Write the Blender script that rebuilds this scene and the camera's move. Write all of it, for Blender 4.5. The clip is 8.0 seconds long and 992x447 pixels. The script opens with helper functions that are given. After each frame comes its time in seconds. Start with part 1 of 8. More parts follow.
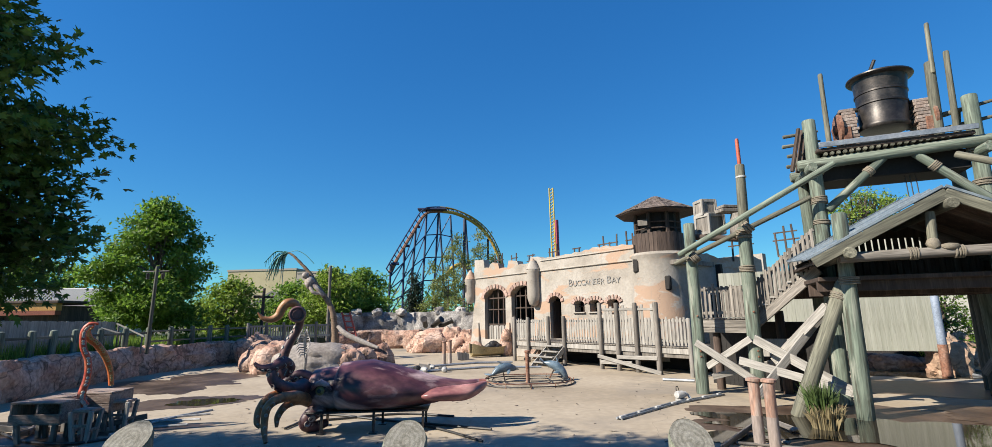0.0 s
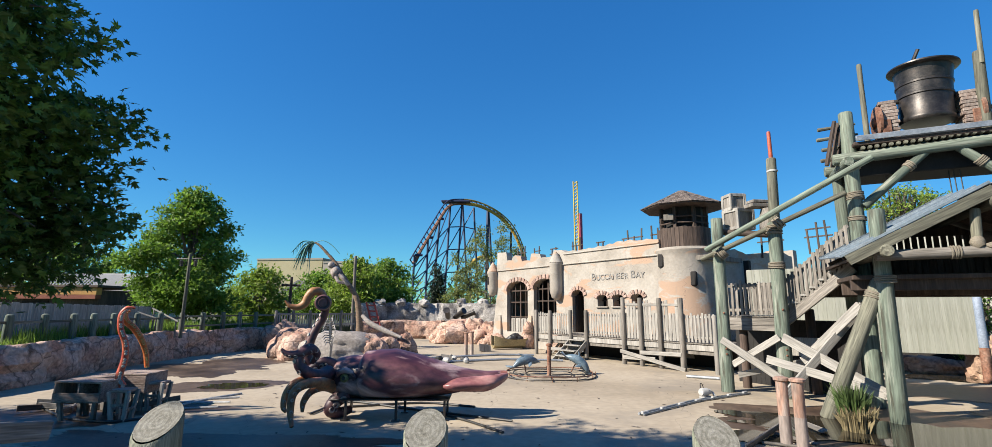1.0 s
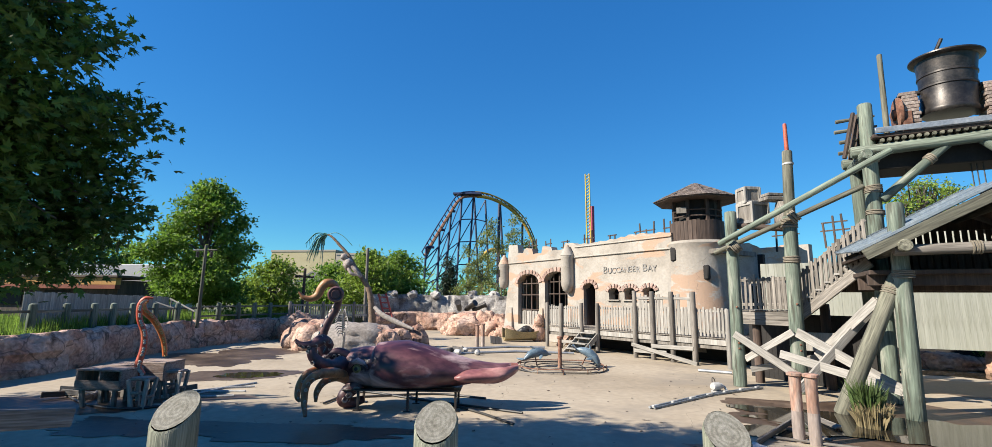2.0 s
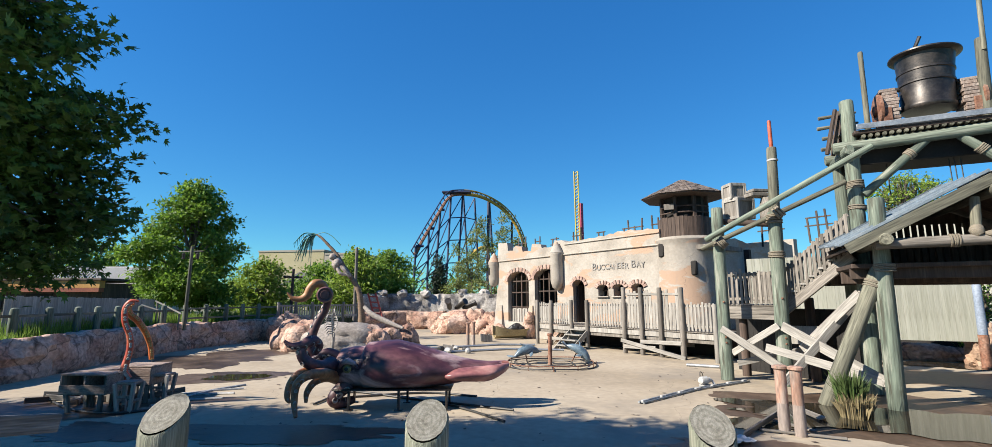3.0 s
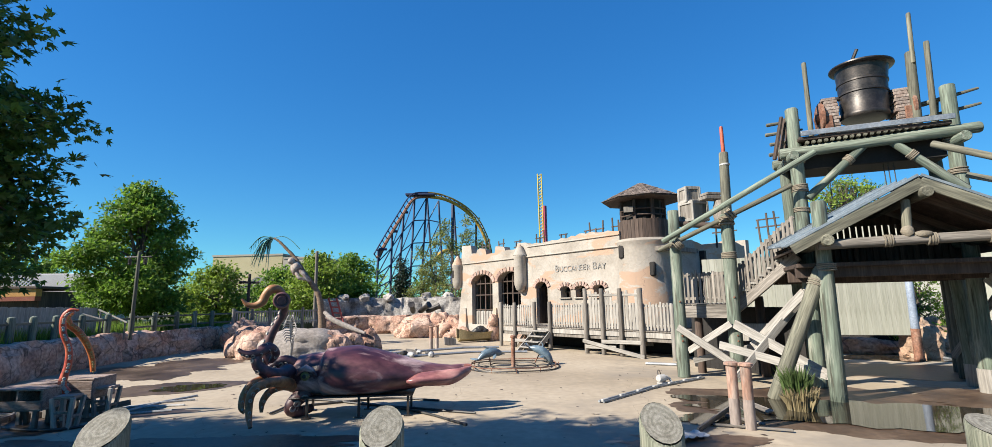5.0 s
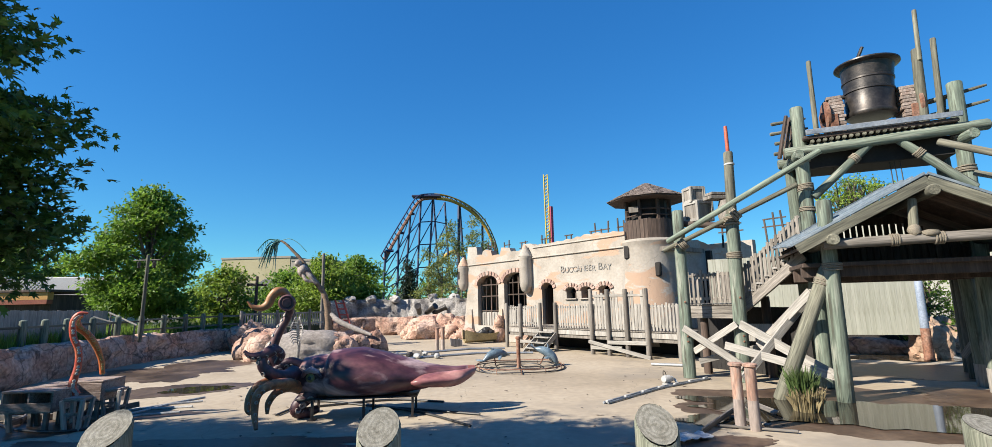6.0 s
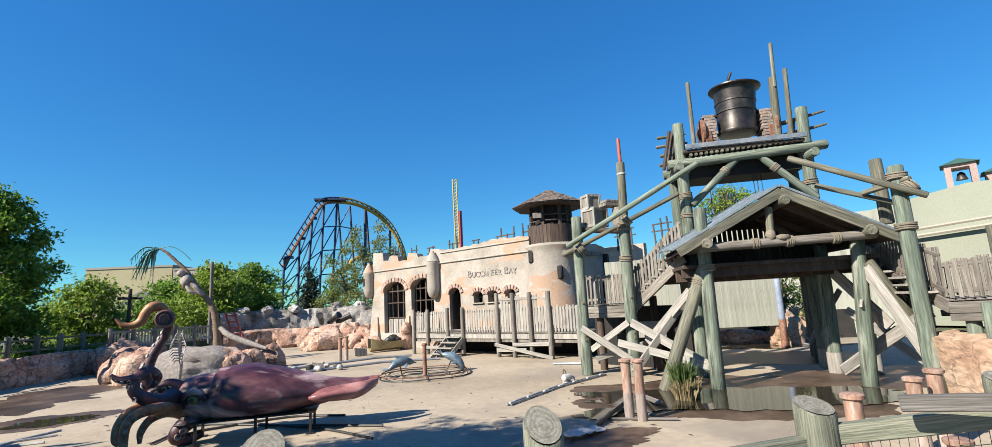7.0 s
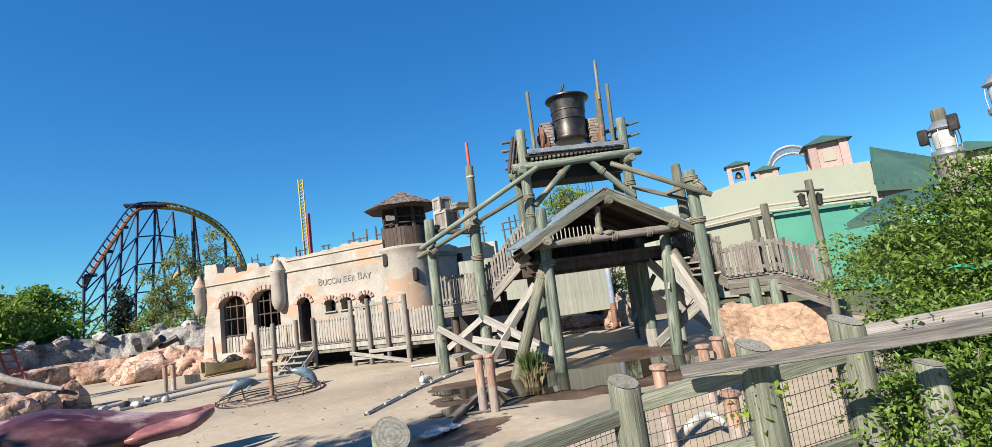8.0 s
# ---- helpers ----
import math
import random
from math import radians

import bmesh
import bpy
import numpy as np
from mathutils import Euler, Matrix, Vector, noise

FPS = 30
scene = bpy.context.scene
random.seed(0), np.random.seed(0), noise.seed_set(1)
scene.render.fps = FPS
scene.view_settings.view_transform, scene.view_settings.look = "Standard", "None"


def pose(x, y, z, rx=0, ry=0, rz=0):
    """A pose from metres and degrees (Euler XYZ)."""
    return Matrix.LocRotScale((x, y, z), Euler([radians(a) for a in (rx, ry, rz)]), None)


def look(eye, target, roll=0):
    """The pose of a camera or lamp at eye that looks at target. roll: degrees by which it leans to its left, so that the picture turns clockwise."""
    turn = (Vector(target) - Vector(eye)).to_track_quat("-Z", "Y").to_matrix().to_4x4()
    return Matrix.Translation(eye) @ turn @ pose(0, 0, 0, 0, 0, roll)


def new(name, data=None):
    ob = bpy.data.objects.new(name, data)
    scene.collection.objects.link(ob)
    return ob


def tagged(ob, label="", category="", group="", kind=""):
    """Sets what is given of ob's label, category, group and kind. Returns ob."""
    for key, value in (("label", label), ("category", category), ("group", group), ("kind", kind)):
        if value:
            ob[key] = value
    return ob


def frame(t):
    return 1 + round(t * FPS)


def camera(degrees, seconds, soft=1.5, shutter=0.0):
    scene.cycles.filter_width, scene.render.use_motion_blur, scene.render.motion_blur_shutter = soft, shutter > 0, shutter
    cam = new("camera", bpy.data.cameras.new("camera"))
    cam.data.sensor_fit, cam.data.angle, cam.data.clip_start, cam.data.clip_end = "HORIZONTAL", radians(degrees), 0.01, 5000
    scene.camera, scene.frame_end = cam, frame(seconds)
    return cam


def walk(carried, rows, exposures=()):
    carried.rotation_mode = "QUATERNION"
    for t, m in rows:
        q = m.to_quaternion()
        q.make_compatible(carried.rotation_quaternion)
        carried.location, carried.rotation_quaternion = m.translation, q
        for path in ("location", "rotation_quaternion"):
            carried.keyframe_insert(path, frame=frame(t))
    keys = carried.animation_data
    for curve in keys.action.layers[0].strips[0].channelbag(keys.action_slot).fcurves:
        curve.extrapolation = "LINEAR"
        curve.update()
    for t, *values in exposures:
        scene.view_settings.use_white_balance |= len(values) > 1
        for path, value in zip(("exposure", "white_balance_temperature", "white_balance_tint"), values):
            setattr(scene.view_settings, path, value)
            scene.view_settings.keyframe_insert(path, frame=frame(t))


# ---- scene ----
# ---------------------------------------------------------------- camera
cam = camera(91.35, 8.0, soft=0.7)
EYE = 2.3
ROWS = [
    (0.0, -0.0283, 0.0316, -0.0061, -0.197, 10.829, 0.913),
    (0.5, -0.0273, 0.0335, -0.004, 0.389, 10.452, 0.448),
    (1.0, -0.027, 0.0547, -0.0149, 2.378, 9.994, -0.261),
    (1.5, -0.0244, 0.0555, -0.0111, 3.738, 9.464, -0.704),
    (3.0, -0.0109, 0.0197, -0.0009, 2.546, 8.857, 0.111),
    (3.5, 0.0, 0.0, 0.0, 0.3, 8.9, 0.2),
    (4.0, 0.0272, -0.0116, 0.0052, -1.094, 8.996, 0.691),
    (4.5, 0.0303, -0.0011, 0.0063, -1.85, 9.07, 0.882),
    (6.0, 0.1252, -0.036, 0.0153, -0.73, 9.235, 1.224),
    (6.5, 0.1694, -0.066, 0.019, -2.916, 9.426, 1.17),
    (7.0, 0.2308, -0.1308, 0.0542, -11.262, 9.339, 3.069),
    (7.5, 0.2625, -0.2604, 0.1221, -20.683, 8.511, 5.907),
    (8.0, 0.2767, -0.3329, 0.1298, -27.751, 7.717, 7.541),
]
walk(cam, [(t, pose(x, y, EYE + z, 90 + pitch, roll, yaw)) for t, x, y, z, yaw, pitch, roll in ROWS],
     exposures=[(0.0, 1.0), (1.5, 1.13), (6.5, 1.17), (8.0, 1.13)])

# ---------------------------------------------------------------- sky and sun
SUN_FROM = Vector((-0.93, -0.37, 0.0)).normalized()
SUN_UP = radians(37)
world = bpy.data.worlds.new("sky")
scene.world = world
world.use_nodes = True
wn = world.node_tree
sky = wn.nodes.new("ShaderNodeTexSky")
sky.sky_type = "NISHITA"
sky.sun_disc = False
sky.sun_elevation = SUN_UP
sky.sun_rotation = math.atan2(SUN_FROM.x, SUN_FROM.y)
sky.air_density, sky.dust_density, sky.ozone_density = 1.0, 0.0, 1.5
hue = wn.nodes.new("ShaderNodeHueSaturation")
hue.inputs["Saturation"].default_value = 1.75
hue.inputs["Hue"].default_value = 0.512
even = wn.nodes.new("ShaderNodeGamma")
even.inputs["Gamma"].default_value = 0.6
wn.links.new(sky.outputs["Color"], even.inputs["Color"])
wn.links.new(even.outputs["Color"], hue.inputs["Color"])
clear = wn.nodes.new("ShaderNodeMix")
clear.data_type, clear.blend_type = "RGBA", "MULTIPLY"
clear.inputs["Factor"].default_value = 1.0
clear.inputs["B"].default_value = (0.385, 0.95, 1.21, 1)
wn.links.new(hue.outputs["Color"], clear.inputs["A"])
wn.links.new(clear.outputs["Result"], wn.nodes["Background"].inputs["Color"])
wn.nodes["Background"].inputs["Strength"].default_value = 0.109
sun = bpy.data.lights.new("sun", "SUN")
sun.energy, sun.angle, sun.color = 5.0, radians(0.53), (1.0, 0.91, 0.78)
sun_ob = new("sun", sun)
sun_ob.matrix_world = look(tuple(SUN_FROM * math.cos(SUN_UP) * 60 + Vector((0, 0, math.sin(SUN_UP) * 60))), (0, 0, 0))


# ---------------------------------------------------------------- materials
# all base colours are scaled down so shaded areas render darker beside the sky
COLOUR_SCALE = 0.7


def mat(name, cols, scale=2.0, rough=0.8, bump=0.3, stretch=(1, 1, 1), fine=18.0, metal=0.0, vary=0.12, spread=0.16,
        bump_size=0.01, rough_var=0.15, local=True, trans=0.0):
    """Weathered surface: two scales of noise between three colours, fine relief, and a shade of its own for each object."""
    cols = [tuple(v * COLOUR_SCALE for v in c) for c in cols]
    m = bpy.data.materials.new(name)
    m.use_nodes = True
    nt = m.node_tree
    N, L = nt.nodes, nt.links
    bsdf = N["Principled BSDF"]
    co = N.new("ShaderNodeTexCoord")
    info = N.new("ShaderNodeObjectInfo")
    mp = N.new("ShaderNodeVectorMath")
    mp.operation = "MULTIPLY_ADD"
    mp.inputs[1].default_value = stretch
    off = N.new("ShaderNodeVectorMath")
    off.operation = "SCALE"
    off.inputs[0].default_value = (37.0, 21.0, 53.0)
    L.new(info.outputs["Random"], off.inputs["Scale"])
    L.new(co.outputs["Object"], mp.inputs[0])
    if local:
        L.new(off.outputs[0], mp.inputs[2])
    big, small = N.new("ShaderNodeTexNoise"), N.new("ShaderNodeTexNoise")
    big.inputs["Scale"].default_value, big.inputs["Detail"].default_value = scale, 6
    big.inputs["Roughness"].default_value = 0.62
    small.inputs["Scale"].default_value, small.inputs["Detail"].default_value = fine, 5
    for n in (big, small):
        L.new(mp.outputs[0], n.inputs["Vector"])
    ramp = N.new("ShaderNodeValToRGB")
    e = ramp.color_ramp.elements
    e[0].position, e[1].position = 0.5 - spread, 0.5 + spread
    e[0].color, e[1].color = (*cols[0], 1), (*cols[-1], 1)
    for i, c in enumerate(cols[1:-1]):
        k = e.new(0.5 - spread + 2 * spread * (i + 1) / (len(cols) - 1))
        k.color = (*c, 1)
    L.new(big.outputs["Fac"], ramp.inputs["Fac"])
    amount = N.new("ShaderNodeMapRange")
    amount.inputs["From Min"].default_value, amount.inputs["From Max"].default_value = 0.3, 0.7
    amount.inputs["To Min"].default_value, amount.inputs["To Max"].default_value = 1 - 2.2 * vary, 1 + 1.4 * vary
    L.new(small.outputs["Fac"], amount.inputs["Value"])
    shade = N.new("ShaderNodeMapRange")
    shade.inputs["To Min"].default_value, shade.inputs["To Max"].default_value = 1 - vary, 1 + vary
    L.new(info.outputs["Random"], shade.inputs["Value"])
    both = N.new("ShaderNodeMath")
    both.operation = "MULTIPLY"
    L.new(amount.outputs[0], both.inputs[0])
    L.new(shade.outputs[0], both.inputs[1])
    mul = N.new("ShaderNodeVectorMath")
    mul.operation = "SCALE"
    L.new(ramp.outputs["Color"], mul.inputs[0])
    L.new(both.outputs[0], mul.inputs["Scale"])
    L.new(mul.outputs[0], bsdf.inputs["Base Color"])
    rr = N.new("ShaderNodeMapRange")
    rr.inputs["To Min"].default_value, rr.inputs["To Max"].default_value = max(rough - rough_var, 0.02), min(rough + rough_var, 1)
    L.new(big.outputs["Fac"], rr.inputs["Value"])
    L.new(rr.outputs[0], bsdf.inputs["Roughness"])
    bsdf.inputs["Metallic"].default_value = metal
    if bump:
        b = N.new("ShaderNodeBump")
        b.inputs["Strength"].default_value, b.inputs["Distance"].default_value = bump, bump_size
        L.new(small.outputs["Fac"], b.inputs["Height"])
        L.new(b.outputs[0], bsdf.inputs["Normal"])
    if trans:
        t = N.new("ShaderNodeBsdfTranslucent")
        L.new(mul.outputs[0], t.inputs["Color"])
        mix = N.new("ShaderNodeMixShader")
        mix.inputs[0].default_value = trans
        L.new(bsdf.outputs[0], mix.inputs[1])
        L.new(t.outputs[0], mix.inputs[2])
        L.new(mix.outputs[0], N["Material Output"].inputs["Surface"])
    return m


GRAIN = (1, 1, 0.07)
M_WOOD_GREY = mat("wood_grey", [(0.15, 0.135, 0.115), (0.25, 0.225, 0.195), (0.34, 0.31, 0.275)], 6, 0.85, 0.5, GRAIN, 40, vary=0.2)
M_WOOD_PALE = mat("wood_pale", [(0.28, 0.262, 0.235), (0.39, 0.37, 0.335), (0.47, 0.448, 0.41)], 6, 0.85, 0.5, GRAIN, 40, vary=0.15)
M_WOOD_GREEN = mat("wood_green", [(0.1, 0.13, 0.1), (0.17, 0.212, 0.165), (0.25, 0.285, 0.225)], 4, 0.8, 0.6, GRAIN, 30, vary=0.24)
M_WOOD_MOSS = mat("wood_moss", [(0.1, 0.1, 0.074), (0.175, 0.172, 0.128), (0.25, 0.24, 0.182)], 4, 0.85, 0.6, GRAIN, 30, vary=0.26)
M_WOOD_DARK = mat("wood_dark", [(0.05, 0.032, 0.024), (0.09, 0.06, 0.045), (0.14, 0.1, 0.08)], 5, 0.8, 0.5, GRAIN, 34, vary=0.2)
M_WOOD_END = mat("wood_end_grain", [(0.24, 0.22, 0.17), (0.36, 0.34, 0.28), (0.44, 0.42, 0.36)], 9, 0.9, 0.6, (1, 1, 1), 50, vary=0.2)
M_ROPE = mat("rope", [(0.22, 0.19, 0.14), (0.33, 0.29, 0.23)], 20, 0.95, 0.8, (1, 1, 8), 60)
M_SHINGLE = mat("shingle", [(0.12, 0.09, 0.075), (0.21, 0.165, 0.14), (0.3, 0.25, 0.215)], 5, 0.9, 0.5, fine=40, vary=0.28)
M_BRICK = mat("pink_brick", [(0.38, 0.24, 0.19), (0.48, 0.33, 0.27), (0.55, 0.43, 0.37)], 5, 0.9, 0.5, fine=30, vary=0.2)
M_ROCK = mat("pink_rock", [(0.36, 0.19, 0.14), (0.53, 0.32, 0.235), (0.6, 0.41, 0.32), (0.53, 0.395, 0.33)], 1.3, 0.95, 0.9, fine=9, vary=0.2, bump_size=0.05)
M_ROCK_GREY = mat("grey_rock", [(0.22, 0.19, 0.165), (0.33, 0.295, 0.265), (0.4, 0.36, 0.33)], 0.9, 0.95, 0.7, fine=9, vary=0.15, bump_size=0.03)
M_RUIN = mat("ruin_plaster", [(0.13, 0.12, 0.115), (0.44, 0.415, 0.39), (0.6, 0.575, 0.54)], 0.8, 0.95, 0.8, fine=9, vary=0.2, bump_size=0.04)
M_IRON = mat("black_iron", [(0.03, 0.027, 0.026), (0.055, 0.05, 0.047), (0.1, 0.085, 0.075)], 3, 0.42, 0.2, fine=20, metal=0.45, vary=0.12)
M_RUST = mat("rust", [(0.16, 0.06, 0.03), (0.28, 0.13, 0.08), (0.36, 0.22, 0.16)], 4, 0.85, 0.5, fine=20, vary=0.2)
M_STEEL = mat("galvanised_steel", [(0.3, 0.33, 0.36), (0.4, 0.43, 0.46), (0.5, 0.52, 0.54)], 2, 0.45, 0.1, fine=20, metal=0.5, vary=0.1)
M_METAL_ROOF = mat("blue_grey_metal", [(0.22, 0.28, 0.33), (0.3, 0.36, 0.41), (0.38, 0.43, 0.46)], 1.5, 0.5, 0.15, fine=14, metal=0.3, vary=0.1)
# near-black colour standing in for shade inside openings and under decks
M_DARK = mat("inside_shade", [(0.012, 0.011, 0.01), (0.03, 0.027, 0.025)], 3, 0.9, 0.2)
M_PIPE = mat("pale_pipe", [(0.42, 0.42, 0.41), (0.58, 0.58, 0.56)], 4, 0.5, 0.1)
M_BLACKPIPE = mat("black_pipe", [(0.02, 0.02, 0.02), (0.05, 0.05, 0.05)], 4, 0.5, 0.1)
M_LETTER = mat("letter_paint", [(0.2, 0.195, 0.185), (0.42, 0.41, 0.39)], 6, 0.8, 0.2)
M_PINKPOST = mat("peeling_pink", [(0.34, 0.25, 0.2), (0.43, 0.25, 0.18), (0.42, 0.34, 0.29)], 5, 0.85, 0.4, (1, 1, 0.2), 24, vary=0.2)
M_REDPOLE = mat("orange_red_paint", [(0.5, 0.09, 0.04), (0.6, 0.14, 0.07)], 5, 0.6, 0.2)


def patches(m, colour, scale, lo, hi, seed=0.0, rough=None, stretch=(1, 1, 1)):
    """Adds worn or stained patches of another colour to a material."""
    nt = m.node_tree
    N, L = nt.nodes, nt.links
    bsdf = N["Principled BSDF"]
    co = N.new("ShaderNodeTexCoord")
    mp = N.new("ShaderNodeMapping")
    mp.inputs["Location"].default_value = (seed, seed * 1.7, seed * 0.6)
    mp.inputs["Scale"].default_value = stretch
    n = N.new("ShaderNodeTexNoise")
    n.inputs["Scale"].default_value, n.inputs["Detail"].default_value, n.inputs["Roughness"].default_value = scale, 8, 0.6
    n.inputs["Distortion"].default_value = 0.6
    L.new(co.outputs["Object"], mp.inputs[0])
    L.new(mp.outputs[0], n.inputs["Vector"])
    r = N.new("ShaderNodeMapRange")
    r.inputs["From Min"].default_value, r.inputs["From Max"].default_value = lo, hi
    L.new(n.outputs["Fac"], r.inputs["Value"])
    mix = N.new("ShaderNodeMix")
    mix.data_type = "RGBA"
    old = bsdf.inputs["Base Color"].links[0].from_socket
    L.new(r.outputs[0], mix.inputs["Factor"])
    L.new(old, mix.inputs["A"])
    mix.inputs["B"].default_value = (*(v * COLOUR_SCALE / 0.88 for v in colour), 1)
    L.new(mix.outputs["Result"], bsdf.inputs["Base Color"])
    if rough is not None:
        mr = N.new("ShaderNodeMix")
        ro = bsdf.inputs["Roughness"].links[0].from_socket
        L.new(r.outputs[0], mr.inputs["Factor"])
        L.new(ro, mr.inputs["A"])
        mr.inputs["B"].default_value = rough
        L.new(mr.outputs["Result"], bsdf.inputs["Roughness"])
    return m


def cracks(m, colour, scale, width, seed=0.0, wobble=0.35, amount=0.8):
    """Adds thin wandering cracks to a material."""
    nt = m.node_tree
    N, L = nt.nodes, nt.links
    bsdf = N["Principled BSDF"]
    co = N.new("ShaderNodeTexCoord")
    n = N.new("ShaderNodeTexNoise")
    n.inputs["Scale"].default_value, n.inputs["Detail"].default_value = scale * 2.5, 4
    L.new(co.outputs["Object"], n.inputs["Vector"])
    add = N.new("ShaderNodeVectorMath")
    add.operation = "MULTIPLY_ADD"
    add.inputs[1].default_value = (wobble / scale,) * 3
    L.new(n.outputs["Color"], add.inputs[0])
    L.new(co.outputs["Object"], add.inputs[2])
    v = N.new("ShaderNodeTexVoronoi")
    v.feature = "DISTANCE_TO_EDGE"
    v.inputs["Scale"].default_value = scale
    L.new(add.outputs[0], v.inputs["Vector"])
    r = N.new("ShaderNodeMapRange")
    r.inputs["From Min"].default_value, r.inputs["From Max"].default_value = 0.0, width * scale
    r.inputs["To Min"].default_value, r.inputs["To Max"].default_value = amount, 0.0
    L.new(v.outputs["Distance"], r.inputs["Value"])
    mix = N.new("ShaderNodeMix")
    mix.data_type = "RGBA"
    old = bsdf.inputs["Base Color"].links[0].from_socket
    L.new(r.outputs[0], mix.inputs["Factor"])
    L.new(old, mix.inputs["A"])
    mix.inputs["B"].default_value = (*(v * COLOUR_SCALE / 0.88 for v in colour), 1)
    L.new(mix.outputs["Result"], bsdf.inputs["Base Color"])
    return m


M_FENCE = mat("fence_timber", [(0.14, 0.15, 0.11), (0.22, 0.235, 0.175), (0.31, 0.31, 0.245)], 24, 0.88, 0.6, (1, 1, 0.04), 110, vary=0.22)
M_HANDRAIL = mat("handrail_timber", [(0.15, 0.14, 0.13), (0.24, 0.225, 0.21), (0.32, 0.3, 0.285)], 12, 0.88, 0.6, (1, 1, 0.05), 80, vary=0.22)
M_STUCCO = mat("stucco", [(0.33, 0.295, 0.25), (0.45, 0.41, 0.355), (0.52, 0.485, 0.435)], 0.6, 0.92, 0.35, fine=9, vary=0.05, bump_size=0.03)
patches(M_STUCCO, (0.43, 0.3, 0.215), 0.6, 0.55, 0.585, 3.1, stretch=(0.5, 1, 1.7))
patches(M_STUCCO, (0.3, 0.28, 0.255), 1.6, 0.6, 0.76, 8.3, stretch=(1.8, 1, 0.3))
patches(M_STUCCO, (0.2, 0.185, 0.17), 4.0, 0.7, 0.74, 1.3, stretch=(1, 1, 0.8))
M_CONCRETE = mat("basin_concrete", [(0.36, 0.295, 0.21), (0.45, 0.375, 0.275), (0.5, 0.425, 0.32)], 0.25, 0.9, 0.25, fine=6, vary=0.06, bump_size=0.01)
patches(M_CONCRETE, (0.26, 0.225, 0.18), 0.22, 0.55, 0.68, 4.4)
patches(M_CONCRETE, (0.2, 0.17, 0.135), 1.1, 0.66, 0.74, 9.1)
patches(M_WOOD_GREEN, (0.36, 0.37, 0.31), 5.0, 0.58, 0.72, 2.2, stretch=(1, 1, 0.12))
patches(M_WOOD_GREEN, (0.055, 0.055, 0.038), 7.0, 0.54, 0.66, 7.7, stretch=(1, 1, 0.1))
patches(M_WOOD_MOSS, (0.07, 0.068, 0.05), 6.0, 0.53, 0.69, 4.7, stretch=(1, 1, 0.1))
cracks(M_CONCRETE, (0.17, 0.14, 0.1), 0.17, 0.012, amount=0.55)
cracks(M_STUCCO, (0.16, 0.13, 0.11), 0.36, 0.012, amount=0.5, wobble=0.7)
cracks(M_ROCK, (0.1, 0.06, 0.045), 0.8, 0.035)
M_PEACHROCK = mat("peach_rock", [(0.36, 0.22, 0.15), (0.47, 0.32, 0.22), (0.5, 0.39, 0.3)], 0.8, 0.95, 0.8, (1, 1, 1.3), fine=7, vary=0.16, bump_size=0.05)
cracks(M_PEACHROCK, (0.14, 0.09, 0.065), 1.1, 0.02, amount=0.7, wobble=0.6)
M_PEACH = mat("peach_plaster", [(0.42, 0.25, 0.16), (0.52, 0.34, 0.24), (0.56, 0.44, 0.35)], 1.4, 0.92, 0.5, fine=12, vary=0.12)


# ---------------------------------------------------------------- mesh helpers
def thing(name, label, category, at=(0, 0, 0), rz=0.0, group="", kind=""):
    ob = new(name)
    ob.empty_display_size = 0.2
    ob.matrix_world = pose(*at, 0, 0, rz)
    return tagged(ob, label, category, group, kind)


def mesh_of(name, bm, material, smooth=True):
    me = bpy.data.meshes.new(name)
    bm.normal_update()
    bm.to_mesh(me)
    bm.free()
    me.materials.append(material)
    if smooth:
        me.shade_smooth()
        me.set_sharp_from_angle(angle=radians(38))
    return me


def part(name, bm, material, parent=None, label="", m=None, smooth=True):
    """Links a bmesh (or ready mesh) as one mesh object under a thing or a part."""
    me = bm if isinstance(bm, bpy.types.Mesh) else mesh_of(name, bm, material, smooth)
    ob = new(name, me)
    if parent is not None:
        ob.parent = parent
    if m is not None:
        ob.matrix_basis = m
    return tagged(ob, label)


def box(bm, c, s, rot=(0, 0, 0), bevel=0.0):
    r = bmesh.ops.create_cube(bm, size=1.0)
    m = pose(*c, *rot) @ Matrix.Diagonal((*s, 1))
    bmesh.ops.transform(bm, matrix=m, verts=r["verts"])
    if bevel:
        ed = list({e for v in r["verts"] for e in v.link_edges})
        bmesh.ops.bevel(bm, geom=ed, offset=bevel, segments=1, affect="EDGES")
    return bm


def boxes(*items, bevel=0.0):
    bm = bmesh.new()
    for it in items:
        box(bm, *it, bevel=bevel)
    return bm


def lathe(profile, seg=24, bm=None, m=None):
    """Turned shape: profile of (radius, height)."""
    bm = bm or bmesh.new()
    rings = []
    for r, z in profile:
        rings.append([bm.verts.new((r * math.cos(a), r * math.sin(a), z)) for a in (2 * math.pi * i / seg for i in range(seg))])
    for a, b in zip(rings, rings[1:]):
        for i in range(seg):
            bm.faces.new((a[i], a[(i + 1) % seg], b[(i + 1) % seg], b[i]))
    bm.faces.new(rings[0][::-1])
    bm.faces.new(rings[-1])
    if m is not None:
        bmesh.ops.transform(bm, matrix=m, verts=[v for r in rings for v in r])
    return bm


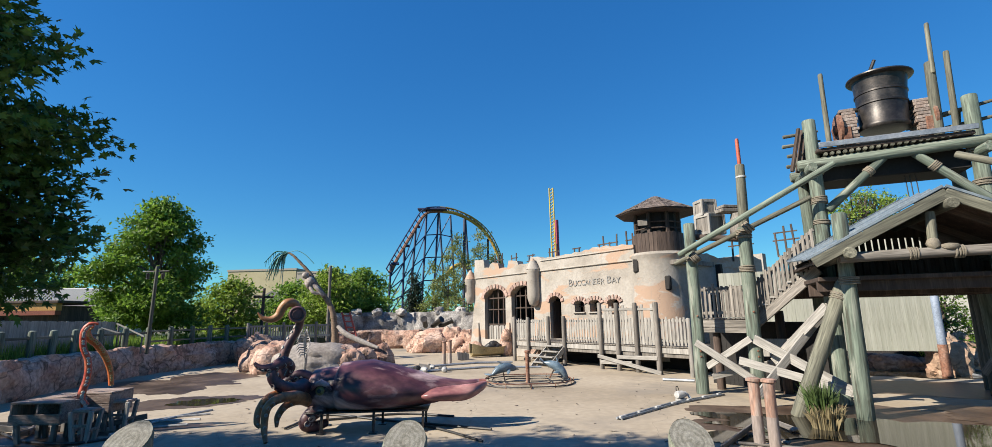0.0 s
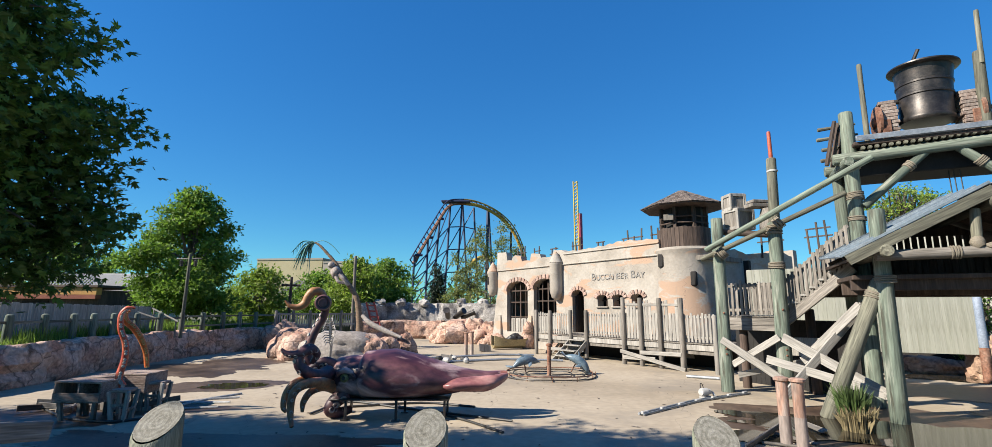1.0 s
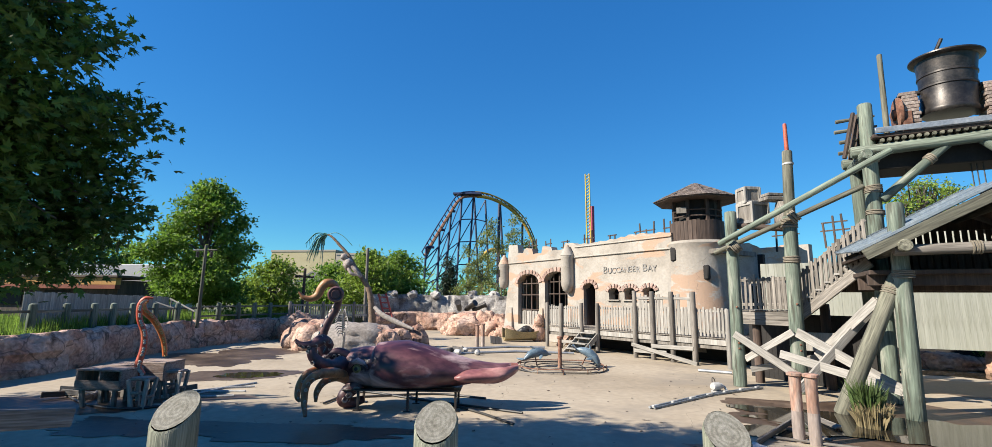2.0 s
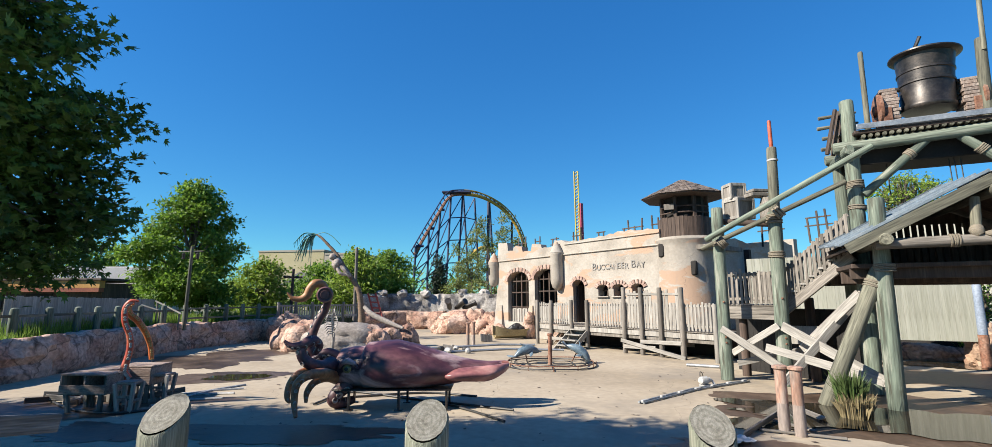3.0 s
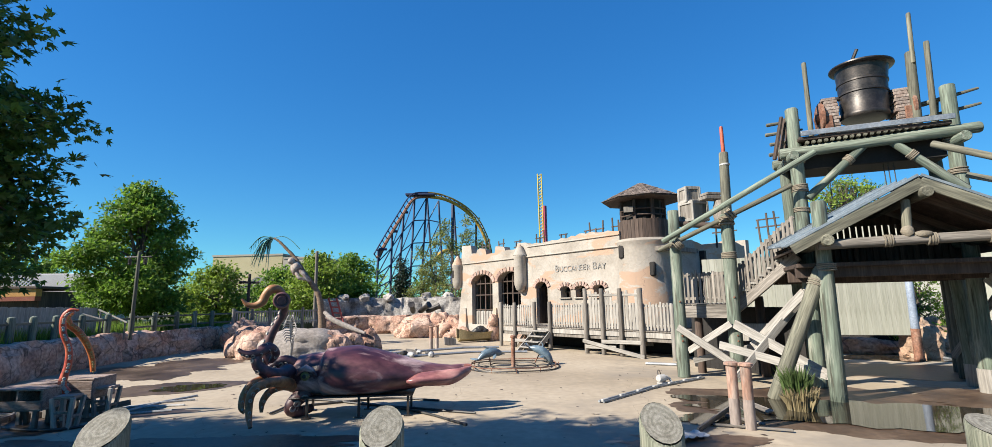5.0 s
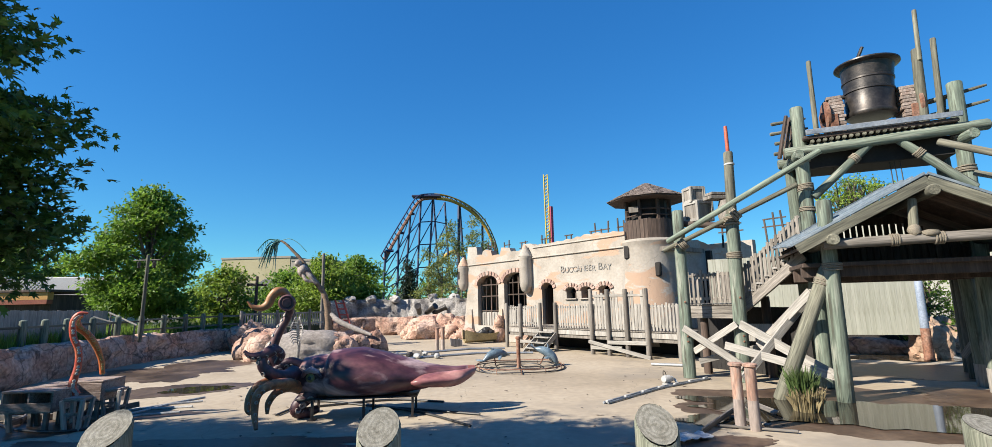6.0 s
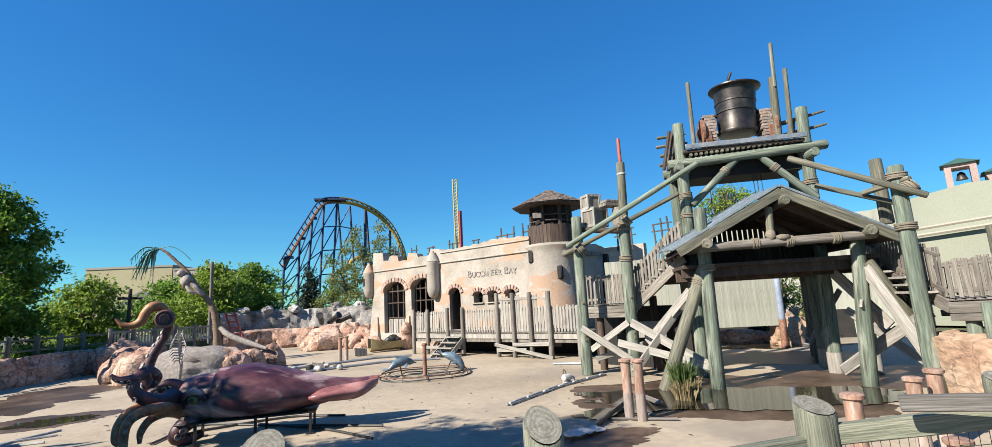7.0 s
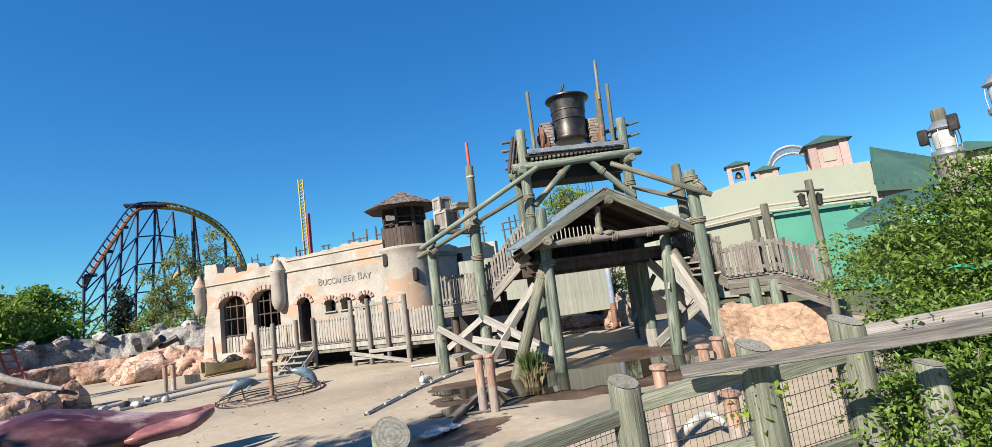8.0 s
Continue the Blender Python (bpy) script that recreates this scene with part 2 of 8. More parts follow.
def tube(points, radii, seg=10, bm=None, squash=1.0):
    """A tapered tube along points."""
    bm = bm or bmesh.new()
    pts = [Vector(p) for p in points]
    if not hasattr(radii, "__len__"):
        radii = [radii] * len(pts)
    rings, ref = [], None
    for i, p in enumerate(pts):
        d = (pts[min(i + 1, len(pts) - 1)] - pts[max(i - 1, 0)]).normalized()
        if ref is None:
            ref = Vector((0, 0, 1)) if abs(d.z) < 0.9 else Vector((1, 0, 0))
        a = d.cross(ref).normalized()
        b = a.cross(d).normalized()
        ref = b
        rings.append([bm.verts.new(p + (a * math.cos(t) + b * math.sin(t) * squash) * radii[i]) for t in (2 * math.pi * k / seg for k in range(seg))])
    for r, s in zip(rings, rings[1:]):
        for i in range(seg):
            bm.faces.new((r[i], r[(i + 1) % seg], s[(i + 1) % seg], s[i]))
    bm.faces.new(rings[0][::-1])
    bm.faces.new(rings[-1])
    bmesh.ops.recalc_face_normals(bm, faces=bm.faces)
    return bm


def smooth_path(pts, n=6):
    """Catmull-Rom points through pts."""
    P = [Vector(p) for p in pts]
    P = [2 * P[0] - P[1]] + P + [2 * P[-1] - P[-2]]
    out = []
    for i in range(1, len(P) - 2):
        for k in range(n):
            t = k / n
            a, b, c, d = P[i - 1], P[i], P[i + 1], P[i + 2]
            out.append(0.5 * (2 * b + (c - a) * t + (2 * a - 5 * b + 4 * c - d) * t * t + (3 * b - a - 3 * c + d) * t ** 3))
    return out + [P[-2]]


def lerp_list(vals, n):
    xs = np.linspace(0, len(vals) - 1, n)
    return list(np.interp(xs, range(len(vals)), vals))


def along(p0, p1):
    """Matrix whose z axis runs from p0 to p1, at p0."""
    p0, p1 = Vector(p0), Vector(p1)
    return Matrix.Translation(p0) @ (p1 - p0).to_track_quat("Z", "Y").to_matrix().to_4x4()


def log(p0, p1, r, parent, material=None, name="log", taper=0.92, seg=14, label=""):
    """A round timber from p0 to p1, slightly uneven, with chamfered ends."""
    ln = (Vector(p1) - Vector(p0)).length
    rnd = random.Random(round(ln * 977 + r * 131 + p0[0] * 17))
    k = max(3, min(9, int(ln / 0.5)))
    prof = [(r * 0.86, 0), (r, 0.03)]
    for i in range(1, k):
        t = i / k
        prof.append((r * (1 + (taper - 1) * t) * rnd.uniform(0.97, 1.03), ln * t))
    prof += [(r * taper, ln - 0.03), (r * taper * 0.86, ln)]
    return part(name, lathe(prof, seg), material or M_WOOD_GREEN, parent, label, along(p0, p1))


def board(p0, p1, w, th, parent, material=None, name="board", up=(0, 0, 1), label="", bevel=0.008):
    """A sawn board from p0 to p1: w wide (along up), th thick."""
    p0, p1 = Vector(p0), Vector(p1)
    z = (p1 - p0).normalized()
    y = Vector(up)
    y = (y - z * y.dot(z)).normalized()
    x = y.cross(z)
    m = Matrix((x, y, z)).transposed().to_4x4()
    m.translation = (p0 + p1) / 2
    return part(name, box(bmesh.new(), (0, 0, 0), (th, w, (p1 - p0).length), bevel=bevel), material or M_WOOD_GREY, parent, label, m, smooth=False)


def wrap(p, d, r, parent, turns=4, w=0.022):
    """Rope wound round a timber at p, whose axis is d."""
    bm = bmesh.new()
    for i in range(turns):
        rr = r + w * 0.5
        prof = [(rr - w * 0.6, 0), (rr + w * 0.45, w * 0.4), (rr + w * 0.6, w * 0.9), (rr + w * 0.4, w * 1.5), (rr - w * 0.6, w * 1.9)]
        lathe(prof, 14, bm, along(p, Vector(p) + Vector(d)) @ pose(0, 0, (i - turns / 2) * w * 1.9, random.uniform(-4, 4), random.uniform(-4, 4), 0))
    return part("rope_lashing", bm, M_ROPE, parent, "weathered rope lashing")


def plate(outline, holes, thick, y0=0.0):
    """Upright plate in the xz plane with holes through it, from y0 to y0 + thick."""
    bm = bmesh.new()
    edges = []
    for loop in [outline] + holes:
        vs = [bm.verts.new((x, y0, z)) for x, z in loop]
        edges += [bm.edges.new((vs[i], vs[(i + 1) % len(vs)])) for i in range(len(vs))]
    bmesh.ops.triangle_fill(bm, use_beauty=True, use_dissolve=False, edges=edges)
    r = bmesh.ops.extrude_face_region(bm, geom=bm.faces[:])
    bmesh.ops.translate(bm, vec=(0, thick, 0), verts=[v for v in r["geom"] if isinstance(v, bmesh.types.BMVert)])
    bmesh.ops.recalc_face_normals(bm, faces=bm.faces)
    return bm


def arch(x0, x1, z0, zs, zt, n=10):
    """Opening with a segmental arch from zs at the sides to zt at the crown."""
    c, h = (x0 + x1) / 2, (x1 - x0) / 2
    pts = [(x0, z0), (x1, z0)]
    for i in range(n + 1):
        a = math.pi * i / n
        pts.append((c + h * math.cos(a), zs + (zt - zs) * math.sin(a)))
    return pts


def blob(c, s, seed, rough=0.25, sub=3, bm=None, freq=1.4, flat=None):
    """Rounded boulder, noisy."""
    bm = bm or bmesh.new()
    r = bmesh.ops.create_icosphere(bm, subdivisions=sub, radius=1.0)
    o = Vector((seed * 3.7, seed * 1.3, seed * 7.1))
    for v in r["verts"]:
        n = noise.fractal(v.co * freq + o, 1.2, 2.0, 3)
        g = abs(noise.noise(v.co * 1.9 + o * 1.3))
        h = abs(noise.noise(v.co * 4.3 + o * 2.1))
        v.co *= 1 + rough * n - 0.55 * rough * max(0.0, 1 - g * 9) - 0.25 * rough * max(0.0, 1 - h * 8)
        if flat is not None and v.co.z < flat:
            v.co.z = flat
        v.co = Vector((v.co.x * s[0], v.co.y * s[1], v.co.z * s[2])) + Vector(c)
    return bm


def raw_mesh(name, verts, faces, material, smooth=False):
    me = bpy.data.meshes.new(name)
    me.from_pydata([tuple(v) for v in verts], [], [tuple(f) for f in faces])
    me.materials.append(material)
    if smooth:
        me.shade_smooth()
    me.update()
    return me
# ---------------------------------------------------------------- ground
def sheet(name, pts, z, material, label, category, thick=0.0, kind="structure"):
    bm = bmesh.new()
    vs = [bm.verts.new((x, y, z)) for x, y in pts]
    f = bm.faces.new(vs)
    if f.normal.z < 0:
        f.normal_flip()
    if thick:
        r = bmesh.ops.extrude_face_region(bm, geom=[f])
        bmesh.ops.translate(bm, vec=(0, 0, -thick), verts=[v for v in r["geom"] if isinstance(v, bmesh.types.BMVert)])
    bmesh.ops.recalc_face_normals(bm, faces=bm.faces)
    ob = part(name, bm, material, smooth=False)
    return tagged(ob, label, category, kind=kind)


M_EARTH = mat("earth_and_grass", [(0.06, 0.08, 0.03), (0.1, 0.11, 0.05), (0.2, 0.17, 0.11)], 0.08, 0.95, 0.3, fine=3, vary=0.2, bump_size=0.05)
sheet("ground", [(-1500, -1500), (1500, -1500), (1500, 1500), (-1500, 1500)], -0.12, M_EARTH, "flat earth and grass round the park", "ground")
sheet("basin_floor", [(-16, -1), (15.0, -1), (17, 6), (24, 20), (20, 40), (-2, 52), (-22, 52), (-17, 30), (-16.5, 20)], 0.0, M_CONCRETE,
      "tan stained concrete floor of an empty pool", "pool floor", 0.1)

# ---------------------------------------------------------------- the fort
fort = thing("fort", "weathered white stucco pirate fort with peach plaster patches", "fort", (6.36, 19.4, 0), -51.5)
DECK = 1.05


def ragged(pts, step=0.22, amp=0.05, seed=1):
    """Breaks a skyline of (x, z) into small uneven steps."""
    rnd = random.Random(seed)
    out = []
    for (xa, za), (xb, zb) in zip(pts, pts[1:]):
        n = max(1, int(math.hypot(xb - xa, zb - za) / step))
        for i in range(n):
            t = i / n
            out.append((xa + (xb - xa) * t + rnd.uniform(-1, 1) * amp * 0.3, za + (zb - za) * t + rnd.uniform(-1, 1) * amp))
    return out + [pts[-1]]


# front wall: a low crenellated half with two great arches, and a plain half with the door and small windows
skyline = ragged([(-2.2, 5.5), (-4.4, 5.6), (-6.3, 5.45), (-8.3, 5.45), (-8.6, 5.6), (-9.2, 5.6), (-9.35, 5.3), (-10.3, 5.28), (-10.4, 5.5), (-11.2, 5.55), (-11.3, 5.2),
                  (-12.1, 5.15), (-12.2, 5.55), (-13.0, 5.6), (-13.1, 5.35), (-13.6, 5.4), (-13.7, 5.95), (-14.65, 5.95)], seed=4)
outline = [(-15.3, 0.0), (-11.7, 0.0), (-11.6, 0.02), (-8.6, 0.02), (-8.5, 0.4), (-1.35, 0.4), (-1.35, 5.0), (-2.2, 5.0)] + skyline + [(-14.75, 3.0), (-15.05, 1.2)]
ARCHES = [(-13.6, -11.55, 0.9, 3.45, 3.98), (-11.0, -9.05, 1.05, 3.5, 4.02)]
DOOR = (-7.8, -6.95, 1.06, 3.0, 3.3)
WINDOWS = [(-6.0, -5.33), (-5.0, -4.32), (-3.86, -3.2)]
holes = [arch(*a) for a in ARCHES] + [arch(*DOOR)] + [arch(a, b, 2.43, 2.85, 3.0) for a, b in WINDOWS]
part("front_wall", plate(outline, holes, 0.45, 1.9), M_STUCCO, fort, smooth=False)
# raised cornice ledge and sloping plinth
part("cornice", boxes(((-8.4, 1.87, 4.74), (12.4, 0.1, 0.07)), bevel=0.02), M_STUCCO, fort, smooth=False)
part("coping", boxes(((-5.3, 1.88, 5.3), (6.2, 0.09, 0.06)), bevel=0.02), M_STUCCO, fort, smooth=False)
part("side_wall", boxes(((-14.85, 6.0, 2.7), (0.4, 7.7, 5.4)), ((-7.2, 9.8, 2.7), (14.9, 0.4, 5.2))), M_STUCCO, fort, smooth=False)
part("roof_deck", boxes(((-7.4, 5.9, 4.5), (14.7, 7.4, 0.2))), M_WOOD_GREY, fort, smooth=False)
for a in ARCHES + [DOOR] + [(x0, x1, 2.43, 2.85, 3.0) for x0, x1 in WINDOWS]:
    x0, x1, z0, zs, zt = a
    c, h = (x0 + x1) / 2, (x1 - x0) / 2
    n = 11 if h > 0.7 else 7
    for i in range(n):
        t = math.pi * (i + 0.5) / n
        dpt = 0.26 if h > 0.7 else 0.22
        hz = (zt - zs)
        px, pz = c + (h + dpt * 0.52) * math.cos(t), zs + (hz + dpt * 0.52) * math.sin(t)
        ang = math.degrees(math.atan2(math.sin(t) * h, math.cos(t) * max(hz, h * 0.6)))
        wdt = 1.02 * math.pi * (h + 0.5 * dpt + hz) * 0.5 / n
        part("brick", box(bmesh.new(), (0, 0, 0), (dpt, 0.1, wdt * 0.9), bevel=0.012), M_BRICK, fort, m=pose(px, 1.885, pz, 0, -ang, 0), smooth=False)
# flared foot of the piers
for x, w in ((-14.45, 0.9), (-11.28, 0.5), (-8.8, 0.4)):
    bm = bmesh.new()
    bmesh.ops.create_cone(bm, cap_ends=True, segments=4, radius1=0.75, radius2=0.36, depth=1.9)
    bmesh.ops.rotate(bm, matrix=Matrix.Rotation(radians(45), 3, "Z"), verts=bm.verts)
    bmesh.ops.transform(bm, matrix=pose(x, 2.0, 0.95) @ Matrix.Diagonal((w * 1.1, 0.7, 1, 1)), verts=bm.verts)
    part("pier_foot", bm, M_STUCCO if x < -14 else M_PEACH, fort, smooth=False)
for c, s, sd in (((-14.2, 1.55, 0.3), (0.7, 0.35, 0.5), 1), ((-11.3, 1.6, 0.45), (0.45, 0.4, 0.6), 2), ((-11.2, 1.6, 1.15), (0.3, 0.3, 0.45), 5), ((-8.75, 1.6, 0.5), (0.45, 0.35, 0.7), 3)):
    part("stone", blob(c, s, sd, 0.2, 2), M_ROCK, fort)
# glazing bars and shutters in the great arches
for x0, x1, z0, zs, zt in ARCHES:
    win = part("arch_window", boxes((((x0 + x1) / 2, 2.25, z0 + 0.42), (x1 - x0, 0.06, 0.84)), bevel=0.01), M_WOOD_PALE, fort, "grey boarded arch window")
    for i in range(5):
        x = x0 + (x1 - x0) * i / 4
        board((x, 2.2, z0), (x, 2.2, zs + (zt - zs) * (0.15 if i in (0, 4) else 0.8)), 0.09 if i % 2 == 0 else 0.05, 0.06, win, M_WOOD_DARK, "glazing_bar", up=(1, 0, 0))
    for z in (z0 + 0.9, zs - 0.75, zs - 0.05):
        board((x0, 2.19, z), (x1, 2.19, z), 0.07, 0.05, win, M_WOOD_DARK, "glazing_bar")
    for i in range(8):
        x = x0 + (x1 - x0) * (i + 0.5) / 8
        board((x, 2.2, z0), (x, 2.2, z0 + 0.8), 0.2, 0.03, win, M_WOOD_PALE, "panel_board", up=(1, 0, 0))
for x0, x1 in WINDOWS:
    w = part("window", boxes((((x0 + x1) / 2, 2.25, 2.72), (0.05, 0.05, 0.6)), (((x0 + x1) / 2, 2.25, 2.72), (x1 - x0, 0.05, 0.05))), M_WOOD_DARK, fort, "small barred window")
    part("window_sill", boxes((((x0 + x1) / 2, 1.86, 2.4), (x1 - x0 + 0.12, 0.14, 0.06)), bevel=0.01), M_STUCCO, w)
door = part("door", boxes(((-7.75, 2.6, 2.05), (0.06, 0.75, 2.0)), bevel=0.01), M_WOOD_DARK, fort, "dark plank door standing open")
part("door_frame", boxes(((-7.78, 2.2, 2.0), (0.08, 0.2, 1.95)), ((-6.97, 2.2, 2.0), (0.08, 0.2, 1.95)), bevel=0.01), M_WOOD_DARK, fort)
# near-black partition and floor added inside, standing in for the rooms' shade
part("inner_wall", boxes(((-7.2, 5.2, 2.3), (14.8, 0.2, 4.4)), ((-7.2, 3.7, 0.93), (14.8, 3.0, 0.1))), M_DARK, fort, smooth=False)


def bartizan(x, y, z0, z1, r, cap=None):
    """Small round hanging turret."""
    prof = [(r * 0.25, z0), (r * 0.7, z0 + 0.12), (r * 0.95, z0 + 0.4), (r, z0 + 0.55), (r * 0.97, z1 - 0.2), (r * 1.08, z1 - 0.12), (r * 1.08, z1 - 0.02), (r * 0.9, z1)]
    t = part("bartizan", lathe(prof, 20), M_STUCCO, fort, "", pose(x, y, 0))
    part("cap", lathe([(r * 1.1, z1), (r * 0.95, z1 + 0.1), (r * 0.6, z1 + 0.36), (r * 0.15, z1 + 0.62)], 16), cap or M_PEACH, t)
    return t


bartizan(-8.85, 1.72, 2.8, 4.85, 0.37, M_STUCCO)
tl = bartizan(-15.0, 1.8, 3.1, 4.7, 0.36)
part("slit_window", boxes(((-0.05, -0.35, 4.1), (0.16, 0.06, 0.5)), bevel=0.02), M_DARK, tl)

# round corner tower with the lookout cabin
TX, TY = -1.6, 3.0
tower = part("round_tower", lathe([(1.5, 0.3), (1.42, 1.2), (1.34, 2.4), (1.3, 4.6), (1.36, 4.75), (1.4, 4.9), (1.3, 5.02)], 40), M_STUCCO, fort, "", pose(TX, TY, 0))
part("slit_window", boxes(((-0.42, -1.26, 4.45), (0.3, 0.12, 0.62)), bevel=0.05), M_DARK, tower)
part("slit_window", boxes(((0.95, -0.95, 3.6), (0.26, 0.2, 0.62)), bevel=0.05), M_DARK, tower)
for i in range(40):
    a = 2 * math.pi * i / 40
    part("plank", box(bmesh.new(), (0, 0, 0), (0.045, 0.17, 1.02), bevel=0.006), M_WOOD_DARK, tower, m=Matrix.Rotation(a, 4, "Z") @ pose(1.12, 0, 5.4 + 0.02 * math.sin(i * 5)), smooth=False)
part("tower_floor", lathe([(1.12, 5.0), (1.12, 5.15)], 32), M_WOOD_DARK, tower)
for i in range(8):
    a = 2 * math.pi * (i + 0.3) / 8
    part("post", box(bmesh.new(), (0, 0, 0), (0.14, 0.14, 1.95), bevel=0.01), M_WOOD_DARK, tower, m=Matrix.Rotation(a, 4, "Z") @ pose(1.03, 0, 6.05), smooth=False)
for z in (6.12, 6.4):
    bm = bmesh.new()
    for i in range(8):
        a, b = 2 * math.pi * (i + 0.3) / 8, 2 * math.pi * (i + 1.3) / 8
        tube([(1.1 * math.cos(a), 1.1 * math.sin(a), z), (1.1 * math.cos(b), 1.1 * math.sin(b), z)], 0.035, 6, bm)
    part("rail", bm, M_WOOD_DARK, tower)
# near-black drum added to paint the cabin's shaded interior
part("lookout_core", lathe([(0.9, 5.1), (0.9, 7.0)], 8), M_DARK, tower)
part("wall_sign", boxes(((-0.55, -1.2, 6.35), (0.42, 0.03, 0.26)), bevel=0.005), M_WOOD_GREY, tower, m=pose(0, 0, 0, 0, 0, 30))
# eight-sided shingled roof
roof = part("roof", lathe([(1.84, 6.86), (1.84, 6.92), (0.12, 7.76), (0.05, 7.79)], 8), M_WOOD_DARK, tower)
for row in range(9):
    t0 = row / 9
    for side in range(8):
        a0, a1 = 2 * math.pi * side / 8, 2 * math.pi * (side + 1) / 8
        r = 1.88 - 1.73 * t0
        n = max(1, int(round(r * 0.77 / 0.16)))
        for k in range(n):
            f = (k + 0.5) / n
            x = r * (math.cos(a0) * (1 - f) + math.cos(a1) * f)
            y = r * (math.sin(a0) * (1 - f) + math.sin(a1) * f)
            am = (a0 + a1) / 2
            sh = box(bmesh.new(), (0, 0, 0), (0.27, r * 0.765 / n * 0.94, 0.02))
            part("shingle", sh, M_SHINGLE, roof, m=Matrix.Translation((x - 0.1 * math.cos(am), y - 0.1 * math.sin(am), 6.97 + 0.83 * t0 + random.uniform(-0.004, 0.01))) @ Matrix.Rotation(am, 4, "Z") @ pose(0, 0, 0, 0, 21 + random.uniform(0, 4), random.uniform(-4, 4)), smooth=False)

# wing behind the tower, in shade, with broken battlement
wing_top = ragged([(0, 4.95), (1.0, 5.0), (2.0, 4.8), (3.2, 4.95), (4.3, 5.15), (5.3, 4.9)], seed=9)
part("wing_wall", plate([(0, 0), (5.3, 0)] + wing_top[::-1], [[(1.0, 1.2), (1.8, 1.2), (1.8, 3.1), (1.0, 3.1)]], 0.4), M_STUCCO, fort, m=pose(-0.25, 3.6, 0, 0, 0, 82), smooth=False)

# wooden picket crosses and spikes on the roof line
rnd = random.Random(5)
for x, n, w in ((-14.2, 3, 1.1), (-12.6, 2, 0.7), (-11.0, 2, 0.8), (-9.0, 3, 1.0), (-7.2, 2, 0.7), (-5.0, 4, 1.5), (-3.4, 3, 1.0), (0.6, 3, 1.2), (2.6, 3, 1.1)):
    y, zb = (3.6, 5.2) if x < 0 else (6.5, 5.0)
    fr = part("picket_frame", boxes(((x, y, zb + 0.45), (w, 0.05, 0.06)), bevel=0.004), M_WOOD_DARK, fort, smooth=False)
    part("picket_rail", boxes(((x, y, zb + 0.8), (w * 0.9, 0.05, 0.06)), bevel=0.004), M_WOOD_DARK, fr, smooth=False)
    for i in range(n):
        board((x + (i + 0.5) / n * w - w / 2, y - 0.03, zb - 0.3), (x + (i + 0.5) / n * w - w / 2 + rnd.uniform(-0.08, 0.08), y - 0.03, zb + rnd.uniform(0.75, 1.3)), 0.08, 0.05, fr, M_WOOD_DARK, "picket", up=(1, 0, 0))

# sign letters
def letters(text, x, z, size, parent, material, y):
    cu = bpy.data.curves.new("letters", "FONT")
    cu.body, cu.size, cu.extrude = text, size, 0.012
    ob = bpy.data.objects.new("letters", cu)
    me = bpy.data.meshes.new_from_object(ob)
    bpy.data.objects.remove(ob)
    me.materials.clear()
    me.materials.append(material)
    return part("letter", me, material, parent, m=pose(x, y, z, 90, 0, 0))


WORD, x = "BUCCANEER BAY", -6.35
for ch in WORD:
    big = ch == "B"
    if ch != " ":
        letters(ch, x, 3.76 + random.uniform(-0.015, 0.02), 0.5 if big else 0.4, fort, M_LETTER, 1.88)
    x += {"B": 0.31, " ": 0.14, "A": 0.265, "E": 0.225, "R": 0.25}.get(ch, 0.27)
# ---------------------------------------------------------------- timber tower over the bridge
T = thing("timber_tower", "tall green-painted log tower carrying a mortar platform", "log tower", (7.83, 10.88, 0), -22.2)
log((0.1, 2.0, -0.02), (0.18, 2.0, 7.48), 0.175, T)
log((3.5, 2.0, -0.02), (3.66, 2.0, 7.56), 0.175, T)
log((0.1, 3.2, -0.02), (0.1, 3.2, 6.9), 0.17, T)
log((3.66, 2.94, -0.02), (3.6, 3.1, 6.9), 0.17, T)
log((0.0, 0.0, -0.02), (0.06, 0.0, 4.48), 0.17, T)
log((3.3, 0.0, -0.02), (3.55, 0.0, 3.45), 0.17, T)
log((-0.25, 1.82, 6.16), (4.1, 1.82, 6.33), 0.15, T)
log((-0.2, 3.2, 6.2), (4.1, 3.2, 6.3), 0.15, T)
log((0.0, 1.4, 6.0), (0.0, 3.5, 6.05), 0.13, T)
log((3.6, 1.4, 6.05), (3.6, 3.5, 6.1), 0.13, T)
for s in ((0.3, 4.9, 1.72, 6.2), (3.66, 4.8, 2.3, 6.2)):
    log((s[0], 1.86, s[1]), (s[2], 1.86, s[3]), 0.11, T, name="brace")
    wrap((s[0] + (s[2] - s[0]) * 0.72, 1.86, s[1] + (s[3] - s[1]) * 0.72), (s[2] - s[0], 0, s[3] - s[1]), 0.11, T, 4)
wrap((0.17, 2.0, 5.2), (0, 0, 1), 0.18, T, 5)
wrap((0.16, 2.0, 4.6), (0, 0, 1), 0.18, T, 3)
wrap((0.17, 2.0, 6.0), (0, 0, 1), 0.18, T, 4)
wrap((3.6, 2.0, 5.3), (0, 0, 1), 0.18, T, 4)
wrap((3.6, 2.0, 6.15), (0, 0, 1), 0.18, T, 5)
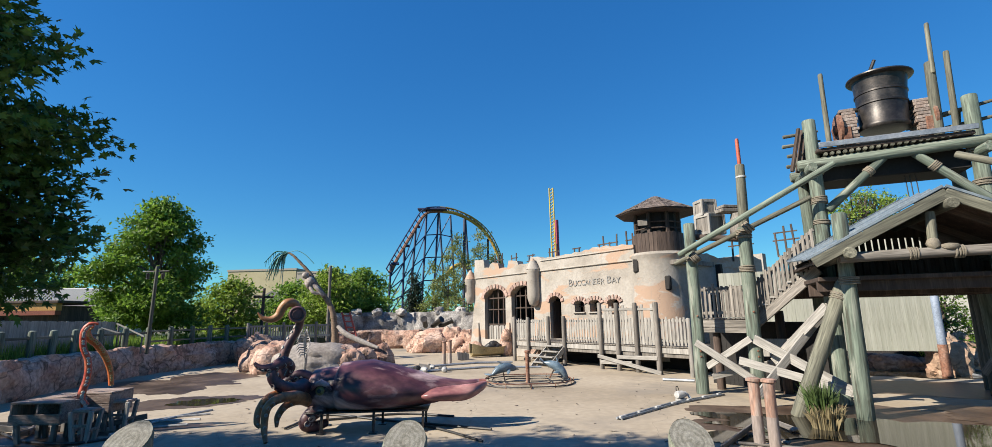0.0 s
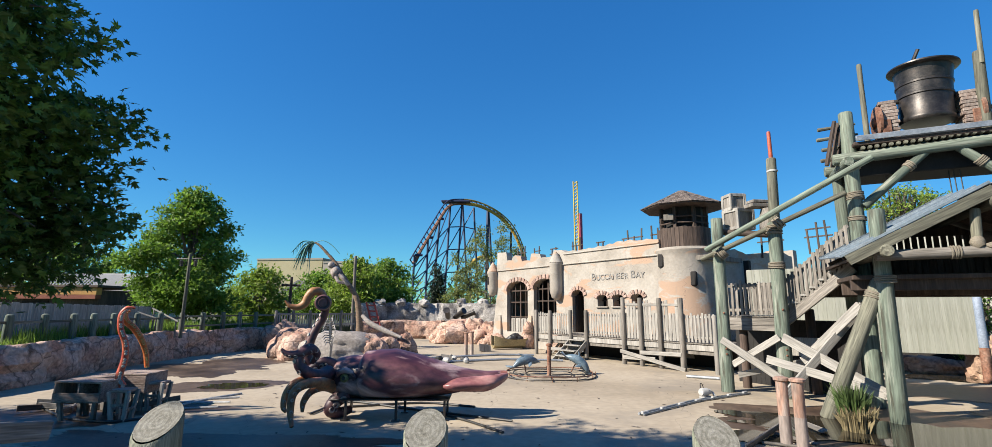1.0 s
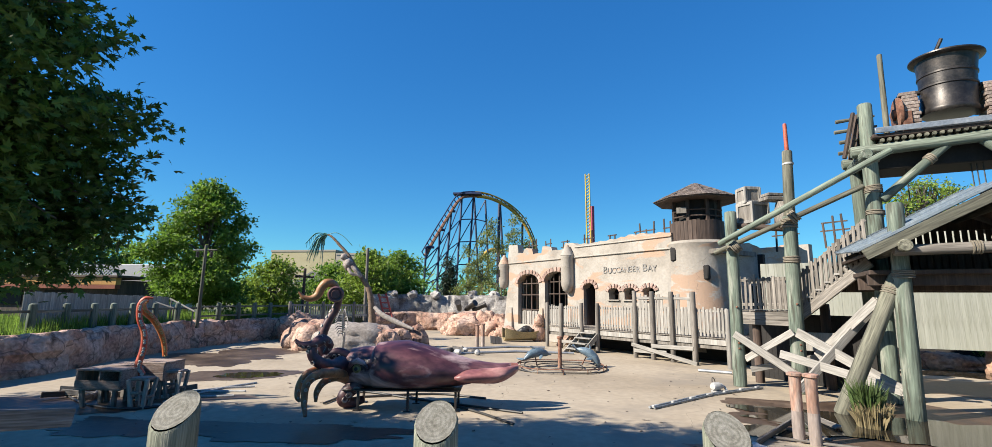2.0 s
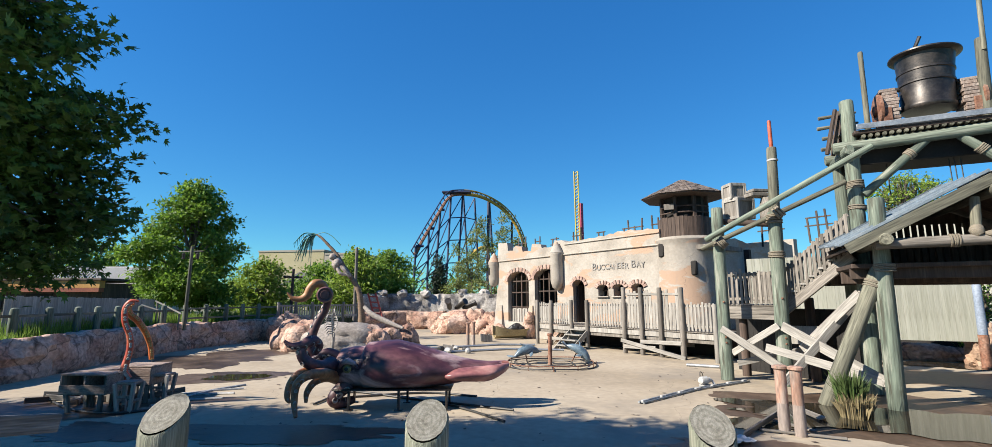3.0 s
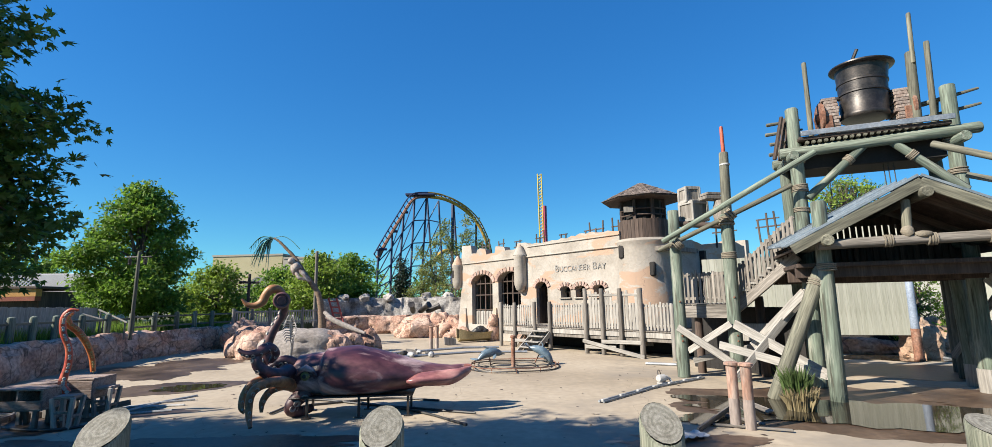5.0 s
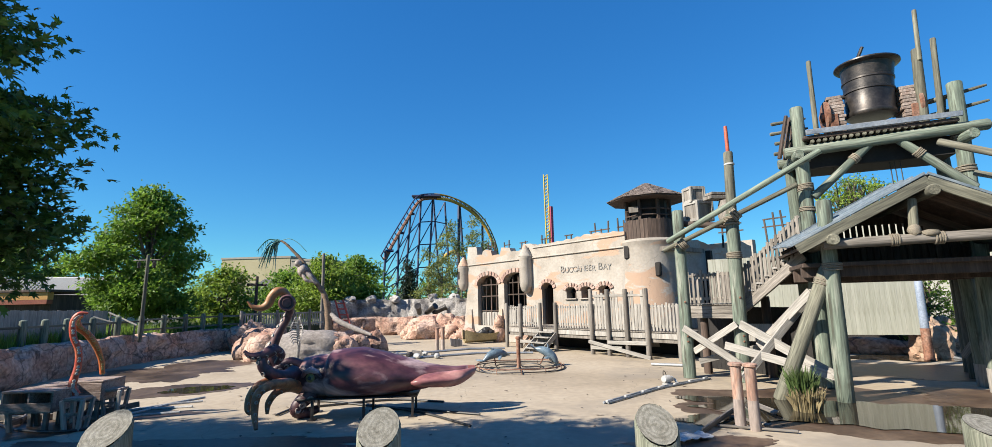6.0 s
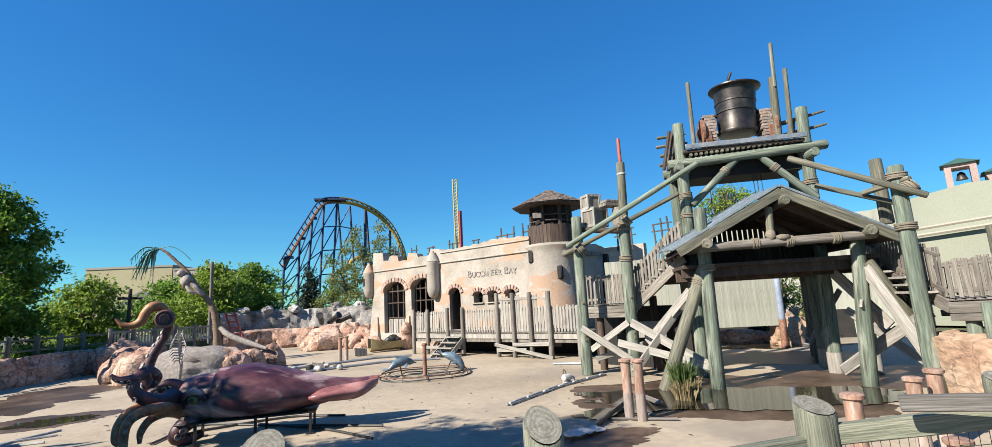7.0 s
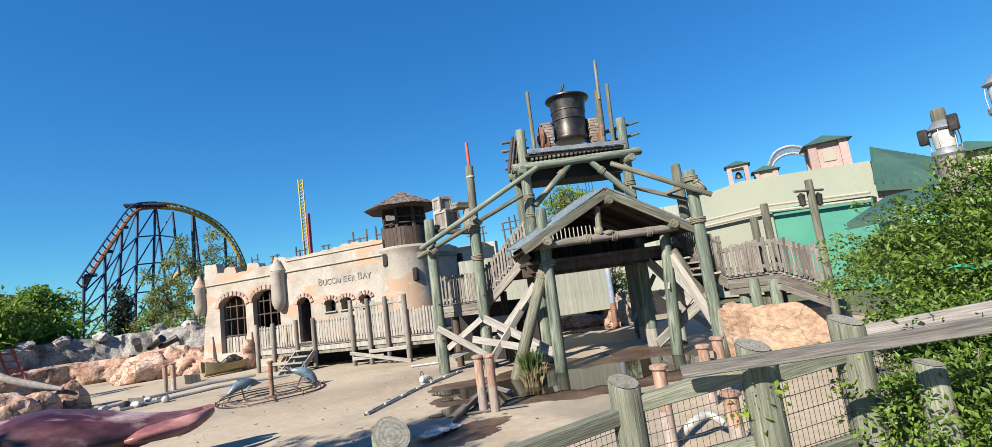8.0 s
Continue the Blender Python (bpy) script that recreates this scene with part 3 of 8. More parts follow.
# platform
plat = part("platform", boxes(((1.85, 2.45, 6.5), (3.3, 1.6, 0.1)), bevel=0.02), M_WOOD_DARK, T)
# near-black box painted as the shade beneath the platform
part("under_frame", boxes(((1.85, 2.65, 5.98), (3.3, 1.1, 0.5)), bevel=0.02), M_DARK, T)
part("metal_edge", boxes(((1.9, 1.6, 6.62), (3.3, 0.05, 0.14)), bevel=0.01), M_STEEL, plat)
for i in range(22):
    x = 0.4 + i * 0.145
    log((x, 1.66, 6.38 + 0.006 * i), (x + 0.02, 2.4, 6.38 + 0.006 * i), 0.052, plat, M_WOOD_MOSS, "joist", seg=8)
# upright spars and side pickets
for x0, z0, x1, z1, r, y in ((0.6, 6.5, 0.63, 8.8, 0.065, 2.05), (2.97, 6.5, 3.06, 8.65, 0.12, 2.1), (3.06, 8.3, 3.12, 9.7, 0.055, 2.0), (3.32, 6.6, 3.42, 8.85, 0.07, 2.05)):
    log((x0, y, z0), (x1, y, z1), r, T, M_WOOD_MOSS, "spar", seg=10)
for i in range(4):
    log((-0.46 + 0.07 * (i % 2), 2.1 + i * 0.12, 6.25 + i * 0.33), (0.5, 2.2 + i * 0.12, 6.33 + i * 0.33), 0.055, T, M_WOOD_MOSS, "rail", taper=0.6, seg=8)
for i in range(3):
    log((-0.38 + 0.16 * i, 1.88 + 0.2 * i, 6.05), (-0.1 + 0.12 * i, 1.88 + 0.2 * i, 7.25), 0.055, T, M_WOOD_DARK, "picket", seg=8)
for i in range(2):
    log((3.2, 2.3, 6.85 + i * 0.38), (4.3, 2.05, 7.0 + i * 0.4), 0.07, T, M_WOOD_MOSS, "rail", taper=0.5, seg=8)
    log((3.45 + 0.2 * i, 2.35, 6.5), (3.55 + 0.2 * i, 2.35, 7.3), 0.06, T, M_WOOD_MOSS, "picket", seg=8)
M_CRADLE = mat("cradle_timber", [(0.22, 0.15, 0.12), (0.34, 0.27, 0.23), (0.42, 0.36, 0.32)], 5, 0.85, 0.4, fine=26, vary=0.2)
# mortar on its cradle
mortar = thing("mortar", "black iron mortar barrel on rusty wheeled cradle", "cannon")
mortar.matrix_world = T.matrix_world @ pose(1.96, 2.4, 6.58)
part("barrel", lathe([(0.3, 0.44), (0.57, 0.46), (0.6, 0.5), (0.6, 0.58), (0.575, 0.62), (0.585, 1.2), (0.615, 1.22), (0.615, 1.27), (0.59, 1.29), (0.6, 1.55), (0.625, 1.57), (0.625, 1.62), (0.605, 1.64), (0.635, 1.98),
                      (0.65, 2.04), (0.76, 2.07), (0.785, 2.1), (0.78, 2.14), (0.7, 2.16), (0.6, 2.14), (0.56, 1.4), (0.2, 1.2)], 44), M_IRON, mortar, m=pose(0, 0, 0.06, 0, 2.5, 0) @ Matrix.Diagonal((0.95, 0.95, 0.89, 1)))
part("fuse", tube([(-0.1, 0.1, 1.9), (-0.08, 0.05, 2.2), (0.06, 0, 2.52)], 0.045, 8), M_IRON, mortar)
part("axle", tube([(-0.95, 0, 1.15), (0.95, 0, 1.15)], 0.06, 10), M_IRON, mortar)
part("cradle_base", boxes(((0, 0, 0.1), (1.9, 0.5, 0.14)), bevel=0.02), M_BLACKPIPE, mortar)
for s in (-1, 1):
    ch = part("cheek", lathe([(0.0, -0.05), (0.4, -0.05), (0.44, -0.03), (0.44, 0.03), (0.4, 0.05), (0.0, 0.05)], 22), M_RUST, mortar, "rusty rounded cradle cheek", pose(s * 1.02, -0.02, 0.62, 0, 90, 0))
    for i in range(11):
        z = 0.14 + i * 0.095
        w = 0.36 + 0.3 * math.sqrt(max(0, 1 - ((i - 4.5) / 6.5) ** 2))
        x = s * (0.8 + 0.02 * math.sin(i * 2.7))
        part("plank", box(bmesh.new(), (0, 0, 0), (0.34 + 0.03 * math.sin(i * 1.9), w, 0.088), bevel=0.012), M_CRADLE, mortar, m=pose(x, 0, z, 0, 0, random.uniform(-3, 3)), smooth=False)
    part("hub", lathe([(0.15, 0), (0.15, 0.06), (0.06, 0.1)], 14), M_RUST, ch, m=pose(0, 0, 0.05 * s, 0 if s > 0 else 180, 0, 0))
    part("bracket", boxes(((s * 0.9, -0.3, 0.35), (0.2, 0.12, 0.5)), bevel=0.02), M_RUST, mortar, smooth=False)

# log poles that lean off the tower towards the two outer posts
P1 = thing("log_post", "green-painted round log post with rope lashing", "log post", (5.98, 14.7, 0), group="outer log posts")
log((0, 0, -0.02), (0.03, 0, 5.0), 0.18, P1, name="post")
wrap((0.02, 0, 3.9), (0, 0, 1), 0.18, P1, 3)
P2 = thing("log_post", "tall log post with orange-red tip and grey spar", "log post", (7.15, 13.75, 0), group="outer log posts")
log((-0.03, 0, -0.02), (0.05, 0, 4.7), 0.19, P2, name="post")
log((0.06, 0, 4.5), (0.11, -0.05, 6.56), 0.14, P2, M_WOOD_MOSS, "spar")
part("collar", lathe([(0.13, 0), (0.145, 0.01), (0.145, 0.05), (0.13, 0.06)], 14), M_PIPE, P2, m=pose(0.11, -0.05, 6.15))
log((0.11, -0.05, 6.55), (0.11, -0.05, 7.36), 0.055, P2, M_REDPOLE, "tip", seg=10, label="orange-red painted tip")
wrap((0.03, 0, 4.5), (0, 0, 1), 0.19, P2, 6)
wrap((0.02, 0, 3.5), (0, 0, 1), 0.19, P2, 4)
R2 = thing("log_post", "green-painted round log post with rope lashing", "log post", (10.89, 8.17, 2.72), group="outer log posts")
R2.location.z = 0
log((0, 0, -0.02), (0, 0, (10.93, 8.12, 4.84)[2]), 0.16, R2, name="post")
wrap((0, 0, 3.5), (0, 0, 1), 0.18, R2, 4)
wrap((0, 0, 4.6), (0, 0, 1), 0.18, R2, 4)
outr = thing("pole_brace", "long sloping log poles lashed to tower and posts", "log pole", (0, 0, 0))
log((5.54, 14.47, 4.01), (8.59, 11.69, 5.95), 0.085, outr, M_WOOD_GREEN, "pole")
log((5.56, 14.89, 3.78), (8.55, 12.7, 5.31), 0.075, outr, M_WOOD_MOSS, "pole")
log((9.58, 9.59, 5.44), (10.92, 7.64, 4.06), 0.075, outr, M_WOOD_MOSS, "pole")
log((10.48, 9.83, 4.82), (11.34, 8.57, 4.08), 0.065, outr, M_WOOD_MOSS, "pole")
log((10.95, 9.04, 4.43), (10.86, 7.88, 4.49), 0.065, outr, M_WOOD_MOSS, "pole")
for p in ((7.19, 13.51, 4.65), (5.99, 14.4, 3.92), (10.92, 7.97, 4.31)):
    wrap(p, (0.6, -0.4, 0.5), 0.15, outr, 5)

log((11.4, 8.96, 3.68), (11.39, 8.98, 5.24), 0.14, outr, M_WOOD_MOSS, "post")
# raking boards braced against the tower's outer legs
for q in (((3.55, -0.12, 2.74), (4.2, -1.35, 0.0)), ((4.36, -0.75, 1.68), (3.49, 1.6, 0.12)), ((3.45, 1.2, 2.67), (4.02, 0.15, 1.33))):
    board(q[0], q[1], 0.27, 0.07, T, M_WOOD_PALE, "raking_board")

# covered bridge hut
H = thing("bridge_hut", "gabled open timber shelter on the bridge with metal roof", "shelter", (7.83, 10.88, 0), -22.2)
AP, EL, ER, ZE = 1.8, -0.68, 4.15, 3.42
for xe, side in ((EL, -1), (ER, 1)):
    dx, dz = xe - AP, ZE - 4.74
    ln, an = math.hypot(dx, dz), math.degrees(math.atan2(dz, abs(dx)))
    n = 4
    slab = part("roof_slope", box(bmesh.new(), (0, 0, 0), (ln, 4.0, 0.05)), M_WOOD_DARK, H, m=pose(AP + dx / 2, 1.42, 4.64 + dz / 2, 0, side * -an if side > 0 else an, 0), smooth=False)
    lift = pose(0, -2.0, 0.12, 4.5, 0, 0)
    for i in range(n):
        part("roof_sheet", boxes(((0, 0.25 + i * 0.5, 0), (ln + 0.1, 0.49, 0.03))), M_METAL_ROOF, slab, "blue-grey standing seam metal", lift, smooth=False)
    for i in range(n + 1):
        part("roof_seam", boxes(((0, i * 0.5, 0.025), (ln + 0.1, 0.04, 0.05))), M_METAL_ROOF, slab, m=lift, smooth=False)
    part("roof_kerb", boxes(((0, 0.5 * n, 0.0), (ln + 0.1, 0.04, 0.1))), M_METAL_ROOF, slab, m=lift, smooth=False)
    board((AP - side * 0.02, -0.62, 4.62), (xe, -0.62, ZE - 0.1), 0.22, 0.06, H, M_WOOD_MOSS, "barge_board")
    board((AP, 0.05, 4.55), (xe * 0.93, 0.05, ZE + 0.0), 0.18, 0.1, H, M_WOOD_DARK, "rafter")
    board((AP, 1.5, 4.5), (xe * 0.93, 1.5, ZE - 0.05), 0.18, 0.1, H, M_WOOD_DARK, "rafter")
log((1.83, -0.75, 4.4), (1.83, 3.3, 4.4), 0.12, H, M_WOOD_MOSS, "ridge_log")
log((0.0, -0.7, 3.5), (0.0, 3.2, 3.5), 0.13, H, M_WOOD_MOSS, "plate_log")
log((3.55, -0.7, 3.55), (3.55, 3.2, 3.55), 0.13, H, M_WOOD_MOSS, "plate_log")
log((-0.15, -0.42, 3.42), (3.75, -0.42, 3.47), 0.115, H, M_WOOD_GREY, "tie_log")
for x in (1.15, 1.9, 2.9):
    wrap((x, -0.42, 3.44), (1, 0, 0), 0.115, H, 4)
part("knot", blob((1.5, -0.45, 3.62), (0.12, 0.12, 0.14), 3, 0.15, 2), M_ROPE, H)
part("knot", blob((1.75, -0.5, 3.54), (0.16, 0.09, 0.08), 4, 0.15, 2), M_ROPE, H)
log((1.5, -0.42, 3.5), (1.55, -0.42, 4.3), 0.09, H, M_WOOD_MOSS, "king_post")
part("deck", boxes(((1.75, 1.7, 3.0), (4.5, 3.3, 0.1)), bevel=0.01), M_WOOD_DARK, H, smooth=False)
part("rear_deck", boxes(((4.1, 4.75, 2.98), (2.6, 2.8, 0.1)), ((4.1, 3.6, 2.82), (2.6, 0.12, 0.24)), ((4.1, 5.9, 2.82), (2.6, 0.12, 0.24)), bevel=0.01), M_WOOD_DARK, H, smooth=False)
for y, z in ((0.3, 2.86), (1.2, 2.78), (2.6, 2.78), (3.3, 2.78)):
    part("beam", boxes(((1.75, y, z), (4.5, 0.12, 0.28)), bevel=0.01), M_WOOD_DARK, H, smooth=False)
part("rear_gable", plate([(0.95, 4.12), (2.65, 4.12), (1.8, 4.55)], [], 0.05, 2.42), M_WOOD_DARK, H, smooth=False)
part("kick_board", boxes(((1.75, 2.56, 3.28), (4.3, 0.04, 0.62)), bevel=0.01), M_WOOD_DARK, H, smooth=False)
board((-0.2, 2.46, 3.65), (3.9, 2.46, 3.65), 0.09, 0.05, H, M_WOOD_DARK, "rail")
for i in range(30):
    x = -0.35 + i * 0.145
    board((x, 2.5, 3.0), (x, 2.5, min(4.2, 4.5 - 0.53 * abs(x - 1.8)) + random.uniform(-0.04, 0.04)), 0.11, 0.03, H, M_WOOD_DARK, "picket", up=(1, 0, 0))
wrap((0.07, 0.0, 2.95), (0, 0, 1), 0.18, T, 4)

# legs, raking props and cross braces under the bridge
log((-1.25, 0.0, -0.02), (0.0, 0.1, 2.95), 0.165, T, M_WOOD_MOSS, "raking_leg")
wrap((-0.13, 0.1, 2.6), (0.4, 0, 0.9), 0.17, T, 4)
log((4.5, 5.65, -0.02), (4.5, 5.65, 2.9), 0.17, T, M_WOOD_MOSS)
log((4.05, 4.3, -0.02), (4.05, 4.3, 2.9), 0.16, T, M_WOOD_MOSS)
board((3.75, 4.1, 0.6), (4.3, 2.9, 2.2), 0.16, 0.06, T, M_WOOD_GREY, "cross_brace")
log((4.3, 1.7, -0.02), (4.3, 1.7, 2.75), 0.14, T, M_WOOD_GREEN)
for x, y, r in ((3.5, 2.0, 0.185), (3.66, 2.95, 0.18), (4.3, 1.7, 0.165)):
    part("white_sleeve", lathe([(r, 0.0), (r + 0.004, 0.3), (r, 0.55)], 14), M_WOOD_PALE, T, "whitewashed sleeve at the foot", pose(x, y, 0.0))
log((5.05, -0.12, 0.0), (3.62, -0.12, 2.85), 0.15, T, M_WOOD_MOSS, "raking_leg")
for a, b in (((-2.2, 1.6, 1.05), (0.15, 0.2, 0.45)), ((-1.9, 0.9, 0.3), (0.1, 1.9, 2.5)), ((3.0, 0.55, 0.3), (4.9, 0.6, 1.55)), ((3.6, 1.2, 1.7), (5.2, 1.0, 0.25)), ((3.3, -0.2, 1.9), (4.6, 1.1, 0.9))):
    board(a, b, 0.2, 0.06, T, M_WOOD_PALE, "cross_brace")
# ---------------------------------------------------------------- fort deck with picket rail
deck = thing("fort_deck", "grey weathered boardwalk deck with picket railing", "deck", (6.36, 19.4, 0), -51.5)
part("beam", boxes(((-3.55, 0.04, 0.88), (10.0, 0.08, 0.2)), bevel=0.01), M_WOOD_PALE, deck, smooth=False)
part("beam", boxes(((-3.55, 0.1, 0.7), (10.0, 0.1, 0.14)), bevel=0.01), M_WOOD_GREY, deck, smooth=False)
for i in range(68):
    part("plank", box(bmesh.new(), (0, 0, 0), (0.135, 1.88, 0.045)), M_WOOD_GREY, deck, m=pose(-8.5 + i * 0.1475, 0.94, 1.03 + random.uniform(-0.004, 0.004)), smooth=False)
# near-black sheet stands in for the shade under the deck
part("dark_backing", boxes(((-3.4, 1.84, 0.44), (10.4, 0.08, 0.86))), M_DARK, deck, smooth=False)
for x, zt, r in ((-8.52, 2.25, 0.1), (-7.46, 2.22, 0.1), (-6.0, 2.25, 0.1), (-4.98, 2.25, 0.1), (-2.8, 2.8, 0.1), (-1.9, 2.77, 0.1), (-0.97, 2.75, 0.1), (0.0, 2.74, 0.11), (1.35, 2.1, 0.09)):
    log((x, -0.06, -0.02), (x, -0.06, zt), r, deck, M_WOOD_GREY if x < 1 else M_WOOD_PALE, "post", seg=10)
for x0, x1 in ((-8.5, -7.46), (-7.46, -6.0), (-4.98, -2.8), (-2.8, 0.0), (0.0, 1.35)):
    for z in (1.25, 2.02):
        board((x0, 0.06, z), (x1, 0.06, z), 0.09, 0.04, deck, M_WOOD_PALE, "rail")
    n = int((x1 - x0) / 0.15)
    for i in range(n):
        x = x0 + (i + 0.5) * (x1 - x0) / n
        tall = x0 == -2.8
        zt = (2.62 + 0.06 * math.sin(i * 2.1) if i % 5 in (1, 2, 3) else 2.14) if tall else 2.12 + random.uniform(-0.05, 0.05)
        lean = random.uniform(-0.012, 0.012)
        board((x, 0.02, 1.08), (x + lean, 0.02, zt), 0.13 if tall else 0.085, 0.025, deck, M_WOOD_PALE, "picket", up=(1, 0, 0), bevel=0.004)
board((-2.8, 0.0, 2.5), (0.0, 0.0, 2.47), 0.1, 0.05, deck, M_WOOD_PALE, "rail")
for a, b in (((-2.9, -0.2, 0.55), (0.15, -0.2, 0.05)), ((-2.8, -0.15, 0.3), (-1.2, -0.15, 0.34)), ((-1.9, -0.16, 0.55), (0.0, -0.16, 0.6)), ((-7.5, -0.2, 0.35), (-5.0, -0.25, 0.42))):
    board(a, b, 0.15, 0.05, deck, M_WOOD_PALE, "skirt_board")
for i in range(5):
    board((-8.4 + i * 0.42, 0.5, 0.02), (-8.0 + i * 0.55, 0.6, 0.62), 0.12, 0.04, deck, M_WOOD_GREY, "loose_board")
for i in range(4):
    part("step", boxes(((-5.5, -0.15 - 0.28 * i, 0.86 - 0.23 * i), (1.0, 0.3, 0.05)), bevel=0.006), M_WOOD_PALE, deck, smooth=False)
    part("riser", boxes(((-5.5, -0.02 - 0.28 * i, 0.75 - 0.23 * i), (0.96, 0.03, 0.18))), M_WOOD_GREY, deck, smooth=False)
for x in (-6.05, -4.95):
    board((x, -0.05, 0.8), (x, -1.15, -0.05), 0.22, 0.05, deck, M_WOOD_PALE, "stringer")


# ---------------------------------------------------------------- timber walkways
def walkway(name, label, p0, p1, width, side, steps=0, rails=("near", "far"), rail_h=1.02, fascia=True):
    """A boardwalk from p0 to p1 (floor of the near edge); side is the horizontal direction across it."""
    p0, p1 = Vector(p0), Vector(p1)
    s = Vector((*side, 0)).normalized()
    w = thing(name, label, "boardwalk")
    run = p1 - p0
    if steps:
        for i in range(steps):
            a = p0 + Vector((run.x, run.y, 0)) * (i / steps)
            a.z = p0.z + run.z * (i + 1) / steps
            b = a + s * width
            tr = Vector((run.x, run.y, 0)) / steps
            mid = (a + b) / 2 + tr * 0.5
            ang = math.degrees(math.atan2(s.y, s.x))
            part("tread", box(bmesh.new(), (0, 0, 0), (width, tr.length * 1.15, 0.05), bevel=0.005), M_WOOD_PALE, w, m=pose(*mid, 0, 0, ang), smooth=False)
            part("riser", box(bmesh.new(), (0, 0, 0), (width * 0.98, 0.03, abs(run.z) / steps), bevel=0.003), M_WOOD_DARK, w, m=pose(*(mid - tr * 0.45 - Vector((0, 0, abs(run.z) / steps / 2))), 0, 0, ang), smooth=False)
        for k in (0.0, 1.0):
            board(p0 + s * width * k - Vector((0, 0, 0.12)), p1 + s * width * k - Vector((0, 0, 0.12)), 0.28, 0.06, w, M_WOOD_GREY, "stringer")
    else:
        n = int(run.length / 0.15)
        for i in range(n):
            c = p0 + run * (i + 0.5) / n
            board(c, c + s * width, 0.04, run.length / n * 0.94, w, M_WOOD_GREY, "plank")
        if fascia:
            for k in (0.0, 1.0):
                board(p0 + s * width * k - Vector((0, 0, 0.15)), p1 + s * width * k - Vector((0, 0, 0.15)), 0.22, 0.06, w, M_WOOD_GREY, "beam")
                board(p0 + s * width * k - Vector((0, 0, 0.34)), p1 + s * width * k - Vector((0, 0, 0.34)), 0.14, 0.08, w, M_WOOD_GREY, "beam")
    for r in rails:
        off = s * (0.0 if r == "near" else width)
        a, b = p0 + off, p1 + off
        for h in (0.18, rail_h - 0.12):
            board(a + Vector((0, 0, h)), b + Vector((0, 0, h)), 0.09, 0.04, w, M_WOOD_GREY, "rail")
        n = max(2, int(run.length / 0.15))
        d = Vector((run.x, run.y, 0)).normalized()
        for i in range(n):
            c = a + run * (i + 0.5) / n - s * 0.03
            t = c + Vector((0, 0, rail_h + random.uniform(-0.06, 0.05))) + d * random.uniform(-0.015, 0.015)
            board(c + Vector((0, 0, 0.04)), t, 0.082, 0.025, w, M_WOOD_GREY, "picket", up=tuple(d), bevel=0.004)
    return w


wa, wb, wc = (6.49, 15.6, 2.1), (7.43, 14.05, 2.11), (8.17, 12.22, 3.45)
walkway("boardwalk", "grey timber boardwalk landing with picket rails", wa, wb, 1.5, (0.55, 0.83))
walkway("bridge_stair", "grey timber stair with picket rails up to shelter", wb, wc, 1.4, (0.5, 0.86), steps=7)
# added near-black boards imitate the deep shade below landing and stair
under = thing("shade_boards", "near-black boards added as shade under landing and stair", "wall")
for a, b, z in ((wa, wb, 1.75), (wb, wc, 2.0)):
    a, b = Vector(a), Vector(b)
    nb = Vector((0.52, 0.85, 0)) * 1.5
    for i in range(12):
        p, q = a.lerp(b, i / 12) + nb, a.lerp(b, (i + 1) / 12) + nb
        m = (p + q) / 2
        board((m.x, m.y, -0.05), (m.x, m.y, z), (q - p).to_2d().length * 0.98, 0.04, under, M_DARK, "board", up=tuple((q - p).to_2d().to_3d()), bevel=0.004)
va, vb, vc, vd = (4.4, 1, 2.77), (10.99, 7.71, 1.93), (11.13, 6.46, 1.97), (10.52, 5.11, 1.6)
va = tuple(T.matrix_world @ Vector(va))
walkway("bridge_stair", "grey timber stair with picket rails down from shelter", vb, va, 1.4, (0.5, 0.86), steps=5)
walkway("boardwalk", "grey timber boardwalk with picket rails beside vines", vb, vc, 1.8, (0.75, 0.65), rail_h=0.82)
walkway("ramp", "grey timber ramp with picket rails among vines", vc, vd, 1.6, (0.8, 0.6), rail_h=0.82)
sup = thing("boardwalk_trestle", "green-painted log trestle under the boardwalk", "trestle")
for q in ((11.17, 7.47, 1.89), (10.99, 7.04, 1.88), (11.13, 6.64, 1.83), (10.73, 5.14, 1.38)):
    log((q[0], q[1], -0.1), (q[0], q[1], q[2]), 0.13, sup, M_WOOD_GREEN, "leg", seg=10)
for q, zt in (((11.3, 6.93, 3.32), 3.6), ((11.7, 6.86, 3.62), 3.75)):
    log((q[0], q[1], -0.1), (q[0], q[1], q[2]), 0.1, sup, M_WOOD_MOSS, "post", seg=10)
for q in ((6.87, 15.44, 1.94), (7.42, 14.4, 1.93), (8.28, 14.39, 2.32)):
    log((q[0], q[1], -0.1), (q[0], q[1], q[2]), 0.13, sup, M_WOOD_DARK, "leg", seg=10)
# sawn braces between the outer posts and the tower
xb = thing("cross_bracing", "pale sawn timber cross braces bolted to log posts", "bracing")
board((5.85, 14.57, 1.45), (6.99, 13.5, 0.44), 0.2, 0.06, xb, M_WOOD_PALE)
board((6.12, 14.57, 0.76), (6.93, 13.53, 1.58), 0.18, 0.06, xb, M_WOOD_PALE)
board((6.96, 13.4, 1.58), (7.88, 11.2, 0.51), 0.24, 0.06, xb, M_WOOD_PALE)
board((7.41, 13.39, 0.98), (8.05, 11.94, 2.41), 0.22, 0.06, xb, M_WOOD_PALE)
board((6.26, 14.61, 0.47), (8.05, 14.06, 0.95), 0.16, 0.06, xb, M_WOOD_PALE)
part("gusset", boxes(((0, 0, 0), (1.0, 0.05, 0.5)), bevel=0.01), M_WOOD_PALE, xb, m=pose(*(7.91, 14.14, 1.29), 0, 0, -30), smooth=False)
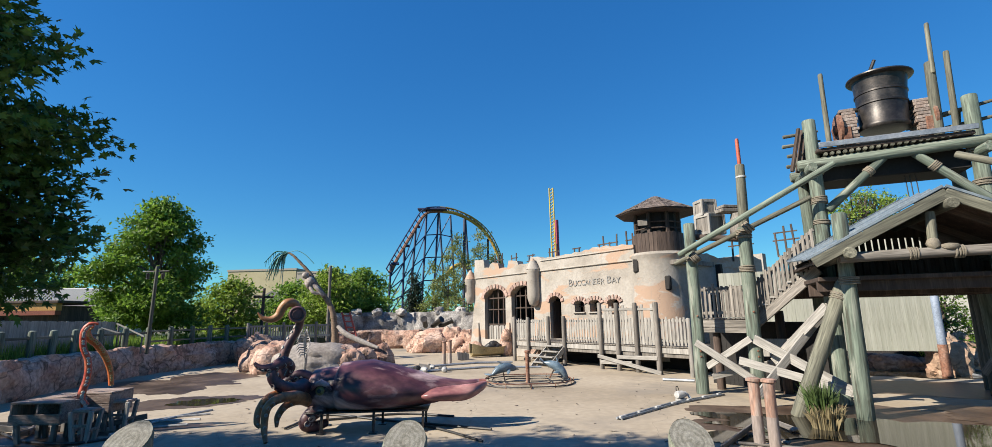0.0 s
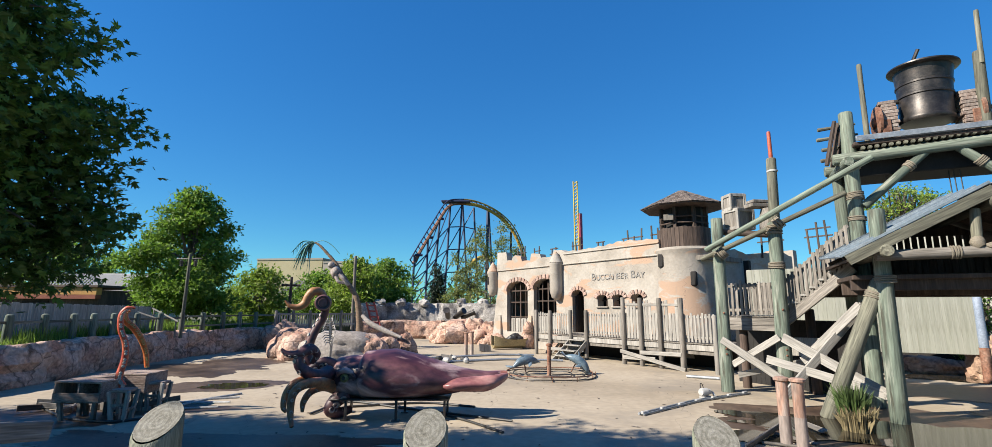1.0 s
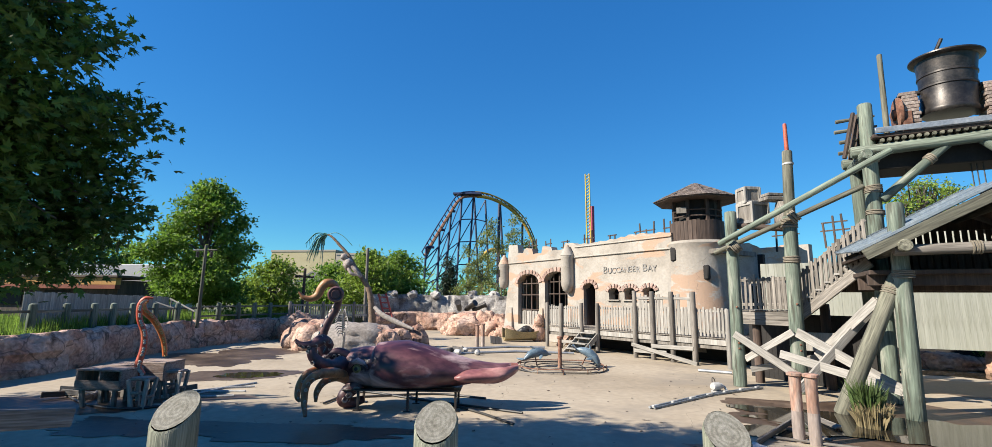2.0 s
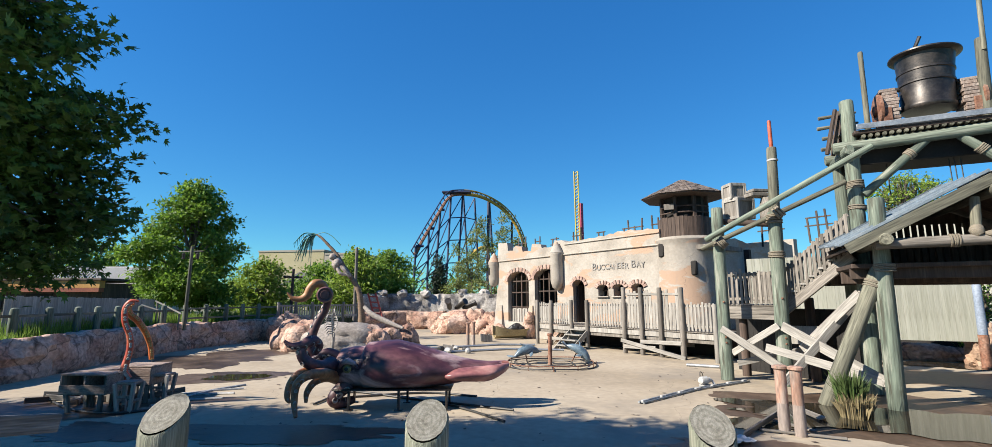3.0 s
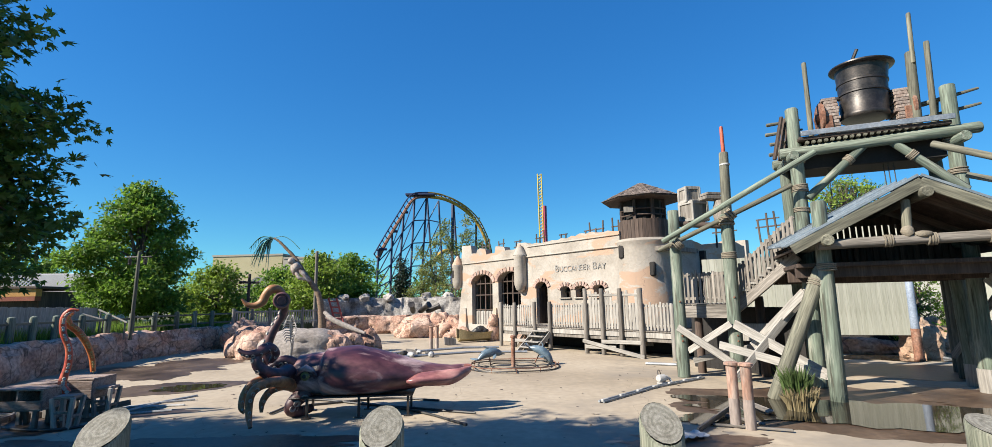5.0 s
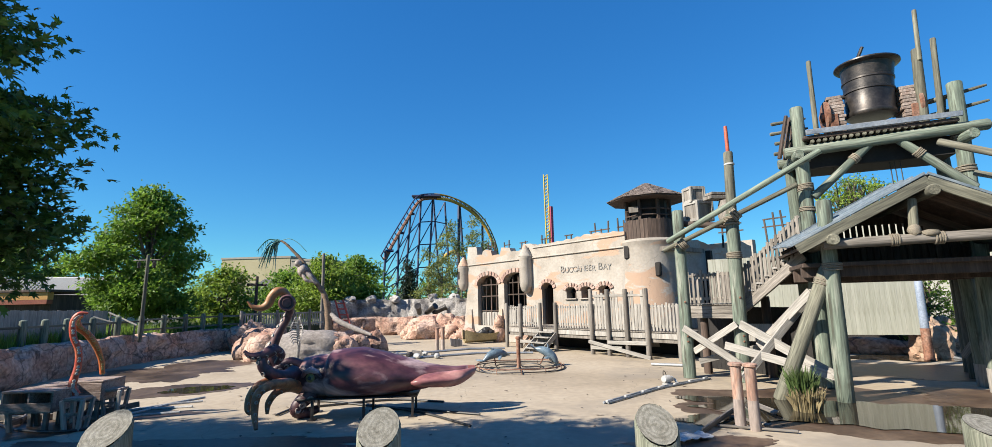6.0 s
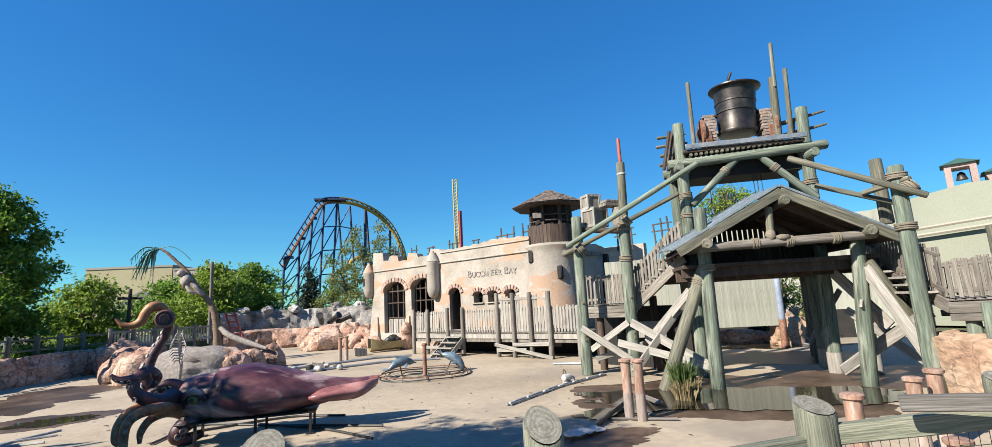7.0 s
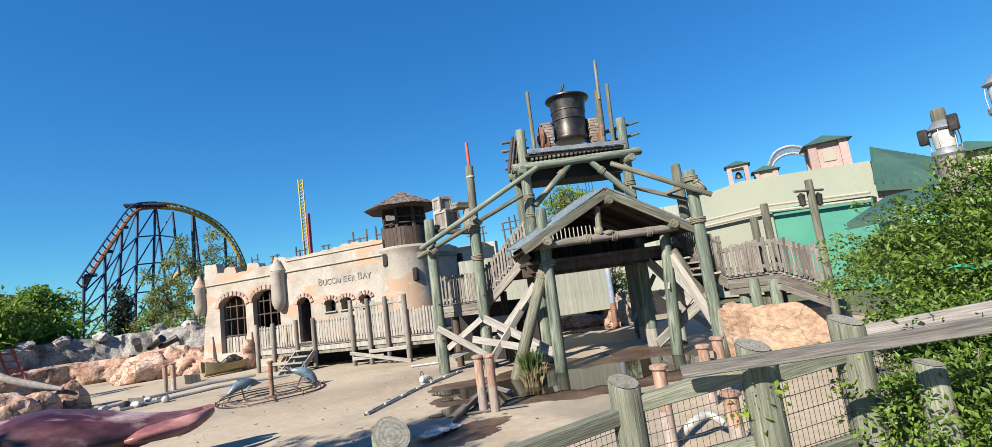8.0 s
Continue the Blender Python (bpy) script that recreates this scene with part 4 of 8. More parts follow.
# crates on the outer posts
def crate(c, s, rz, tilt=0.0):
    k = thing("crate", "grey slatted wooden crate on the lookout beam", "crate", group="crates on the posts")
    k.matrix_world = pose(*c, 0, tilt, rz)
    part("body", boxes(((0, 0, s / 2), (s * 0.94, s * 0.94, s * 0.96))), M_WOOD_GREY, k, smooth=False)
    for i in range(4):
        for z in (0.05, 0.95):
            part("batten", box(bmesh.new(), (0, 0, 0), (s, 0.03, 0.09), bevel=0.005), M_WOOD_PALE, k, m=pose(0, 0, 0, 0, 0, 90 * i) @ pose(0, -s / 2, z * s), smooth=False)
        for x in (-0.46, 0.46):
            part("batten", box(bmesh.new(), (0, 0, 0), (0.09, 0.035, s), bevel=0.005), M_WOOD_PALE, k, m=pose(0, 0, 0, 0, 0, 90 * i) @ pose(x * s, -s / 2, s / 2), smooth=False)


crate((6.68, 14.74, 4.65), 0.6, 20)
crate((6.6, 14.78, 5.26), 0.46, 8)
shelf = thing("crate_shelf", "dark log shelf carrying crates between posts", "shelf")
log((6, 14.94, 4.63), (7.33, 14, 4.39), 0.1, shelf, M_WOOD_DARK, "beam", seg=10)
part("board_pile", boxes(((0, 0, 0), (0.55, 0.4, 0.1)), ((0.03, 0, 0.12), (0.5, 0.36, 0.08)), bevel=0.01), M_WOOD_GREY, shelf, m=pose(*(6.98, 14.17, 5.27), 0, 0, 10), smooth=False)
part("keg", lathe([(0.2, 0), (0.27, 0.3), (0.27, 0.5), (0.2, 0.8)], 14), M_WOOD_GREY, shelf, m=pose(7.22, 14.05, 4.45) @ Matrix.Scale(0.9, 4))
# hanging clad wall behind the bridge
M_CLAD = mat("clad_panel", [(0.34, 0.35, 0.285), (0.42, 0.43, 0.36), (0.47, 0.475, 0.41)], 1.2, 0.8, 0.3, (3, 3, 0.15), 14, vary=0.05)
patches(M_CLAD, (0.2, 0.2, 0.15), 2.4, 0.56, 0.72, 3.0, stretch=(2.5, 2.5, 0.14))
clad = thing("clad_wall", "grey-green vertical clad wall panel hung above the floor", "wall panel")
ca, cb = Vector((12.0, 19.1, 0.8)), Vector((15.75, 17.65, 0.8))
for i in range(26):
    a = ca.lerp(cb, i / 26)
    b = ca.lerp(cb, (i + 1) / 26)
    m = (a + b) / 2
    board((m.x, m.y, 0.82), (m.x, m.y, 4.4), (b - a).length * 0.99, 0.05 + 0.004 * (i % 2), clad, M_CLAD, "board", up=tuple(b - a), bevel=0.004)
log((15.33, 17.09, 0.95), (15.33, 17.07, 2.75), 0.13, clad, mat("blue_grey_paint", [(0.24, 0.3, 0.4), (0.3, 0.36, 0.46)], 2, 0.6, 0.1), "pipe", seg=12)
part("upper_panel", boxes(((0, 0, 0), (8.0, 0.12, 6.0)), bevel=0.01), M_CLAD, clad, m=pose(20.6, 21.6, 2.9, 0, 0, -40), smooth=False)
for i in range(10):
    a, b = Vector((9.4, 20.4, 0)).lerp(ca, i / 10), Vector((9.4, 20.4, 0)).lerp(ca, (i + 1) / 10)
    m = ((a + b) / 2).to_2d()
    board((m.x, m.y, 0.0), (m.x, m.y, 3.9), (b - a).to_2d().length * 0.99, 0.05, clad, M_CLAD, "end_board", up=tuple((b - a).to_2d().to_3d()), bevel=0.004)
part("rusty_foot", lathe([(0.13, 0.0), (0.15, 0.04), (0.135, 0.1), (0.13, 1.0)], 14), M_RUST, clad, m=pose(15.33, 17.09, 0.0) @ Matrix.Scale(1.1, 4))
# near-black sheet added behind the gap below the panel, as its shade
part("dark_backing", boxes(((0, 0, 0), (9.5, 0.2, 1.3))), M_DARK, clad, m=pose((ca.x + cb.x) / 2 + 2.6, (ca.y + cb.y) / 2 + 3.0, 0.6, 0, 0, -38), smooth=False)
# ---------------------------------------------------------------- giant squid figure
M_SQUID = mat("squid_skin", [(0.045, 0.017, 0.032), (0.13, 0.047, 0.06), (0.28, 0.12, 0.122), (0.48, 0.29, 0.27)], 1.2, 0.4, 0.25, (0.45, 1, 0.8), 7, vary=0.2, spread=0.2, local=False, bump_size=0.02)
patches(M_SQUID, (0.02, 0.009, 0.024), 1.3, 0.52, 0.68, 2.0, stretch=(0.6, 1, 1))
patches(M_SQUID, (0.62, 0.44, 0.42), 1.5, 0.54, 0.68, 5.0, stretch=(0.5, 1, 1.2))
M_SQUID_FIN = mat("squid_fin", [(0.17, 0.055, 0.065), (0.36, 0.15, 0.14), (0.55, 0.29, 0.26)], 1.6, 0.4, 0.2, (0.6, 1, 1.4), 7, vary=0.18, spread=0.18, local=False, bump_size=0.02)
M_TENT = mat("tentacle_skin", [(0.035, 0.016, 0.026), (0.085, 0.034, 0.042), (0.17, 0.075, 0.07)], 2.5, 0.5, 0.3, fine=12, vary=0.2)
M_ORANGE = mat("tentacle_orange", [(0.4, 0.17, 0.07), (0.5, 0.25, 0.1)], 4, 0.5, 0.2)
M_OCHRE = mat("tentacle_brown", [(0.2, 0.065, 0.03), (0.38, 0.15, 0.06), (0.52, 0.24, 0.1)], 3, 0.45, 0.3)
M_SUCKER = mat("sucker", [(0.36, 0.28, 0.24), (0.46, 0.37, 0.32)], 5, 0.6, 0.2)
M_EYE = mat("painted_eye", [(0.2, 0.17, 0.06), (0.36, 0.31, 0.12)], 8, 0.3, 0.1)
squid = thing("squid_figure", "giant glossy purple fibreglass squid with curled tentacles", "squid figure", (-2.4, 10.95, 0), 3)
# mantle, in the figure's own frame: x towards the tail
ST = [(-1.62, 0.3, 0.3, 0.78), (-1.5, 0.42, 0.42, 0.8), (-1.2, 0.52, 0.46, 0.82), (-0.97, 0.56, 0.46, 0.83), (-0.9, 0.63, 0.53, 0.84), (-0.6, 0.68, 0.57, 0.84), (-0.25, 0.68, 0.58, 0.84), (0.2, 0.62, 0.5, 0.8),
      (0.7, 0.5, 0.38, 0.77), (1.1, 0.38, 0.28, 0.75), (1.45, 0.27, 0.2, 0.76), (1.75, 0.19, 0.15, 0.8), (2.02, 0.1, 0.09, 0.86)]
bm = bmesh.new()
prev = None
for x, hw, hh, zc in ST:
    ring = []
    for k in range(28):
        a = 2 * math.pi * k / 28
        p = Vector((x, hw * math.cos(a), zc + hh * math.sin(a) * (1.0 if math.sin(a) > 0 else 0.85)))
        p += Vector((0, 0.02, 0.03)) * noise.noise(p * 2.3)
        p.z = max(p.z, 0.43)
        ring.append(bm.verts.new(p))
    if prev:
        for k in range(28):
            bm.faces.new((prev[k], prev[(k + 1) % 28], ring[(k + 1) % 28], ring[k]))
    else:
        bm.faces.new(ring[::-1])
    prev = ring
bm.faces.new(prev)
bmesh.ops.subdivide_edges(bm, edges=bm.edges[:], cuts=1, smooth=0.35, use_grid_fill=True)
bmesh.ops.recalc_face_normals(bm, faces=bm.faces)
body = part("mantle", bm, M_SQUID, squid)
# tail fins: thick lobes along each side
for s in (-1, 1):
    bm = bmesh.new()
    loops = []
    for i in range(19):
        t = i / 18
        x = 0.82 + 1.36 * t
        blunt = min(1.0, 0.3 + 0.7 * math.sqrt(min(1, t * 7))) * (1.0 if t < 0.96 else 0.72)
        out = (0.62 - 0.16 * t - 0.2 * max(0, t - 0.8) / 0.2) * (0.72 + 0.28 * blunt)
        hi = 0.8 + 0.15 * t
        lo = 0.57 + 0.24 * max(0.0, (t - 0.6) / 0.4) ** 1.6
        zc, hh = (hi + lo) / 2, (hi - lo) / 2 * blunt
        loop = []
        for k in range(14):
            a = math.pi * (k / 13 - 0.5)
            loop.append(bm.verts.new((x, s * (0.05 + (out - 0.05) * (0.55 + 0.45 * math.cos(a))), zc + hh * math.sin(a) + 0.012 * math.sin(5 * t + k))))
        loops.append(loop)
    for a, b in zip(loops, loops[1:]):
        for k in range(14):
            bm.faces.new((a[k], b[k], b[(k + 1) % 14], a[(k + 1) % 14]))
    bm.faces.new(loops[0])
    bm.faces.new(loops[-1])
    bmesh.ops.recalc_face_normals(bm, faces=bm.faces)
    part("fin", bm, M_SQUID_FIN, squid, "pinkish red fin lobe")
head = part("head", blob((-1.45, 0, 0.8), (0.44, 0.44, 0.37), 2, 0.1, 3), M_SQUID, squid)
for s in (-1, 1):
    eye = part("eye", lathe([(0.0, 0.0), (0.1, 0.0), (0.1, 0.02), (0.07, 0.055), (0.0, 0.07)], 20), M_EYE, squid, "yellow-green painted eye", pose(-1.22, s * 0.53, 0.86, -90 * s, 0, s * 6) @ Matrix.Scale(0.9, 4))
    part("pupil", lathe([(0.0, 0.07), (0.045, 0.062), (0.04, 0.078), (0.0, 0.082)], 14), M_BLACKPIPE, eye)
    part("eyelid", tube([(-1.4, s * 0.5, 0.88), (-1.33, s * 0.55, 0.98), (-1.2, s * 0.59, 1.03), (-1.06, s * 0.6, 0.98), (-0.98, s * 0.6, 0.88)], [0.03, 0.055, 0.065, 0.05, 0.02], 8), M_SQUID, squid)
inv_s = squid.matrix_world.inverted()


def tentacle(pts, radii, material, suckers=0, name="tentacle", n=6, parent=None, disc=None, turn=1):
    """A curled arm through world points, with a row of suckers along its near side."""
    par = parent or squid
    inv = par.matrix_world.inverted()
    path = [inv @ p for p in smooth_path(pts, n)]
    rad = lerp_list(radii, len(path))
    t = part(name, tube(path, rad, 14), material, par)
    if suckers:
        for i in range(suckers):
            k = int((i + 0.5) / suckers * (len(path) - 2))
            d = (path[k + 1] - path[k]).normalized()
            side = d.cross(Vector((0, turn, 0))).normalized()
            q = path[k] + (side * (0.55 if disc is None else 0.9) + Vector((0, -0.8, 0))).normalized() * rad[k] * 0.93
            c = part("sucker", disc or mesh_sucker, M_SUCKER, t, m=Matrix.Translation(q) @ (q - path[k]).to_track_quat("Z", "Y").to_matrix().to_4x4() @ Matrix.Scale(max(rad[k] * (0.5 if disc is None else 0.46), 0.02), 4))
    return t


M_SUCKER_PALE = mat("sucker_pale", [(0.5, 0.46, 0.42), (0.62, 0.58, 0.53)], 5, 0.6, 0.2)
M_SUCKER_YELLOW = mat("sucker_yellow", [(0.55, 0.36, 0.1), (0.65, 0.46, 0.18)], 5, 0.6, 0.2)
SUCKER = [(0.9, -0.3), (1.0, 0.1), (0.85, 0.45), (0.5, 0.2), (0.0, 0.12)]
mesh_pale = mesh_of("sucker", lathe(SUCKER, 10), M_SUCKER_PALE)
mesh_yellow = mesh_of("sucker", lathe(SUCKER, 10), M_SUCKER_YELLOW)
mesh_sucker = mesh_of("sucker", lathe([(0.9, -0.3), (1.0, 0.1), (0.85, 0.3), (0.5, 0.12), (0.0, 0.08)], 10), M_SUCKER)
tentacle([(-3.98, 10.45, 0.94), (-4.0, 10.1, 0.93), (-4.12, 9.82, 1.01), (-4.28, 9.7, 1.19), (-4.28, 9.75, 1.41), (-4.17, 9.91, 1.5), (-4.08, 10.05, 1.36), (-4.18, 10.07, 1.19)], [0.17, 0.14, 0.12, 0.1, 0.09, 0.085, 0.08, 0.05], M_TENT, 9)
tentacle([(-4.17, 11.09, 0.9), (-4.4, 10.89, 0.99), (-4.57, 10.77, 1.24), (-4.55, 10.78, 1.54), (-4.45, 10.82, 1.83), (-4.33, 10.87, 2.08), (-4.27, 10.84, 2.3), (-4.34, 10.81, 2.47), (-4.44, 10.77, 2.54)], [0.17, 0.14, 0.11, 0.1, 0.09, 0.085, 0.085, 0.09, 0.07], M_TENT, 14, disc=mesh_pale)
part("sucker_disc", lathe([(0.17, 0), (0.18, 0.04), (0.15, 0.1), (0.1, 0.09), (0.09, 0.12), (0.0, 0.12)], 20), M_TENT, squid, "dark ringed sucker disc", inv_s @ pose(*(-4.26, 10.65, 2.4), 90, 0, 20))
tentacle([(-4.29, 10.83, 2.47), (-4.38, 10.74, 2.63), (-4.49, 10.64, 2.64), (-4.58, 10.6, 2.53), (-4.64, 10.58, 2.38), (-4.76, 10.52, 2.3), (-4.9, 10.46, 2.33), (-5, 10.41, 2.45)], [0.08, 0.09, 0.1, 0.09, 0.09, 0.07, 0.05, 0.02], M_ORANGE, 0)
tentacle([(-4.11, 9.88, 1.48), (-4.25, 9.71, 1.41), (-4.4, 9.64, 1.39), (-4.51, 9.59, 1.42), (-4.59, 9.56, 1.5)], [0.09, 0.085, 0.07, 0.05, 0.025], M_TENT, 6)
tentacle([(-3.88, 10.35, 0.72), (-3.88, 9.75, 0.86), (-4.03, 9.37, 0.86), (-4.16, 9.26, 0.71), (-4.16, 9.21, 0.41), (-4.06, 9.08, 0.18)], [0.11, 0.1, 0.085, 0.075, 0.06, 0.035], M_OCHRE, 9)
tentacle([(-4.0, 10.4, 0.79), (-4.12, 10.0, 0.89), (-4.32, 9.68, 0.85), (-4.46, 9.62, 0.65), (-4.46, 9.56, 0.43), (-4.39, 9.54, 0.34)], [0.1, 0.085, 0.075, 0.065, 0.055, 0.03], M_OCHRE, 6)
tentacle([(-3.86, 10.4, 0.66), (-3.9, 9.98, 0.74), (-4.05, 9.79, 0.67), (-4.16, 9.75, 0.49), (-4.15, 9.7, 0.31)], [0.1, 0.085, 0.07, 0.06, 0.03], M_OCHRE, 6)
tentacle([(-3.62, 10.7, 0.53), (-3.85, 10.62, 0.35), (-3.94, 10.59, 0.18), (-3.81, 10.74, 0.1), (-3.61, 10.92, 0.14)], [0.16, 0.15, 0.13, 0.12, 0.08], M_TENT, 5)
tentacle([(-3.84, 10.73, 1.01), (-4.1, 10.64, 1.15), (-4.27, 10.57, 1.08), (-4.43, 10.51, 0.97), (-4.47, 10.38, 0.8)], [0.13, 0.11, 0.1, 0.08, 0.05], M_TENT, 6)
# stand
stand = part("stand", boxes(((-0.3, 0, 0.41), (2.5, 0.9, 0.03)), bevel=0.008), M_IRON, squid, "dark steel stand")
for x, y in ((-1.2, -0.4), (-0.15, -0.42), (0.85, -0.38), (-1.3, 0.4), (-0.1, 0.4), (0.85, 0.36)):
    part("leg", boxes(((x, y, 0.2), (0.05, 0.05, 0.4)), bevel=0.004), M_IRON, stand, smooth=False)
    part("foot_plate", boxes(((x, y, 0.01), (0.16, 0.16, 0.02))), M_IRON, stand, smooth=False)

# ---------------------------------------------------------------- red tentacles on crates
M_RED = mat("red_tentacle", [(0.42, 0.05, 0.03), (0.58, 0.09, 0.045), (0.66, 0.17, 0.08)], 3, 0.5, 0.3, vary=0.15)
M_ORRED = mat("orange_tentacle", [(0.55, 0.12, 0.025), (0.66, 0.22, 0.05)], 3, 0.5, 0.3, vary=0.15)
rt = thing("tentacle_figure", "red and orange fibreglass octopus tentacle with suckers", "tentacle figure", (-8.54, 10.58, 0.65), group="red tentacles")
tentacle([(-8.52, 10.6, 0.6), (-8.58, 10.55, 0.78), (-8.54, 10.59, 1.17), (-8.55, 10.57, 1.5), (-8.64, 10.5, 1.81), (-8.66, 10.49, 2.1), (-8.59, 10.54, 2.25), (-8.45, 10.59, 2.27)], [0.085, 0.075, 0.066, 0.062, 0.06, 0.06, 0.06, 0.02], M_RED, 30, parent=rt, disc=mesh_pale, turn=-1)
rt2 = thing("tentacle_figure", "orange fibreglass octopus tentacle with yellow suckers", "tentacle figure", (-8.45, 11.16, 0.94), group="red tentacles")
tentacle([(-8.45, 11.16, 0.94), (-8.49, 11.13, 1.25), (-8.55, 11.02, 1.56), (-8.65, 10.88, 1.82), (-8.76, 10.79, 1.96), (-8.77, 10.72, 2.12), (-8.67, 10.74, 2.21)], [0.05, 0.055, 0.065, 0.07, 0.07, 0.06, 0.02], M_ORRED, 26, parent=rt2, disc=mesh_yellow, turn=-1)


M_CRATE = mat("crate_board", [(0.22, 0.15, 0.12), (0.36, 0.27, 0.225), (0.46, 0.37, 0.32)], 3, 0.85, 0.5, (1, 6, 6), 14, vary=0.18)


def sea_chest(c, w, d, z0, z1, rz, closed=False):
    """Boarded bench box raised on short legs, open along the front."""
    k = thing("bench_box", "grey weathered boarded box raised on short legs", "box", c, rz, "boxes under the tentacles")
    for i in range(4):
        part("lid_board", box(bmesh.new(), (0, 0, 0), (w * 1.03, d / 4 * 0.95, 0.035), bevel=0.006), M_CRATE, k, m=pose(0, -d / 2 + d / 4 * (i + 0.5), z1, random.uniform(-1, 1), random.uniform(-1, 1), 0), smooth=False)
    part("bottom_board", box(bmesh.new(), (0, 0, 0), (w, d, 0.035)), M_WOOD_GREY, k, m=pose(0, 0, z0), smooth=False)
    part("back_board", box(bmesh.new(), (0, 0, 0), (w, 0.03, z1 - z0 - 0.05)), M_WOOD_GREY, k, m=pose(0, d * 0.3, (z0 + z1) / 2), smooth=False)
    for x in (-0.49, 0.02, 0.49):
        part("end_board", box(bmesh.new(), (0, 0, 0), (0.035, d * 0.97, z1 - z0 - 0.04), bevel=0.004), M_PINKPOST if x < 0 else M_CRATE, k, m=pose(x * w, 0, (z0 + z1) / 2), smooth=False)
    for q in ((0.24, 0.71) if closed else (0.24,)):
        part("front_board", box(bmesh.new(), (0, 0, 0), (w, 0.03, (z1 - z0) * 0.45), bevel=0.005), M_CRATE, k, m=pose(0, -d / 2, z0 + (z1 - z0) * q), smooth=False)
    for s in (-1, 1):
        for t in (-1, 1):
            part("leg", box(bmesh.new(), (0, 0, 0), (0.08, 0.08, z0), bevel=0.008), M_WOOD_GREY, k, m=pose(s * w * 0.36, t * d * 0.38, z0 / 2, t * -6, s * 6, 0), smooth=False)
    return k


def stool(c, h, w, rz):
    k = thing("stool", "small grey wooden stool with rungs", "stool", c, rz, "stools")
    part("seat", box(bmesh.new(), (0, 0, 0), (w, w * 0.9, 0.06), bevel=0.01), M_CRATE, k, m=pose(0, 0, h), smooth=False)
    for s in (-1, 1):
        for t in (-1, 1):
            part("leg", box(bmesh.new(), (0, 0, 0), (0.07, 0.07, h), bevel=0.008), M_WOOD_PALE, k, m=pose(s * w * 0.42, t * w * 0.38, h / 2, t * -5, s * 6, 0), smooth=False)
        part("rung", box(bmesh.new(), (0, 0, 0), (0.05, w * 0.8, 0.05), bevel=0.006), M_WOOD_GREY, k, m=pose(s * w * 0.44, 0, h * 0.4), smooth=False)
    part("rung", box(bmesh.new(), (0, 0, 0), (w * 0.85, 0.05, 0.05), bevel=0.006), M_WOOD_GREY, k, m=pose(0, -w * 0.4, h * 0.55), smooth=False)


def at_floor(p):
    return (p[0], p[1], 0.0)


sea_chest(at_floor((-9, 10.33, 0.57)), 0.95, 0.65, 0.38, 0.76, 3)
sea_chest(at_floor((-9.1, 10.9, 0.6)), 0.6, 0.7, 0.45, 0.78, 6)
sea_chest(at_floor((-8.74, 11.32, 0.67)), 0.85, 0.75, 0.4, 0.8, 4, True)
stool(at_floor((-8.11, 10.16, 0.23)), 0.6, 0.36, 8)
stool(at_floor((-8.18, 11.24, 0.27)), 0.6, 0.36, 5)
scrap = thing("board_heap", "heap of grey broken boards on the floor", "board heap")
rnd = random.Random(12)
for i in range(12):
    c = Vector(at_floor((-9.38, 10.95, 0))) + Vector((rnd.uniform(-1.4, 1.2), rnd.uniform(-0.4, 0.8), 0.06 + 0.02 * i))
    a = rnd.uniform(0, 6.28)
    dv = Vector((math.cos(a), math.sin(a), rnd.uniform(-0.12, 0.12))) * rnd.uniform(0.3, 0.7)
    c.z = abs(dv.z) + 0.06
    board(c - dv, c + dv, 0.12, 0.04, scrap, M_WOOD_GREY if i % 3 else M_WOOD_DARK)

# ---------------------------------------------------------------- dolphin ring fountain
M_DOLPHIN = mat("dolphin_paint", [(0.1, 0.155, 0.2), (0.16, 0.23, 0.29), (0.24, 0.32, 0.37)], 3, 0.35, 0.15, vary=0.12)
ringc = (1.11, 17.67, 0)
ring = thing("pipe_ring", "low round frame of bent rusty hoops on floor", "pipe ring", ringc)
for r, z in ((0.8, 0.06), (1.25, 0.1), (1.6, 0.05), (1.5, 0.13)):
    part("hoop", tube([(r * math.cos(a), r * math.sin(a), z + 0.02 * math.sin(3 * a)) for a in np.linspace(0, 2 * math.pi, 49)], 0.02, 6), M_RUST if z > 0.12 else M_BLACKPIPE, ring)
for i in range(12):
    a = 2 * math.pi * i / 12
    part("stay", tube([(1.6 * math.cos(a), 1.6 * math.sin(a), 0), (1.6 * math.cos(a), 1.6 * math.sin(a), 0.15)], 0.016, 6), M_RUST, ring)
    if i % 3 == 0:
        part("spoke", tube([(0.1 * math.cos(a), 0.1 * math.sin(a), 0.05), (1.6 * math.cos(a), 1.6 * math.sin(a), 0.05)], 0.018, 6), M_BLACKPIPE, ring)
part("centre_post", lathe([(0.07, 0), (0.07, 1.0), (0.1, 1.02), (0.1, 1.08), (0.05, 1.1)], 12), M_RUST, ring)


